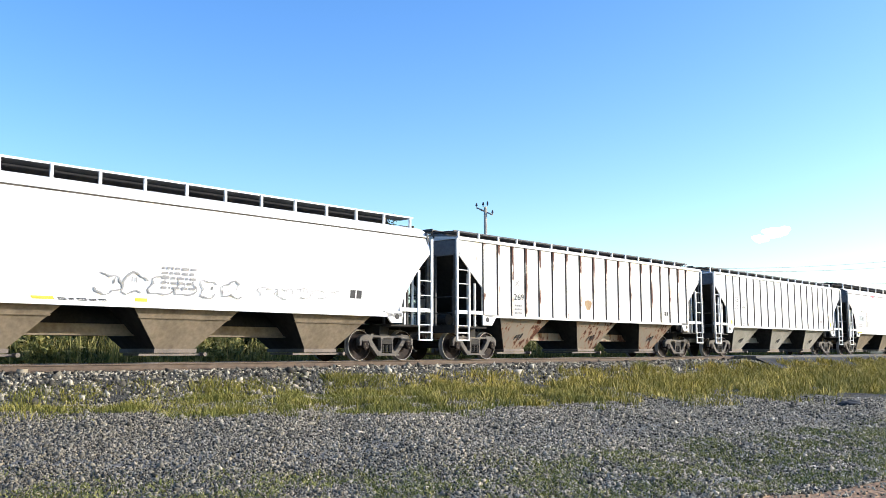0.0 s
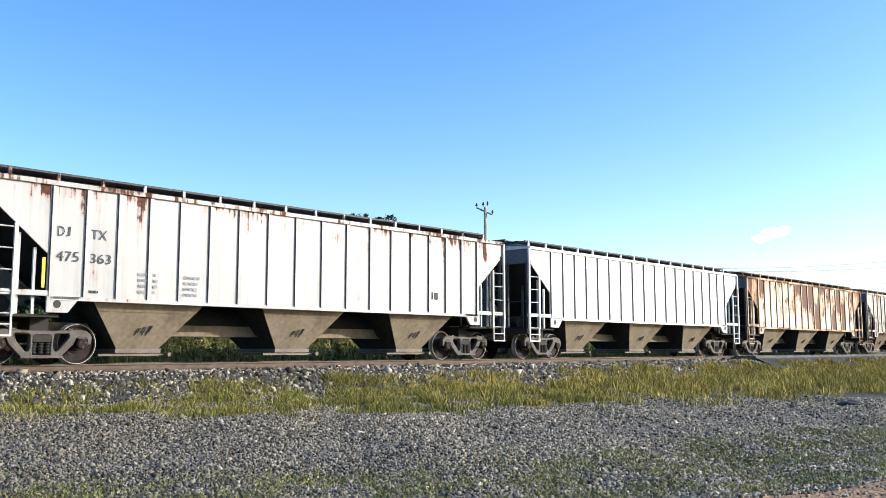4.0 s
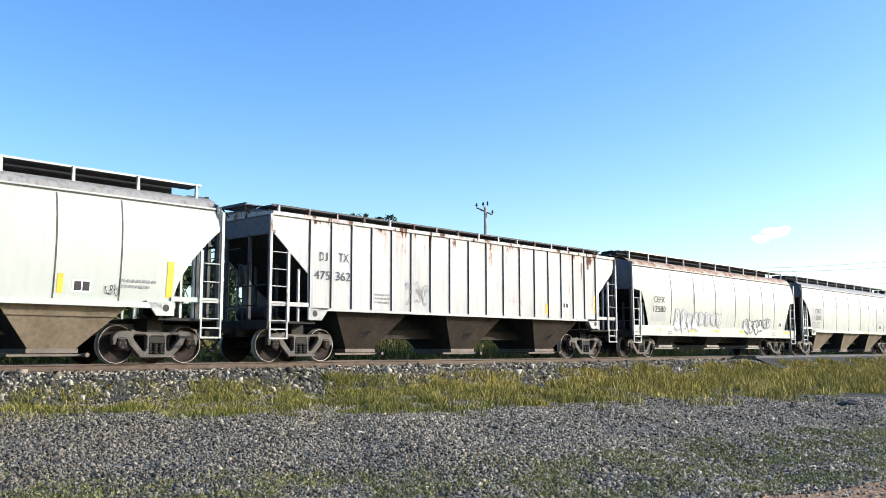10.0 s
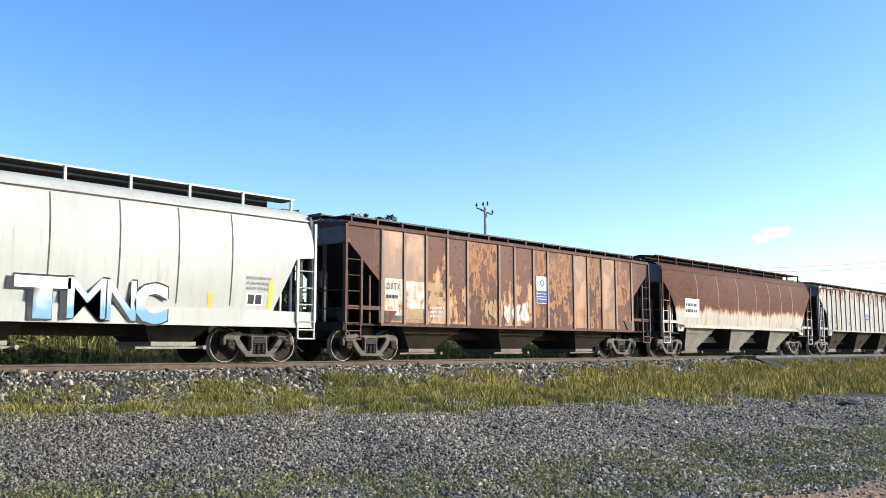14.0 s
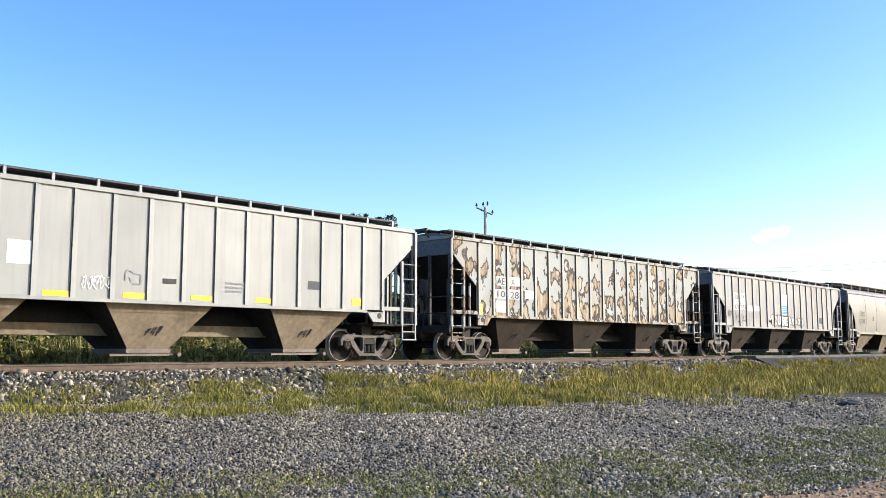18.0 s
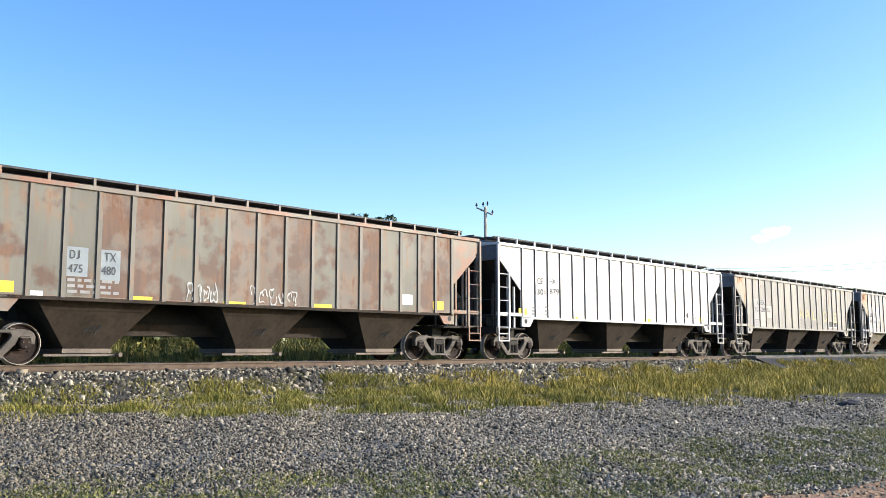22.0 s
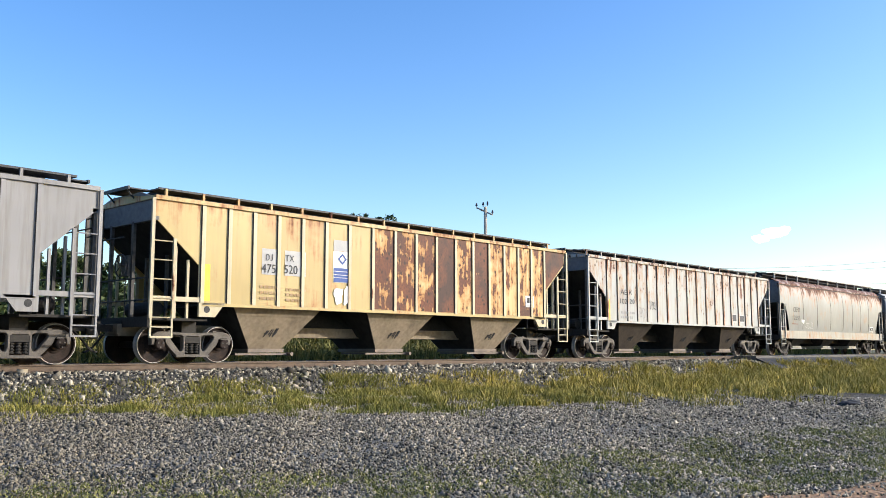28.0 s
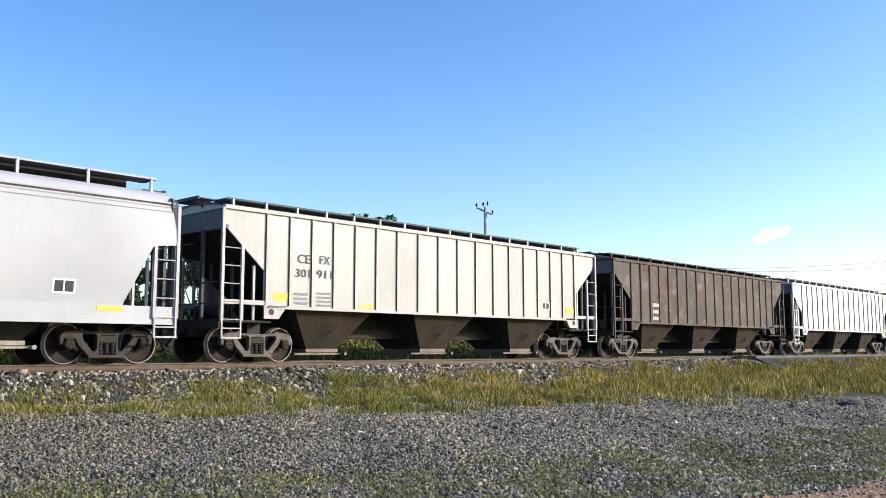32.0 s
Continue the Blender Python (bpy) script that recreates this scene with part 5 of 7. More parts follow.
TOP_RUST_MORE = flaking("rust_topped_cream_panel", OLD_WHITE, 0.70, 6, top=0.16, deep=(0.10, 0.045, 0.030))
LOW_RUST = flaking("rust_footed_cream_panel", OLD_WHITE, 0.66, 7, low=0.12, deep=(0.12, 0.060, 0.042))
PALE_RUST = flaking("rust_specked_cream_panel", OLD_WHITE, 0.20, 8, top=0.06)
for i, mat in enumerate((TOP_RUST, PALE_RUST, PALE_RUST, PALE_RUST, PALE_RUST, PALE_RUST, TOP_RUST, TOP_RUST_MORE, TOP_RUST_MORE, LOW_RUST, TOP_RUST, TOP_RUST, LOW_RUST, TOP_RUST_MORE, LOW_RUST, PALE_RUST, TOP_RUST)):
    side_panel(6, i, mat)
TAUPE = paint("taupe_panel", (0.158, 0.155, 0.130), 0.16, 0.04, 0.45, 66, second=(0.105, 0.066, 0.05), patchy=0.25, soft=0.08, blotch=1.3, gloss=0.6)
REDDISH = paint("reddish_panel", (0.148, 0.126, 0.107), 0.34, 0.05, 0.35, 67, second=(0.102, 0.064, 0.050), patchy=0.55, soft=0.10, orange=0.25, blotch=1.4, gloss=0.6)
for i in range(17):
    side_panel(21, i, (TAUPE, TAUPE, TAUPE, REDDISH, REDDISH, TAUPE, TAUPE, REDDISH, REDDISH, REDDISH, TAUPE, REDDISH, REDDISH, TAUPE, TAUPE, REDDISH, REDDISH)[i])
RUSTED_OXIDE = paint("streaked_oxide_panel", (0.152, 0.0684, 0.0418), 0.35, 0, 0.3, 68, second=(0.33, 0.17, 0.09), patchy=0.4, low=0.05, soft=0.06, orange=0.9)
PEELED = paint("peeling_white_patch", (0.502, 0.471, 0.41), 0.42, 0, 0.4, 70, blotch=2.0, soft=0.05, orange=0.9)
OXIDE = flaking("chalky_oxide_panel", (0.115, 0.042, 0.030), 0.46, 9, low=0.05, deep=(0.05, 0.020, 0.016))
OXIDE_STREAKED = flaking("pale_streaked_oxide_panel", (0.42, 0.30, 0.19), 0.74, 10, top=0.10, deep=(0.11, 0.045, 0.033))
for i in range(13):
    side_panel(14, i, OXIDE_STREAKED if i in (2, 3, 5, 6) else RUSTED_OXIDE if i in (0, 1, 9, 11) else OXIDE, 1.13)
graffiti(0, -2.5, 1.54, 3.93, 0.56, 6, None, GREY_INK, 1)
graffiti(0, 1.87, 1.63, 2.86, 0.34, 5, None, GREY_INK, 2)
fine_print(0, -0.86, 1.73, 0.91, 0.58, 5, GREY_INK)
patch(0, -3.84, 1.4, 0.48, 0.07, YELLOW)
patch(0, -1.48, 1.43, 0.31, 0.08, YELLOW)
test_plate(0, 5.0, 1.76, 0.47, 0.26)
fine_print(0, -3.28, 1.38, 1.12, 0.1, 1, INK)
letter(1, "269", -5.43, 2.03, 0.55, 0.22, INK)
letter(1, "X", -5.36, 2.51, 0.27, 0.21, GREY_INK)
fine_print(1, -5.37, 1.52, 0.49, 0.39, 3, GREY_INK)
test_plate(1, 4.96, 1.75, 0.36, 0.2)
rust_spot(1, -0.84, 2.01, 0.22)
letter(2, "CE", -6.13, 2.64, 0.36, 0.23, PATCH_DARK)
letter(2, "FX", -5.35, 2.65, 0.32, 0.19, PATCH_DARK)
letter(2, "301", -6.19, 2.28, 0.47, 0.2, PATCH_DARK)
letter(2, "887", -5.41, 2.29, 0.52, 0.21, PATCH_DARK)
patch(2, -6.61, 1.55, 0.14, 0.19, YELLOW)
fine_print(2, -6.16, 1.65, 0.33, 0.22, 3, GREY_INK)
fine_print(2, -5.39, 1.44, 0.29, 0.45, 4, GREY_INK)
patch(2, 6.26, 1.64, 0.41, 0.22, YELLOW)
patch(2, 4.86, 1.85, 0.36, 0.11, GREY_INK)
patch(3, -6.64, 2.1, 0.99, 0.35, PALE_BLUE)
letter(3, "CEFX", -6.56, 2.6, 0.83, 0.25, INK)
letter(3, "71303", -6.55, 2.15, 0.82, 0.25, INK)
fine_print(3, -6.68, 1.68, 0.88, 0.26, 2, GREY_INK)
patch(3, -7.11, 1.59, 0.23, 0.19, PATCH_GREY)
frame_mark(3, -5.34, 2.39, 0.24, 0.26, GREY_INK)
patch(3, -5.23, 1.74, 0.46, 0.33, PATCH_GREY)
graffiti(3, -3.73, 3.65, 0.49, 0.21, 3, RED_PAINT, RED_PAINT, 5)
patch(3, -6.86, 1.34, 0.76, 0.1, YELLOW)
fine_print(3, -3.19, 1.36, 0.84, 0.11, 1, INK)
test_plate(3, 5.11, 1.84, 0.44, 0.22)
fine_print(3, -0.99, 1.54, 1.71, 0.38, 3, GREY_INK)
graffiti(3, -0.39, 3.56, 0.53, 0.3, 2, None, TAN_PAINT, 6)
letter(4, "DJ", -6.9, 2.78, 0.34, 0.23, PATCH_DARK)
letter(4, "TX", -6.31, 2.77, 0.37, 0.23, PATCH_DARK)
letter(4, "475", -7.05, 2.24, 0.5, 0.23, PATCH_DARK)
letter(4, "363", -6.35, 2.24, 0.48, 0.22, PATCH_DARK)
patch(4, -7.2, 1.64, 0.07, 0.65, YELLOW)
fine_print(4, -5.0, 1.59, 0.49, 0.54, 4, GREY_INK)
fine_print(4, -3.97, 1.57, 0.59, 0.55, 4, GREY_INK)
test_plate(4, 4.68, 1.86, 0.46, 0.25)
fine_print(4, -6.29, 1.55, 0.34, 0.11, 1, INK)
letter(7, "DJ", -6.8, 2.31, 0.33, 0.21, PATCH_DARK)
letter(7, "TX", -6.06, 2.33, 0.33, 0.21, PATCH_DARK)
letter(7, "47", -6.79, 1.9, 0.32, 0.21, PATCH_DARK)
letter(7, "54", -6.05, 1.94, 0.37, 0.2, PATCH_DARK)
letter(7, "52", -5.32, 1.96, 0.36, 0.21, PATCH_DARK)
emblem(7, -0.28, 2.36, 0.61, 0.51, None, GREY_INK)
patch(7, -3.68, 2.04, 0.34, 0.11, INK)
patch(7, 3.33, 1.67, 0.43, 0.13, BROWN_INK)
patch(7, 4.17, 1.68, 0.47, 0.13, BROWN_INK)
fine_print(7, -6.79, 1.51, 0.36, 0.21, 2, GREY_INK)
patch(8, -6.83, 1.61, 0.5, 0.18, YELLOW)
patch(8, -5.28, 1.4, 0.28, 0.18, PATCH_DARK)
patch(8, 6.24, 1.56, 0.55, 0.21, YELLOW)
fine_print(8, -6.06, 2.62, 0.4, 0.15, 1, GREY_INK)
fine_print(8, -5.41, 2.32, 0.31, 0.2, 1, GREY_INK)
patch(8, 6.27, 1.57, 0.43, 0.15, YELLOW)
test_plate(8, 4.86, 1.74, 0.42, 0.2)
fine_print(8, 5.62, 1.5, 0.34, 0.44, 3, GREY_INK)
letter(9, "CEFX", -6.53, 2.41, 0.88, 0.26, INK)
letter(9, "12773", -6.63, 1.92, 0.93, 0.26, INK)
patch(9, -7.28, 1.56, 0.18, 0.8, YELLOW)
patch(9, -4.42, 1.59, 0.12, 0.45, YELLOW)
patch(9, -1.76, 1.59, 0.15, 0.4, YELLOW)
patch(9, 1.73, 1.6, 0.15, 0.45, YELLOW)
fine_print(9, -6.56, 1.47, 1.08, 0.35, 3, GREY_INK)
patch(9, 4.27, 1.55, 0.13, 0.42, YELLOW)
fine_print(9, 5.7, 1.71, 0.89, 0.25, 2, GREY_INK)
graffiti(9, 5.35, 1.52, 0.37, 0.31, 2, None, INK, 9)
test_plate(9, 4.63, 1.61, 0.38, 0.22)
patch(9, 6.86, 1.55, 0.17, 0.85, YELLOW)
letter(10, "DJ", -6.7, 2.77, 0.36, 0.25, PATCH_DARK)
letter(10, "TX", -6.01, 2.78, 0.36, 0.26, PATCH_DARK)
letter(10, "475", -6.81, 2.25, 0.56, 0.25, PATCH_DARK)
letter(10, "362", -6.08, 2.25, 0.54, 0.26, PATCH_DARK)
patch(10, 4.73, 1.82, 0.46, 0.2, WHITE)
test_plate(10, 4.76, 1.85, 0.39, 0.18)
patch(10, 3.72, 1.58, 0.12, 0.37, YELLOW)
patch(10, 6.86, 1.69, 0.12, 0.68, YELLOW)
graffiti(10, -3.43, 1.62, 1.1, 0.78, 3, None, GREY_INK, 10)
fine_print(10, -4.7, 1.65, 0.68, 0.33, 3, GREY_INK)
patch(11, -6.85, 1.51, 1.21, 0.35, PATCH_GREY)
letter(11, "CEFX", -6.73, 2.31, 0.93, 0.27, INK)
letter(11, "12580", -6.76, 1.91, 1.03, 0.27, INK)
graffiti(11, -4.95, 1.0, 2.21, 1.17, 4, PALE_WHITE, GREY_INK, 11)
graffiti(11, -2.7, 1.33, 2.3, 0.79, 4, PALE_WHITE, GREY_INK, 12)
graffiti(11, 1.98, 1.04, 2.24, 0.88, 4, PALE_WHITE, INK, 13)
graffiti(11, 4.29, 1.34, 0.9, 0.61, 2, PALE_WHITE, INK, 14)
patch(11, -6.19, 1.1, 0.12, 0.12, YELLOW)
patch(11, -3.58, 1.09, 0.46, 0.13, YELLOW)
patch(11, -1.14, 1.12, 0.44, 0.1, YELLOW)
patch(11, 1.54, 1.12, 0.44, 0.13, YELLOW)
patch(11, 6.8, 1.17, 0.94, 0.09, YELLOW)
fine_print(11, -5.51, 0.95, 0.35, 0.18, 2, INK)
test_plate(11, 6.27, 1.5, 0.4, 0.2)
fine_print(11, 5.35, 1.0, 0.55, 0.22, 2, GREY_INK)
patch(11, -2.17, 2.73, 0.06, 0.76, PATCH_GREY)
patch(11, 2.23, 2.68, 0.08, 0.69, PATCH_GREY)
patch(11, -3.19, 2.31, 0.04, 0.73, PATCH_GREY)
patch(12, -7.05, 1.95, 1.76, 1.25, PATCH_GREY)
letter(12, "CEFX", -6.57, 2.37, 0.87, 0.26, INK)
letter(12, "12824", -6.67, 2.01, 1.02, 0.26, INK)
fine_print(12, -6.98, 1.53, 1.29, 0.36, 3, GREY_INK)
patch(12, 1.15, 2.22, 0.15, 0.38, PATCH_GREY)
patch(12, 1.49, 2.89, 0.31, 0.08, PATCH_GREY)
patch(12, 1.63, 2.04, 0.28, 0.11, PATCH_GREY)
patch(12, 2.61, 2.71, 0.44, 0.16, PATCH_GREY)
patch(12, 3.33, 1.82, 0.29, 0.59, PATCH_GREY)
patch(12, 3.93, 2.04, 0.18, 0.72, PATCH_GREY)
patch(12, 4.38, 1.92, 0.98, 0.64, PATCH_GREY)
patch(12, 6.24, 1.99, 1.01, 1.21, PATCH_GREY)
test_plate(12, 4.70, 1.63, 0.42, 0.24)
patch(12, 6.61, 1.54, 0.52, 0.19, YELLOW)
fine_print(12, 5.59, 1.71, 0.5, 0.23, 2, GREY_INK)
fine_print(12, 0.72, 1.53, 0.32, 0.19, 2, GREY_INK)
patch(12, 1.63, 1.29, 0.48, 0.08, YELLOW)
patch(12, 4.27, 1.31, 0.3, 0.07, YELLOW)
letter(13, "CEFX", -6.69, 2.24, 0.89, 0.29, INK)
letter(13, "12551", -6.73, 1.81, 0.94, 0.29, INK)
patch(13, -6.92, 1.28, 0.11, 0.9, ORANGE_PAINT)
patch(13, -5.76, 1.66, 0.31, 0.45, PATCH_GREY)
fine_print(13, -6.75, 1.38, 0.86, 0.33, 2, GREY_INK)
for ch, x0, x1, z0, z1 in (("C", -4.50, -3.72, 0.98, 1.86), ("I", -3.80, -3.42, 1.0, 1.80), ("P", -3.46, -2.86, 1.0, 1.76), ("H", -2.92, -2.24, 1.0, 1.78), ("E", -2.28, -1.72, 1.04, 1.72), ("R", -1.78, -0.84, 0.96, 1.80)):
    letter(13, ch, x0 - 0.06, z0 - 0.05, x1 - x0 + 0.10, z1 - z0 + 0.11, INK, 0.085, 0.014)
    letter(13, ch, x0 - 0.01, z0, x1 - x0, z1 - z0, PALE_WHITE, 0.07, 0.017)
    letter(13, ch, x0 + 0.02, z0 + 0.01, x1 - x0 - 0.06, z1 - z0 - 0.05, RED_PAINT, 0.05, 0.020)
for ch, x0, x1, z0, z1, fat in (("T", 0.42, 1.62, 1.06, 1.86, 0.07), ("M", 1.55, 2.45, 1.02, 1.96, 0.006), ("N", 2.42, 3.15, 1.0, 1.94, 0.012), ("C", 3.10, 3.95, 1.0, 1.84, 0.06)):
    letter(13, ch, x0 - 0.16, z0 - 0.05, x1 - x0 + 0.14, z1 - z0 + 0.02, INK, fat, 0.014)
    letter(13, ch, x0 - 0.03, z0 - 0.03, x1 - x0 + 0.06, z1 - z0 + 0.07, INK, fat, 0.0155)
    letter(13, ch, x0, z0, x1 - x0, z1 - z0, FADE_BLUE, fat, 0.019)
graffiti(13, -5.56, 1.34, 0.68, 0.35, 4, None, INK, 23)
graffiti(13, -4.87, 1.74, 0.3, 0.12, 2, None, INK, 24)
graffiti(13, -0.7, 1.41, 0.84, 0.38, 3, None, INK, 25)
test_plate(13, 6.2, 1.48, 0.46, 0.26)
patch(13, 5.06, 1.35, 0.12, 0.4, YELLOW)
patch(13, 6.85, 1.39, 0.13, 0.76, YELLOW)
frame_mark(13, -4.23, 2.0, 0.26, 0.23, GREY_INK)
frame_mark(13, -7.49, 1.06, 0.3, 0.18, GREY_INK)
graffiti(13, -6.34, 2.69, 0.56, 0.82, 2, None, TAN_PAINT, 26)
fine_print(13, 6.16, 1.83, 0.77, 0.4, 3, GREY_INK)
patch(14, -6.83, 1.34, 0.75, 1.09, PEELED)
patch(14, -5.93, 1.56, 0.79, 0.83, PEELED)
patch(14, -5.94, 1.24, 0.73, 0.31, TAN_PAINT)
patch(14, -4.99, 2.13, 0.67, 0.27, TAN_PAINT)
patch(14, -4.95, 1.72, 0.65, 0.25, TAN_PAINT)
fine_print(14, -4.92, 1.29, 0.65, 0.4, 3, PALE_WHITE)
letter(14, "DJTX", -6.75, 2.1, 0.56, 0.21, PATCH_DARK)
fine_print(14, -6.78, 1.8, 0.57, 0.2, 1, INK)
patch(14, -6.8, 1.18, 0.64, 0.14, PATCH_DARK)
emblem(14, 0.59, 1.96, 0.64, 0.97, WHITE, BLUE_INK)
graffiti(14, -2.29, 1.28, 0.63, 0.78, 3, TAN_PAINT, TAN_PAINT, 31)
graffiti(14, -1.33, 1.14, 1.45, 0.91, 3, PALE_WHITE, TAN_PAINT, 32)
patch(15, -6.4, 1.77, 1.33, 0.82, WHITE)
fine_print(15, -6.35, 1.92, 1.23, 0.54, 2, PATCH_DARK)
letter(16, "DJ", -6.5, 2.18, 0.27, 0.19, PATCH_DARK)
letter(16, "TX", -5.95, 2.19, 0.29, 0.2, PATCH_DARK)
letter(16, "475", -6.51, 1.88, 0.29, 0.19, PATCH_DARK)
letter(16, "253", -5.93, 1.88, 0.28, 0.21, PATCH_DARK)
patch(16, -5.0, 1.62, 0.17, 0.72, YELLOW)
fine_print(16, -3.53, 1.73, 0.45, 0.27, 2, INK)
fine_print(16, -5.9, 1.5, 0.35, 0.16, 1, INK)
emblem(16, -0.47, 2.14, 0.67, 0.91, WHITE, BLUE_INK)
patch(16, 3.9, 1.67, 0.43, 0.43, PALE_WHITE)
patch(16, 3.93, 1.73, 0.37, 0.34, PATCH_DARK)
patch(16, 4.71, 1.66, 0.42, 0.44, PALE_WHITE)
patch(16, 4.74, 1.72, 0.36, 0.35, PATCH_DARK)
patch(16, 5.38, 1.69, 0.17, 0.91, YELLOW)
fine_print(16, 3.04, 1.53, 0.58, 0.36, 3, GREY_INK)
patch(17, -3.66, 2.12, 0.57, 0.5, WHITE)
patch(17, -2.89, 1.47, 0.58, 0.13, YELLOW)
patch(17, -1.08, 1.49, 0.54, 0.14, YELLOW)
patch(17, 0.67, 1.52, 0.6, 0.12, YELLOW)
patch(17, 2.54, 1.52, 0.57, 0.14, YELLOW)
patch(17, 5.81, 1.57, 0.45, 0.21, YELLOW)
patch(17, 4.24, 1.95, 0.45, 0.23, PATCH_DARK)
graffiti(17, -2.08, 1.64, 0.72, 0.38, 5, None, WHITE, 41)
graffiti(17, -1.12, 1.7, 0.55, 0.48, 1, None, GREY_INK, 42)
patch(17, -0.09, 1.88, 0.36, 0.12, INK)
fine_print(17, 1.65, 1.73, 0.54, 0.31, 3, GREY_INK)
patch(18, -6.08, 2.48, 0.5, 0.32, PALE_WHITE)
patch(18, -5.4, 2.5, 0.66, 0.31, PALE_WHITE)
patch(18, -6.17, 2.04, 0.61, 0.32, PALE_WHITE)
patch(18, -5.41, 2.04, 0.59, 0.34, PALE_WHITE)
patch(18, -4.52, 2.09, 0.52, 0.3, PALE_WHITE)
patch(18, -6.1, 1.57, 0.52, 0.4, PALE_WHITE)
letter(18, "AE", -6.05, 2.52, 0.4, 0.24, PATCH_DARK)
letter(18, "X", -5.29, 2.54, 0.18, 0.21, PATCH_DARK)
letter(18, "10", -6.05, 2.09, 0.42, 0.23, PATCH_DARK)
letter(18, "28", -5.35, 2.07, 0.47, 0.25, PATCH_DARK)
patch(18, -6.97, 1.33, 0.17, 0.5, YELLOW)
patch(18, -1.38, 1.53, 0.16, 0.6, YELLOW)
fine_print(18, -5.32, 1.39, 0.4, 0.25, 2, INK)
patch(19, -6.11, 2.23, 0.53, 0.85, PALE_WHITE)
patch(19, -5.44, 2.26, 0.67, 0.84, PALE_WHITE)
patch(19, -4.62, 2.22, 0.65, 0.28, PALE_WHITE)
patch(19, -3.86, 2.25, 0.71, 0.27, PALE_WHITE)
letter(19, "DJ", -5.95, 2.78, 0.37, 0.23, PATCH_DARK)
letter(19, "TX", -5.3, 2.8, 0.36, 0.22, PATCH_DARK)
letter(19, "475", -6.07, 2.28, 0.51, 0.23, PATCH_DARK)
letter(19, "351", -5.37, 2.28, 0.54, 0.24, PATCH_DARK)
graffiti(19, -6.81, 1.74, 0.38, 0.57, 2, None, INK, 51)
graffiti(19, -6.18, 1.59, 1.34, 0.5, 4, None, INK, 52)
fine_print(19, -4.57, 1.73, 0.52, 0.43, 3, GREY_INK)
fine_print(19, -3.76, 1.85, 0.52, 0.35, 3, GREY_INK)
for ch, x0, x1, z1 in (("M", -2.30, -1.56, 2.2), ("O", -1.40, -1.02, 2.12), ("U", -0.97, -0.58, 2.14), ("S", -0.40, -0.13, 2.12), ("E", -0.10, 0.34, 2.10)):
    wide = 0.1 if ch == "M" else 1.0
    letter(19, ch, x0 - 0.05, 1.56, x1 - x0 + 0.10, z1 - 1.55, INK, 0.055 * wide, 0.012)
    letter(19, ch, x0 + 0.01, 1.61, x1 - x0 - 0.02, z1 - 1.66, WHITE, 0.03 * wide, 0.016)
graffiti(19, 0.43, 1.51, 2.09, 0.62, 5, PALE_WHITE, INK, 54)
emblem(19, -0.36, 2.17, 0.73, 1.06, WHITE, AZURE)
patch(19, -4.0, 1.63, 0.21, 0.43, YELLOW)
patch(19, -1.49, 1.57, 0.2, 0.51, YELLOW)
patch(19, 4.84, 1.79, 0.49, 0.34, PATCH_DARK)
letter(20, "CEFX", -6.48, 2.4, 0.96, 0.32, INK)
letter(20, "12738", -6.49, 1.95, 0.96, 0.29, INK)
fine_print(20, -6.53, 1.49, 1.05, 0.28, 2, GREY_INK)
test_plate(20, 4.72, 1.62, 0.48, 0.26)
frame_mark(20, -3.99, 2.17, 0.23, 0.26, INK)
graffiti(20, 2.08, 1.59, 1.13, 0.68, 3, None, GREY_INK, 56)
fine_print(20, 5.56, 1.8, 1.05, 0.19, 2, GREY_INK)
patch(20, -3.48, 1.32, 0.57, 0.15, YELLOW)
patch(20, 5.41, 1.36, 1.2, 0.19, YELLOW)
patch(21, -5.44, 1.92, 0.49, 0.65, SLATE_BLUE)
patch(21, -4.66, 1.87, 0.47, 0.69, SLATE_BLUE)
letter(21, "DJ", -5.36, 2.31, 0.27, 0.2, PATCH_DARK)
letter(21, "TX", -4.58, 2.3, 0.28, 0.21, PATCH_DARK)
letter(21, "475", -5.39, 2.01, 0.32, 0.19, PATCH_DARK)
letter(21, "480", -4.64, 2.0, 0.33, 0.2, PATCH_DARK)
graffiti(21, -2.49, 1.41, 0.87, 0.58, 4, None, PALE_WHITE, 61)
graffiti(21, -0.7, 1.44, 1.53, 0.52, 5, None, PALE_WHITE, 62)
patch(21, -6.79, 1.51, 0.28, 0.24, YELLOW)
patch(21, -3.96, 1.41, 0.59, 0.14, YELLOW)
patch(21, -1.45, 1.41, 0.67, 0.12, YELLOW)
patch(21, 1.35, 1.41, 0.7, 0.16, YELLOW)
patch(21, 6.13, 1.56, 0.49, 0.27, YELLOW)
patch(21, 4.75, 1.67, 0.48, 0.31, WHITE)
patch(21, -6.23, 1.4, 0.32, 0.17, WHITE)
fine_print(21, -5.4, 1.53, 1.19, 0.38, 3, GREY_INK)
letter(22, "CE", -6.38, 2.65, 0.35, 0.23, PATCH_DARK)
letter(22, "FX", -5.63, 2.68, 0.38, 0.22, PATCH_DARK)
letter(22, "301", -6.44, 2.27, 0.48, 0.22, PATCH_DARK)
letter(22, "879", -5.74, 2.31, 0.56, 0.23, PATCH_DARK)
patch(22, -7.22, 1.53, 0.49, 0.22, YELLOW)
patch(22, -4.03, 1.41, 0.44, 0.13, YELLOW)
patch(22, 1.2, 1.45, 0.53, 0.14, YELLOW)
patch(22, 6.08, 1.58, 0.39, 0.2, YELLOW)
test_plate(22, 4.6, 1.71, 0.46, 0.23)
fine_print(22, -6.47, 1.52, 0.45, 0.34, 3, GREY_INK)
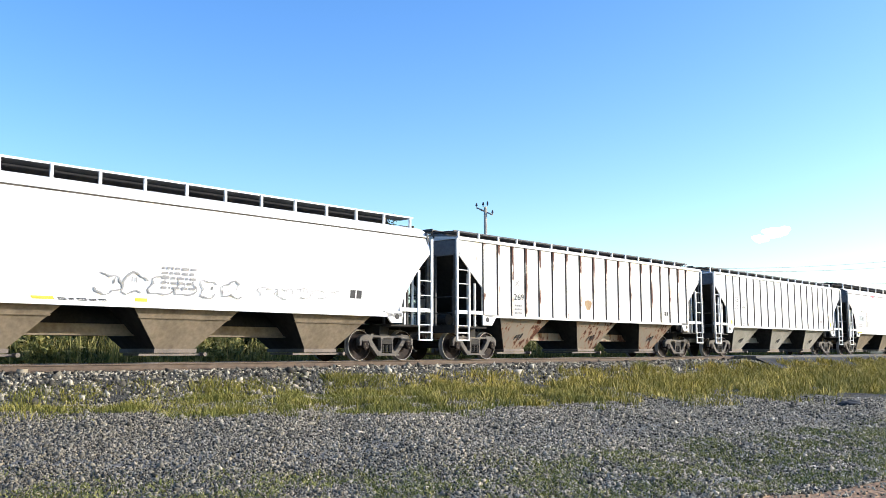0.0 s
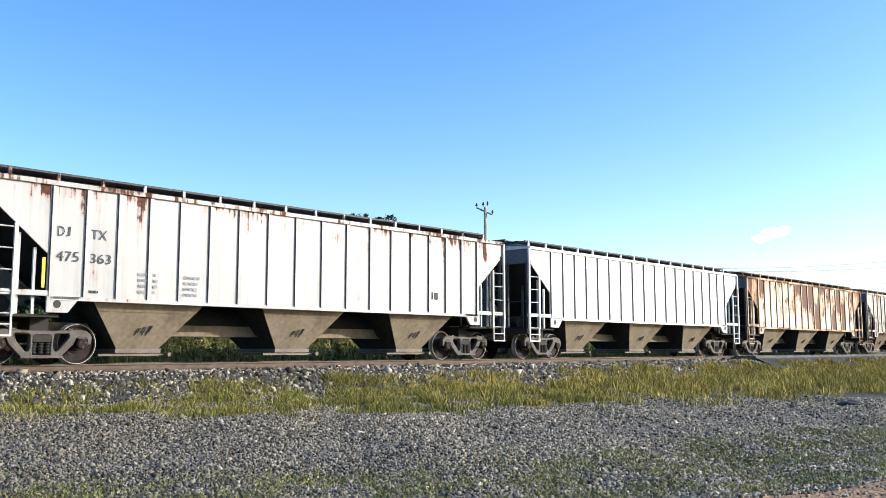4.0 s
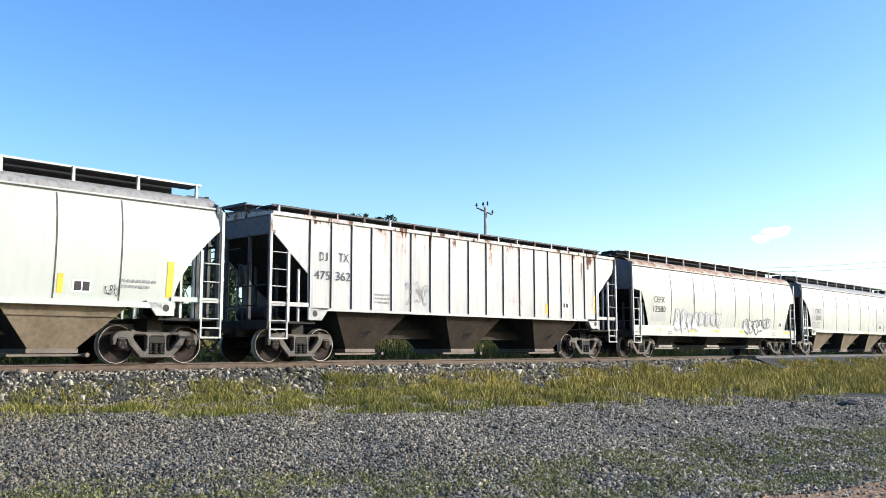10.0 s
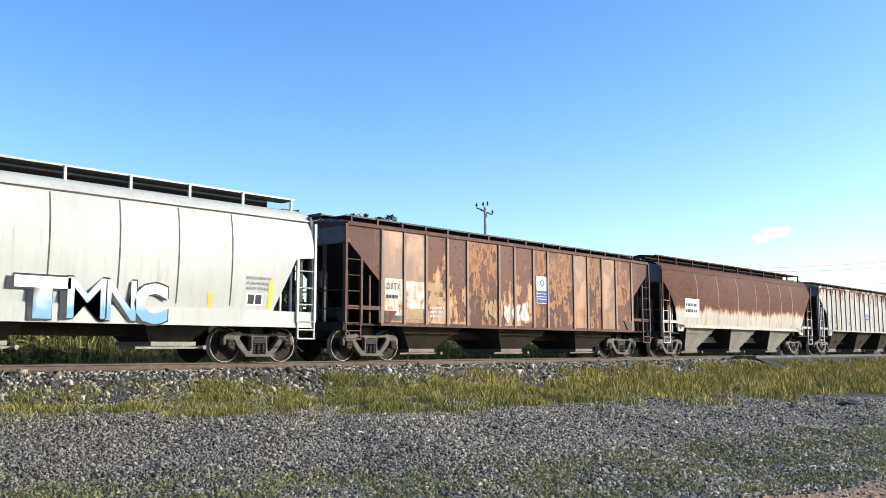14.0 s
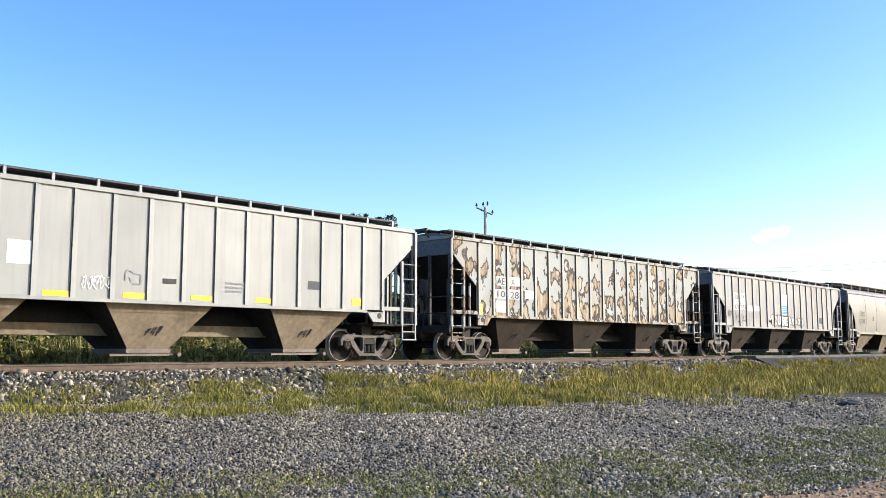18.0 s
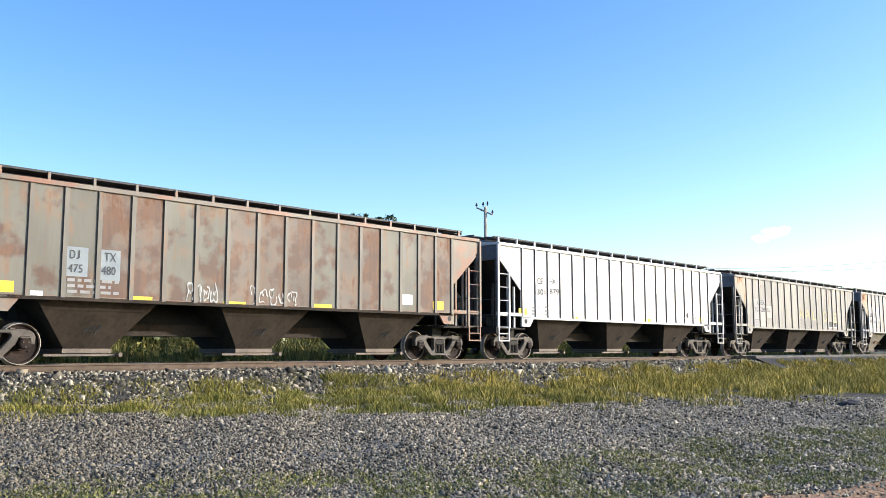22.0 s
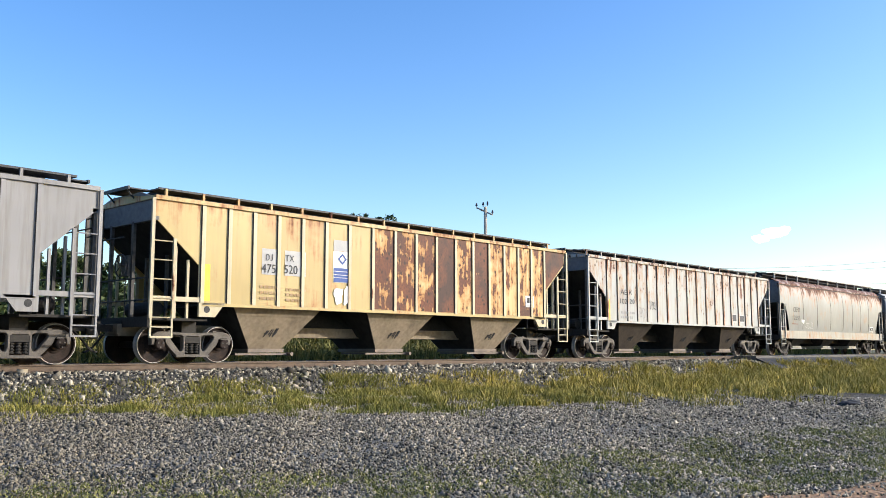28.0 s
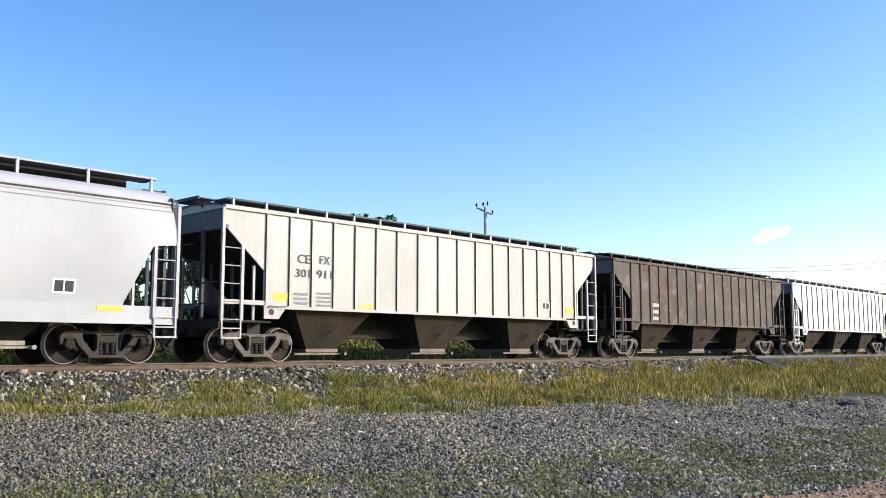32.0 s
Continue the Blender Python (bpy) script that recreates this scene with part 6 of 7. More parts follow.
fine_print(22, -5.72, 1.38, 0.39, 0.52, 4, GREY_INK)
fine_print(22, 5.34, 1.66, 0.39, 0.36, 2, GREY_INK)
patch(23, -6.15, 1.47, 0.58, 1.4, PATCH_GREY2)
patch(23, -5.48, 1.5, 0.67, 1.36, PATCH_GREY2)
patch(23, -4.69, 1.95, 0.69, 0.6, PATCH_GREY2)
letter(23, "A", -5.83, 2.58, 0.19, 0.24, PATCH_DARK)
letter(23, "EX", -5.39, 2.6, 0.5, 0.24, PATCH_DARK)
letter(23, "10", -6.02, 2.23, 0.33, 0.22, PATCH_DARK)
letter(23, "28", -5.37, 2.24, 0.49, 0.23, PATCH_DARK)
letter(23, "86", -4.7, 2.24, 0.34, 0.24, PATCH_DARK)
letter(23, "A", -0.42, 2.05, 0.64, 0.54, PALE_YELLOW)
letter(23, "A", 0.55, 2.01, 0.64, 0.57, PALE_YELLOW)
letter(23, "L", 1.57, 1.98, 0.56, 0.56, PALE_YELLOW)
letter(23, "O", 3.12, 1.91, 0.64, 0.66, PALE_YELLOW)
letter(23, "E", 4.65, 1.9, 0.67, 0.58, PALE_YELLOW)
patch(23, 4.08, 1.57, 0.6, 0.42, PALE_WHITE)
patch(23, 4.11, 1.63, 0.54, 0.33, PATCH_DARK)
patch(23, 4.8, 1.59, 0.57, 0.42, PALE_WHITE)
patch(23, 4.83, 1.65, 0.51, 0.33, PATCH_DARK)
fine_print(23, -6.15, 1.5, 0.55, 0.39, 3, GREY_INK)
fine_print(23, -0.41, 1.47, 4.47, 0.58, 3, GREY_INK)
patch(24, -6.9, 1.47, 0.62, 1.62, PALE_WHITE)
patch(24, -6.12, 1.47, 0.52, 1.62, PALE_WHITE)
patch(24, -5.35, 1.96, 0.58, 1.11, PALE_WHITE)
letter(24, "DJ", -6.74, 2.41, 0.47, 0.25, INK)
letter(24, "TX", -6.03, 2.42, 0.39, 0.26, INK)
letter(24, "47", -6.75, 2.0, 0.35, 0.25, INK)
letter(24, "54", -6.05, 2.0, 0.34, 0.24, INK)
letter(24, "31", -5.26, 2.0, 0.32, 0.22, INK)
patch(24, -0.49, 1.48, 0.95, 2.51, PALE_WHITE)
emblem(24, -0.36, 2.45, 0.66, 0.91, WHITE, BLUE_INK)
CORNER_STAIN = flaking("rust_stained_corner", (0.36, 0.33, 0.27), 0.10, 12, top=0.10)
for k in (23, 24):
    drape(k, [(-8.24, 3.46), (-7.06, 2.43), (-7.06, 3.9), (-8.24, 3.9)], [(0, 1, 2, 3)], 0.004, "panel", CORNER_STAIN, "corner sheet stained orange by rust")
fine_print(24, -0.28, 1.67, 0.39, 0.31, 4, GREY_INK)
patch(24, 5.64, 1.75, 0.4, 0.24, PATCH_DARK)
fine_print(24, 3.03, 1.48, 0.39, 0.47, 3, GREY_INK)
fine_print(25, -6.33, 1.62, 1.38, 0.88, 4, GREY_INK)
patch(25, -7.97, 3.2, 0.84, 0.39, YELLOW)
letter(25, "A", -6.07, 2.27, 0.42, 0.25, PATCH_GREY)
patch(26, -1.44, 1.49, 0.12, 0.51, YELLOW)
patch(26, 1.3, 1.51, 0.11, 0.51, YELLOW)
patch(26, 3.87, 1.54, 0.12, 0.47, YELLOW)
patch(26, 4.87, 1.77, 0.42, 0.32, PATCH_DARK)
patch(26, 4.09, 1.77, 0.4, 0.31, PATCH_GREY)
fine_print(26, 4.1, 2.1, 0.38, 0.15, 2, GREY_INK)
patch(27, -5.24, 2.27, 0.6, 0.68, PATCH_GREY)
patch(27, -4.51, 2.28, 0.7, 0.67, PATCH_GREY)
letter(27, "475", -5.25, 2.32, 0.44, 0.24, INK)
letter(27, "520", -4.53, 2.34, 0.44, 0.24, INK)
letter(27, "DJ", -5.12, 2.64, 0.27, 0.18, PATCH_DARK)
letter(27, "TX", -4.50, 2.66, 0.29, 0.18, PATCH_DARK)
patch(27, -2.83, 3.08, 0.63, 0.31, PATCH_GREY)
emblem(27, -2.84, 2.19, 0.65, 0.88, WHITE, BLUE_INK)
graffiti(27, -2.82, 1.5, 0.66, 0.67, 2, WHITE, WHITE, 71)
patch(27, -6.93, 1.51, 0.16, 0.91, YELLOW)
fine_print(27, -5.29, 1.58, 0.58, 0.45, 3, TAN_PAINT)
fine_print(27, -4.46, 1.57, 0.65, 0.42, 3, TAN_PAINT)
patch(27, 5.91, 1.8, 0.49, 0.4, PALE_WHITE)
test_plate(27, 5.98, 1.93, 0.36, 0.22)
letter(28, "AE", -6.03, 2.52, 0.48, 0.22, PATCH_DARK)
letter(28, "X", -5.41, 2.54, 0.23, 0.21, PATCH_DARK)
letter(28, "102", -6.06, 2.16, 0.51, 0.21, PATCH_DARK)
letter(28, "20", -5.36, 2.18, 0.38, 0.2, PATCH_DARK)
patch(28, 4, 1.62, 0.5, 0.4, PALE_WHITE)
patch(28, 4.03, 1.68, 0.44, 0.31, PATCH_DARK)
patch(28, 4.79, 1.62, 0.55, 0.37, PALE_WHITE)
patch(28, 4.82, 1.68, 0.49, 0.28, PATCH_DARK)
patch(28, -6.99, 1.48, 0.17, 0.82, YELLOW)
graffiti(28, -3.74, 1.92, 0.5, 0.48, 2, None, INK, 72)
fine_print(28, -6.04, 1.53, 1.05, 0.37, 2, GREY_INK)
graffiti(28, -4.7, 1.57, 0.84, 0.55, 3, None, GREY_INK, 73)
letter(29, "CEFX", -6.7, 2.37, 0.96, 0.25, INK)
letter(29, "12555", -6.75, 1.91, 1.05, 0.26, INK)
fine_print(29, -6.78, 1.66, 0.87, 0.09, 1, BROWN_INK)
graffiti(29, -5.51, 1.75, 0.41, 0.24, 2, WHITE, WHITE, 74)
graffiti(29, -4.99, 1.46, 1.19, 0.4, 3, None, PALE_WHITE, 75)
test_plate(29, 5.99, 1.46, 0.58, 0.27)
fine_print(29, 6.08, 1.98, 0.61, 0.2, 2, GREY_INK)
letter(30, "CEFX", -6.72, 2.36, 0.7, 0.24, INK)
letter(30, "12628", -6.79, 1.95, 0.85, 0.24, INK)
fine_print(30, -6.82, 1.56, 0.78, 0.22, 2, GREY_INK)
patch(30, -7.15, 1.14, 0.89, 0.12, YELLOW)
patch(30, 0.68, 1.44, 0.7, 0.24, YELLOW)
patch(30, 0.84, 1.51, 0.41, 0.11, PATCH_DARK)
patch(30, -3.52, 1.16, 0.45, 0.08, YELLOW)
patch(30, -0.33, 1.18, 0.46, 0.09, YELLOW)
patch(30, 1.74, 1.17, 0.4, 0.09, YELLOW)
patch(30, 6.41, 1.2, 0.61, 0.11, YELLOW)
fine_print(30, -1.43, 1.48, 1.1, 0.17, 2, PATCH_DARK)
test_plate(30, 5.43, 1.57, 0.46, 0.26)
fine_print(30, -5.44, 2.22, 0.44, 0.25, 1, GREY_INK)
fine_print(30, -4.69, 1.68, 0.4, 0.1, 1, GREY_INK)
letter(31, "CE", -6.0, 2.65, 0.42, 0.25, PATCH_DARK)
letter(31, "FX", -5.24, 2.67, 0.36, 0.24, PATCH_DARK)
letter(31, "301", -6.05, 2.27, 0.5, 0.23, PATCH_DARK)
letter(31, "911", -5.32, 2.28, 0.53, 0.23, PATCH_DARK)
patch(31, -6.78, 1.61, 0.48, 0.21, YELLOW)
fine_print(31, -6.11, 1.51, 0.53, 0.37, 3, GREY_INK)
fine_print(31, -5.34, 1.48, 0.56, 0.44, 4, GREY_INK)
test_plate(31, 4.97, 1.77, 0.41, 0.22)
patch(31, 6.4, 1.65, 0.51, 0.21, YELLOW)
patch(31, -3.79, 1.51, 0.59, 0.1, YELLOW)
fine_print(32, -5.34, 1.5, 0.61, 0.84, 3, PALE_WHITE)

# ---- plants, stones, pole, wires, cloud ----
def make_gravel():
    n = 215000
    d = RNG.uniform(0, 1, n) ** 1.25
    depth = 6.5 + 17.5 * d
    side = RNG.uniform(-0.56, 0.56, n) * depth
    psi = 0.7489
    x = depth * math.cos(psi) + side * math.sin(psi)
    y = -20.668 + depth * math.sin(psi) - side * math.cos(psi)
    keep = (y < -3.4) & (RNG.uniform(0, 1, n) < np.interp(y, [-9, -6, -4, -3.4], [1, 0.8, 0.6, 0.9]))
    keep &= (y + 17.15 + 0.186 * (x - 8.67) > 0.05) | (RNG.uniform(0, 1, n) < 0.06)
    rut = np.abs(y + 11.67 + 0.19 * (x - 7.33) + 0.25 * np.sin(x * 1.1) + 0.2 * np.sin(x * 2.7 + y))
    keep &= RNG.uniform(0, 1, n) < np.interp(rut, [0.2, 1.1], [0.35, 1.0])
    x, y, depth = x[keep], y[keep], depth[keep]
    size = 0.0126 + 0.00044 * depth
    v, f = stones(np.stack([x, y, ground_z(x, y) + 0.007], 1), size, 0.34)
    tagged(new("gravel", numpy_mesh("gravel", v, f, STONE)), "loose grey crushed stone spread over the ground", "gravel", kind="stuff")
    m = 52000
    x = RNG.uniform(0, 1, m) ** 1.3 * 75 + 3
    y = RNG.uniform(-3.75, -0.86, m)
    far = RNG.uniform(0, 1, m) < 0.2
    y[far] = RNG.uniform(-0.6, 0.6, far.sum())
    z = np.interp(y, [-3.7, -2.15, -1.5, 1.5], [-0.95, -0.24, -0.2, -0.2])
    ok = (x < 42.3) | (x > 62)
    v, f = stones(np.stack([x, y, z], 1)[ok], (0.030 + 0.0002 * x[ok]))
    tagged(new("ballast_stone", numpy_mesh("ballast_stone", v, f, BALLAST_STONE)), "angular grey ballast stones beside the rail", "ballast", kind="stuff")


def clumpy(n, x0, x1, y0, y1, scale, cut):
    x, y = RNG.uniform(x0, x1, n), RNG.uniform(y0, y1, n)
    g = np.sin(x * 1.3 * scale + 2 * np.sin(y * 0.9 * scale)) + np.sin(y * 2.1 * scale + 1.7 * np.sin(x * 0.7 * scale)) + 0.8 * np.sin(x * 3.7 * scale - y * 2.9 * scale)
    k = g + RNG.normal(0, 0.7, n) > cut
    return x[k], y[k]


def edge_low(x):
    return np.interp(x, [3, 6.5, 8.4, 10.5, 12.5, 14.5, 19, 25.5, 45, 80], [-4.4, -5.0, -6.3, -8.0, -8.6, -9.1, -10.4, -11.3, -15, -20])


def leaf_quads(p, small, large):
    """One pointed leaf at each point, turned any way."""
    n = len(p)
    a, b = RNG.normal(size=(n, 3)), RNG.normal(size=(n, 3))
    a /= np.linalg.norm(a, axis=1, keepdims=True)
    b -= (a * b).sum(1, keepdims=True) * a
    b /= np.linalg.norm(b, axis=1, keepdims=True)
    s = RNG.uniform(small, large, n)[:, None]
    v = np.stack([p - a * s * 1.5, p + b * s * 0.6, p + a * s * 1.5, p - b * s * 0.6], 1).reshape(-1, 3)
    return v, (np.array([(0, 1, 2, 3)]) + 4 * np.arange(n)[:, None])


def make_grass():
    vs, fs, base = [], [], 0
    def put(x, y, h, w, lean=0.35):
        nonlocal base
        v, f = blades(np.stack([x, y, np.where(y > -3.7, np.interp(y, [-3.7, -2.15], [-0.9, -0.25]), ground_z(x, y))], 1), h, w, lean)
        vs.append(v)
        fs.append(f + base)
        base += len(v)
    # verge between ballast and road: patchy near, thick farther along
    x, y = clumpy(380000, 3, 75, -20, -2.5, 1.0, -0.5)
    x2, y2 = clumpy(110000, 3, 19, -9, -2.4, 1.3, -0.1)
    near = x < 17
    k = ~near | (np.sin(x * 1.9 + 1.5 * np.sin(y * 1.4)) + np.sin(y * 2.7 - x * 0.8) + RNG.normal(0, 0.6, len(x)) > -0.45)
    x, y = x[k], y[k]
    x, y = np.concatenate([x, x2]), np.concatenate([y, y2])
    top = np.interp(x, [3, 7, 10, 15, 25, 40], [-2.7, -2.65, -2.6, -2.5, -2.4, -2.1])
    fray = 0.6 * np.sin(x * 1.9) + 0.45 * np.sin(x * 4.3 + 1) + 0.3 * np.sin(x * 9.1 + y) + RNG.normal(0, 0.55, len(x))
    k = (y < top + RNG.normal(0, 0.22, len(x))) & (y > edge_low(x) + fray)
    k &= RNG.uniform(0, 1, len(x)) < np.interp(x, [3, 12, 20, 35], [0.8, 0.75, 1, 1])
    x, y = x[k], y[k]
    tuft = 0.55 + 0.6 * (np.sin(x * 2.3 + y) * np.sin(y * 3.1 - x) > 0.15)
    put(x, y, tuft * np.interp(x, [3, 12, 20, 30, 60], [0.10, 0.13, 0.20, 0.28, 0.34]), np.interp(x, [3, 30, 70], [0.014, 0.026, 0.05]), 1.1)
    v, f = np.concatenate(vs), np.concatenate(fs)
    tagged(new("grass", numpy_mesh("grass", v, f, GRASS)), "patchy yellow-green grass growing along the track", "grass", kind="stuff")
    # flat rosettes and short shoots in the foreground gravel
    x, y = clumpy(330000, 1, 26, -19, -10, 2.6, -0.3)
    edge = np.interp(x, [1, 3, 4.8, 7, 9.5, 12.5, 26], [-11.6, -11.8, -12.3, -13.6, -14.1, -14.6, -16.4])
    k = (y < edge + RNG.normal(0, 0.35, len(x)) + 0.3 * np.sin(x * 2.2)) & (y + 17.15 + 0.186 * (x - 8.67) > 0.1)
    x, y = x[k], y[k]
    v, f = blades(np.stack([x, y, ground_z(x, y) + 0.008], 1), RNG.uniform(0.016, 0.05, len(x)), 0.013, 2.2)
    tagged(new("low_weeds", numpy_mesh("low_weeds", v, f, LOW_WEED)), "short green weeds creeping between the gravel stones", "weeds", kind="stuff")
    # leafy hedge of weeds behind the track
    x, y = clumpy(150000, -6, 95, 9.2, 11.6, 1.1, -1.6)
    h = np.interp(y, [9.2, 10.0, 11.6], [0.9, 1.5, 2.0]) * (0.8 + 0.28 * np.sin(x * 0.9 + y * 0.3) + 0.15 * np.sin(x * 3.1))
    p = np.stack([x, y, ground_z(x, y) + h * RNG.uniform(0, 1, len(x)) ** 0.6], 1)
    v, f = leaf_quads(p, 0.045, 0.11)
    x, y = clumpy(50000, -6, 95, 9.0, 11.6, 1.1, -0.9)
    v2, f2 = blades(np.stack([x, y, ground_z(x, y)], 1), RNG.uniform(0.6, 1.9, len(x)), 0.035, 0.5)
    v, f = np.concatenate([v, v2]), np.concatenate([f, f2 + len(v)])
    tagged(new("weeds", numpy_mesh("weeds", v, f, WEED)), "dense olive green weeds behind the railway track", "weeds", kind="stuff")


def leaf_cloud(centers, radii, per):
    pts, nrm = [], []
    for c, r in zip(centers, radii):
        d = RNG.normal(size=(per, 3))
        d /= np.linalg.norm(d, axis=1, keepdims=True)
        pts.append(np.array(c) + d * (r * RNG.uniform(0.35, 1.05, per) ** 0.6)[:, None] * np.array([1, 1, 0.8]))
    p = np.concatenate(pts)
    return leaf_quads(p, 0.06, 0.15)


def make_tree(name, height, spread, seed, per=400, label="dark green bushy tree behind the railway", stem=0.35):
    rnd = random.Random(seed)
    tree = thing(name, label, "tree", "trees behind the track")
    s = Shape()
    s.tube((0, 0, -0.4), (0.1, 0.05, height * stem), 0.05 * height ** 0.8, 8, 0.03 * height ** 0.8)
    centers, radii = [], []
    for k in range(13):
        a = k * 2.4 + rnd.uniform(-0.4, 0.4)
        u = rnd.uniform(0.25, 1.0)
        top = Vector((math.cos(a) * spread * u, math.sin(a) * spread * u, height * rnd.uniform(stem * 0.75, 0.93) * (1.08 - 0.25 * u)))
        s.tube((0.08, 0.04, height * stem * rnd.uniform(0.5, 1)), top, 0.02 * height ** 0.7, 6, 0.008)
        centers.append(top)
        radii.append(spread * rnd.uniform(0.22, 0.42))
    part("trunk", s.mesh("trunk"), BARK, tree)
    v, f = leaf_cloud(centers, radii, per)
    part("crown", numpy_mesh("crown", v, f, LEAF), LEAF, tree)
    return tree


def make_trees():
    protos = [make_tree("tree", 5.6, 2.5, 1, stem=0.2), make_tree("tree", 4.6, 2.6, 2, stem=0.15), make_tree("tree", 6.6, 2.4, 3, stem=0.25)]
    spots = [(9, 22, 0), (12.5, 22.5, 2), (15.5, 21.5, 0), (19, 22.5, 2), (23, 22.5, 0), (26.5, 21.5, 2), (13, 15.6, 1), (19.3, 15.8, 1), (23, 15.4, 1), (-4, 17, 2), (0.5, 19, 0), (4, 16, 1), (7.5, 18, 0), (11, 17, 1), (14, 20, 2), (17.5, 17, 1), (21, 19, 0), (25, 17.5, 1), (29, 20, 0), (33, 17, 1), (37, 19, 1), (42, 22, 0), (48, 23, 1), (55, 24, 1), (62, 25, 1), (70, 26, 0), (80, 26, 1)]
    used = set()
    for k, (x, y, i) in enumerate(spots):
        m = pose(x, y, float(ground_z(x, y)), 0, 0, 47 * k)
        if i in used:
            copy_thing(protos[i], m)
        else:
            used.add(i)
            protos[i].matrix_basis = m
    shrub = make_tree("shrub", 3.4, 1.9, 12, 300, "dense green shrub behind the railway", 0.08)
    shrub.matrix_basis = pose(-8, 13, -0.75)
    for k in range(44):
        x = -6.2 + 2.05 * k + random.uniform(-0.5, 0.5)
        y = 12.5 + random.uniform(-0.8, 1.6)
        copy_thing(shrub, pose(x, y, float(ground_z(x, y)) - random.uniform(0, 0.7), 0, 0, 61 * k))
    for k, (x, y, h) in enumerate(((38.3, 24.0, 11.7), (40.6, 24.5, 12.1), (42.1, 24.0, 11.4))):
        tall = make_tree("tree", h, 1.25, 9 + k, 55, "tall ragged tree rising behind the train", 0.72)
        tall.matrix_basis = pose(x, y, float(ground_z(x, y)))


def make_pole():
    px, py, top = 45.86, 18.02, 10.0
    p = thing("utility_pole", "weathered timber utility pole with a crossarm and insulators", "utility pole")
    p.matrix_basis = pose(px, py, 0)
    part("mast", Shape().tube((0, 0, -1.2), (0, 0, top), 0.16, 10, 0.11).mesh("mast"), POLE_WOOD, p)
    d = Vector((0.645, -0.764, 0))
    part("crossarm", Shape().tube(Vector((0, 0, top - 0.35)) - d * 0.62 + Vector((0, 0, 0.30)), Vector((0, 0, top - 0.45)) + d * 0.5 + Vector((0, 0, -0.12)), 0.06, 6).mesh("crossarm"), POLE_WOOD, p)
    ins = shared("insulator", lambda: Shape().tube((0, 0, 0), (0, 0, 0.12), 0.03, 8).tube((0, 0, 0.12), (0, 0, 0.2), 0.09, 8, 0.05).tube((0, 0, 0.2), (0, 0, 0.32), 0.07, 8, 0.03).mesh("insulator"))
    for a, z in ((-0.6, 0.0), (-0.15, 0.05), (0.15, 0.1), (0.48, -0.5)):
        q = d * a
        part("insulator", ins, CERAMIC, p, "", pose(q.x, q.y, top + z - 0.05))
    for a, z0, z1 in ((-0.6, 0.25, 12.9), (-0.1, 0.1, 12.2), (0.48, -0.3, 10.2)):
        s = Shape()
        a0 = Vector((px, py, top + z0)) + d * a
        a1 = Vector((83.5, 4.2, z1)) + d * a
        a1 = a0 + (a1 - a0) * 1.5
        pts = [a0.lerp(a1, k / 14) - Vector((0, 0, 0.9 * 4 * (k / 14) * (1 - k / 14))) for k in range(15)]
        for u, w in zip(pts, pts[1:]):
            s.tube(u, w, 0.026, 5)
        part("power_line", s.mesh("power_line"), WIRE, p, "thin sagging wire")


def make_cloud():
    c = Shape()
    rnd = random.Random(4)
    me = bmesh.new()
    d = Vector((0.9229, 0.385, 0))
    e = Vector((0.385, -0.9229, 0))
    for k in range(16):
        u = rnd.uniform(-1, 1)
        r = 22 * (1 - 0.55 * abs(u)) * rnd.uniform(0.5, 1)
        p = d * 2500 + e * (u * 48) + Vector((0, 0, 305 + 9 * u + rnd.uniform(-9, 8)))
        bmesh.ops.create_icosphere(me, subdivisions=2, radius=r, matrix=Matrix.Translation(Vector((0, -20, 0)) + p) @ Matrix.Diagonal((1.5, 1.5, 0.6, 1)))
    for v in me.verts:
        v.co += Vector((0, 0, 5)) * noise.noise(v.co * 0.05)
    ob = bpy.data.meshes.new("cloud")
    me.to_mesh(ob)
    ob.materials.append(CLOUD)
    ob.polygons.foreach_set("use_smooth", [True] * len(ob.polygons))
    tagged(new("cloud", ob), "small white fair-weather cloud low in the sky", "cloud", kind="structure")


def make_clod():
    me = bmesh.new()
    bmesh.ops.create_icosphere(me, subdivisions=3, radius=1.0)
    for v in me.verts:
        v.co = v.co * (1 + 0.35 * noise.noise(v.co * 1.9) + 0.18 * noise.noise(v.co * 5.0))
        v.co = Vector((v.co.x * 0.34, v.co.y * 0.24, v.co.z * 0.10 + 0.03))
    data = bpy.data.meshes.new("asphalt_lump")
    me.to_mesh(data)
    data.materials.append(None)
    # unidentified dark lump; the asphalt material only lends it a colour
    ob = part("asphalt_lump", data, ASPHALT, None, "dark lump lying on gravel", pose(22.5, -13.1, float(ground_z(22.5, -13.1))))
    tagged(ob, category="asphalt lump")


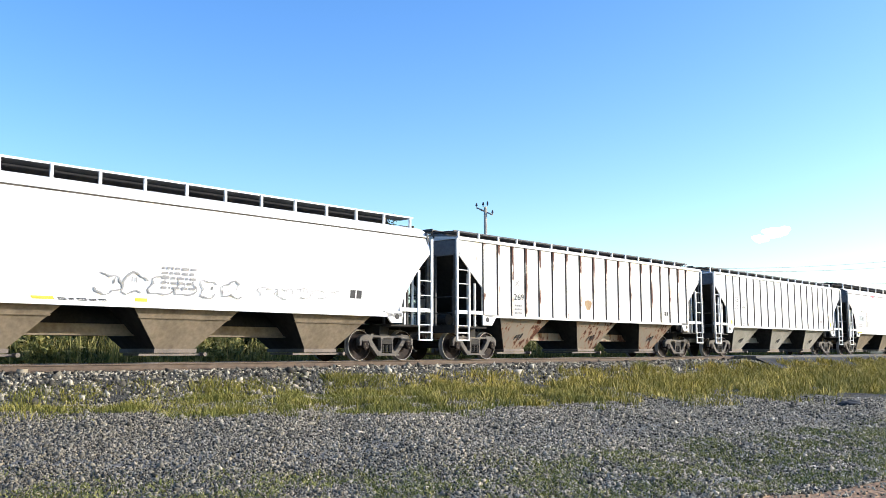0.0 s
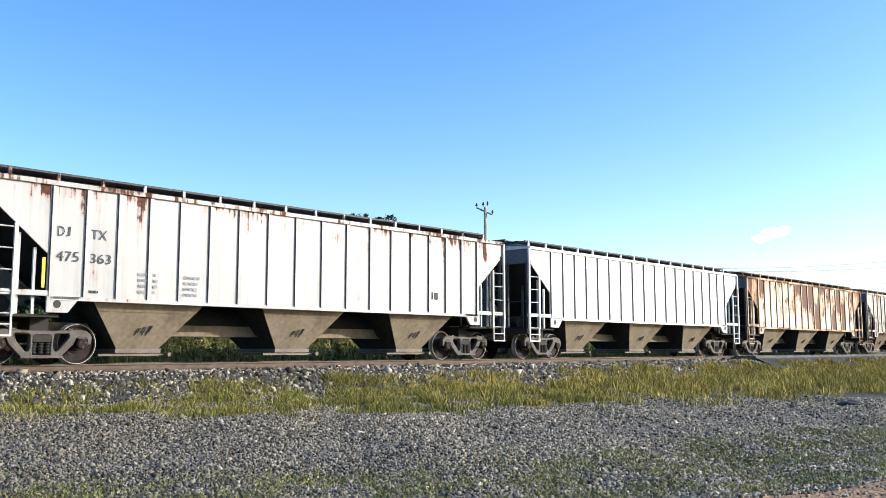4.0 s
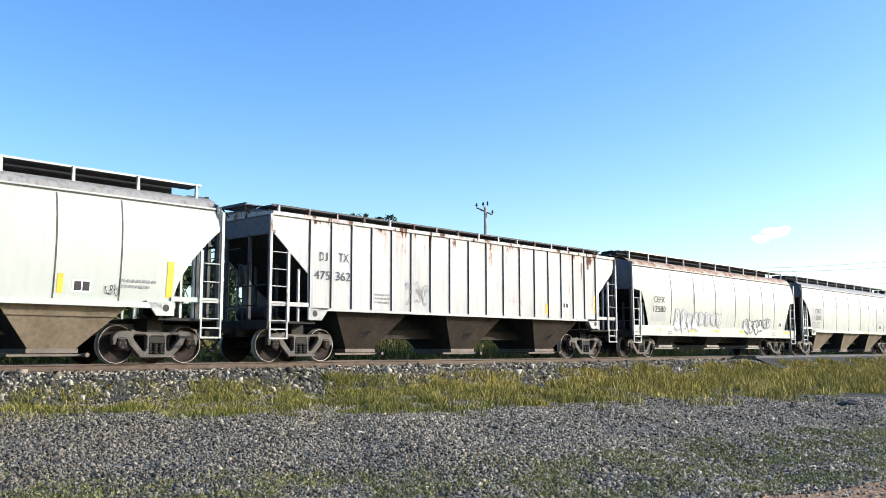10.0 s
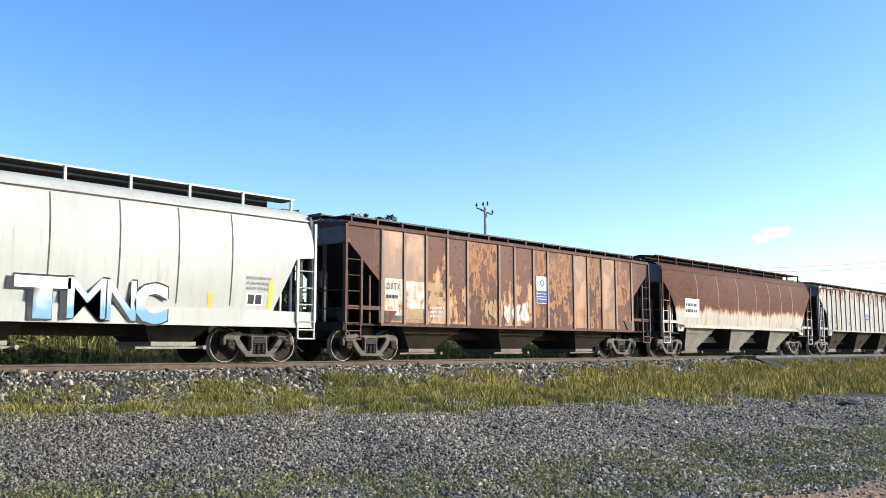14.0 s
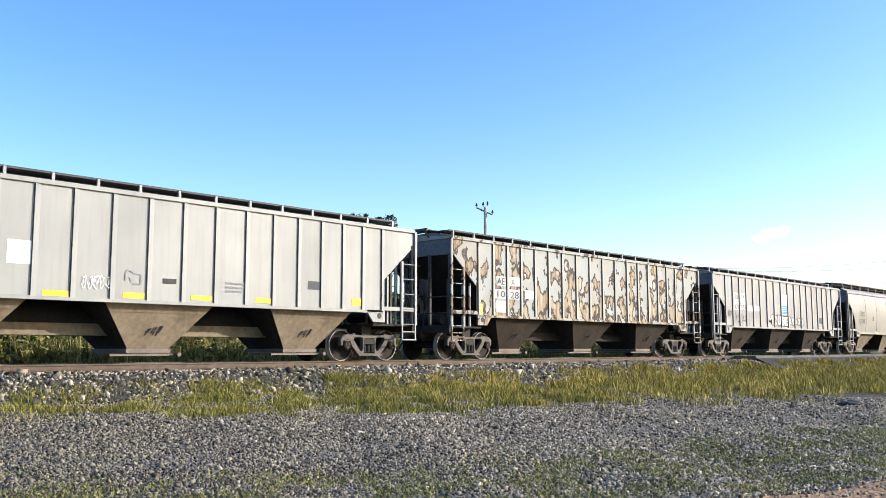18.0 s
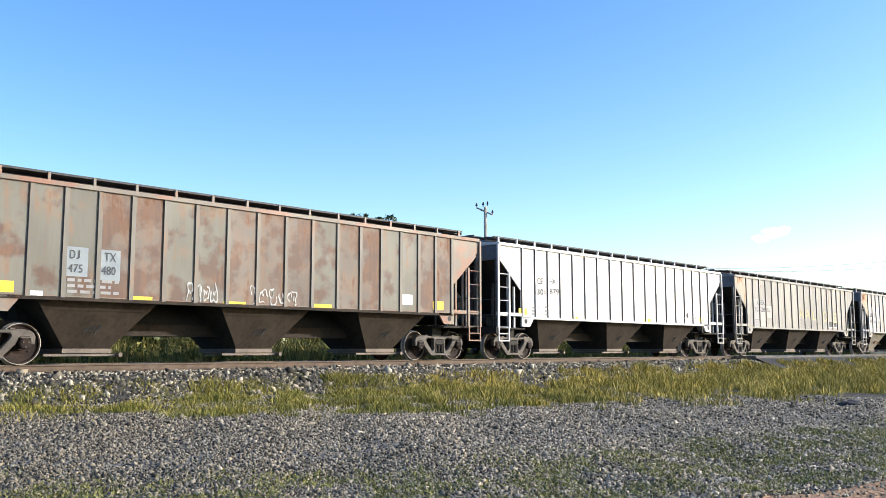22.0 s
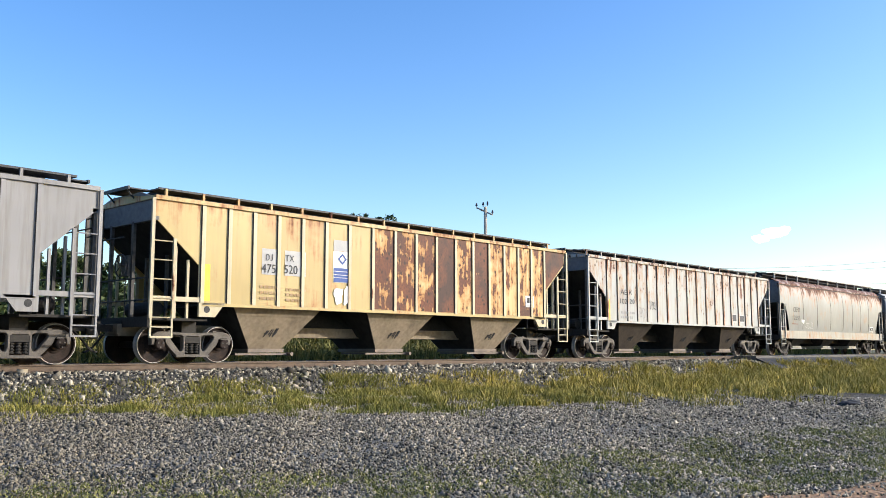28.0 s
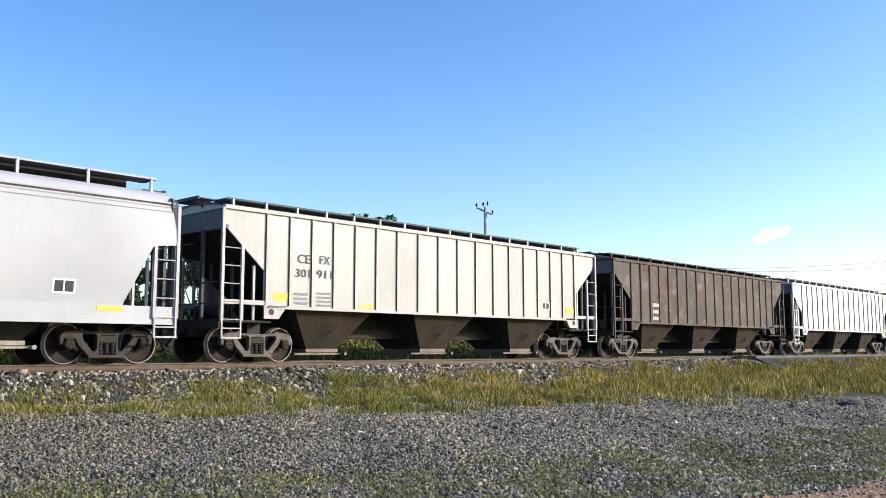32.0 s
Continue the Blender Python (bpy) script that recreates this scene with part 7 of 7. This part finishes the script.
def make_dragonfly():
    fly = thing("dragonfly", "dark dragonfly in flight against the sky", "dragonfly")
    b = Shape()
    b.tube((-0.028, 0, 0), (0.008, 0, 0.001), 0.0016, 6, 0.003).tube((0.008, 0, 0.001), (0.018, 0, 0), 0.0042, 6, 0.0035).tube((0.018, 0, 0), (0.023, 0, -0.001), 0.003, 6, 0.002)
    part("body", b.mesh("body"), INK, fly)
    for x, sg in ((0.012, 1), (0.012, -1), (0.006, 1), (0.006, -1)):
        w = Shape().hexa([(-0.002, 0, 0), (0.002, 0, 0), (0.004, sg * 0.03, 0.008), (-0.006, sg * 0.03, 0.008), (-0.002, 0, 0.0004), (0.002, 0, 0.0004), (0.004, sg * 0.03, 0.0084), (-0.006, sg * 0.03, 0.0084)])
        part("wing", w.mesh("wing"), DARK_STEEL, fly, "", pose(x, 0, 0.003))
    return fly


make_clod()
FLY = make_dragonfly()
make_gravel()
make_grass()
make_trees()
make_pole()
make_cloud()

# ---- movement ----
# metres that the train has gone by each second
GONE = [(0, 0.0), (1, 16.96), (2, 33.79), (3, 50.67), (4, 68.14), (6.5, 110.56), (7, 118.56), (8, 135.52), (9, 152.56), (10, 169.44), (11, 187.25), (11.5, 196.34), (12, 204.41), (13, 220.67), (13.5, 230.53),
        (14, 238.70), (14.5, 247.40), (17, 290.21), (18, 306.74), (18.7, 319.81), (19, 324.69), (19.7, 336.87), (20, 341.72), (21, 358.73), (22, 376.50), (23, 393.19), (24, 410.40), (25, 427.59), (25.5, 436.59), (27.5, 471.35), (28, 479.81),
        (29, 496.91), (30, 513.49), (31, 532.45), (32, 549.83)]


def motions():
    for car, centre in zip(CARS, CENTERS):
        walk(car, [(t, pose(centre - g, 0, 0)) for t, g in GONE])
    walk(FLY, [(0, pose(-0.096, -15.5, 1.861, 0, 0, -47)), (10.4, pose(1.133, -16.793, 1.679, 0, 0, -47)), (10.9, pose(1.97, -17.663, 1.498, 0, 0, -47)), (11.0, pose(2.115, -17.812, 1.457, 0, 0, -47)), (11.1, pose(2.286, -17.988, 1.414, 0, 0, -47)), (11.2, pose(2.459, -18.167, 1.368, 0, 0, -47)), (11.3, pose(2.665, -18.391, 1.384, 0, 0, -47)), (11.4, pose(2.712, -18.447, 1.414, 0, 0, -47)), (11.6, pose(2.877, -18.668, 1.679, 0, 0, -47)), (11.9, pose(3.135, -19.052, 2.315, 0, 0, -47)), (32, pose(4.571, -20.839, 3.769, 0, 0, -47))])
    ts, gs = zip(*GONE)
    steps = np.arange(0, 32.0001, 1 / 30)
    gone = np.interp(steps, ts, gs)
    for store, dx in ((WHEELS_FRONT, -0.889), (WHEELS_REAR, 0.889)):
        first = store[0]
        walk(first, [(t, pose(dx, 0, 0.452, 0, -math.degrees(g / 0.452), 0)) for t, g in zip(steps, gone)])
        data = first.animation_data
        for other in store[1:]:
            other.rotation_mode = "QUATERNION"
            other.animation_data_create()
            other.animation_data.action = data.action
            other.animation_data.action_slot = data.action_slot


motions()
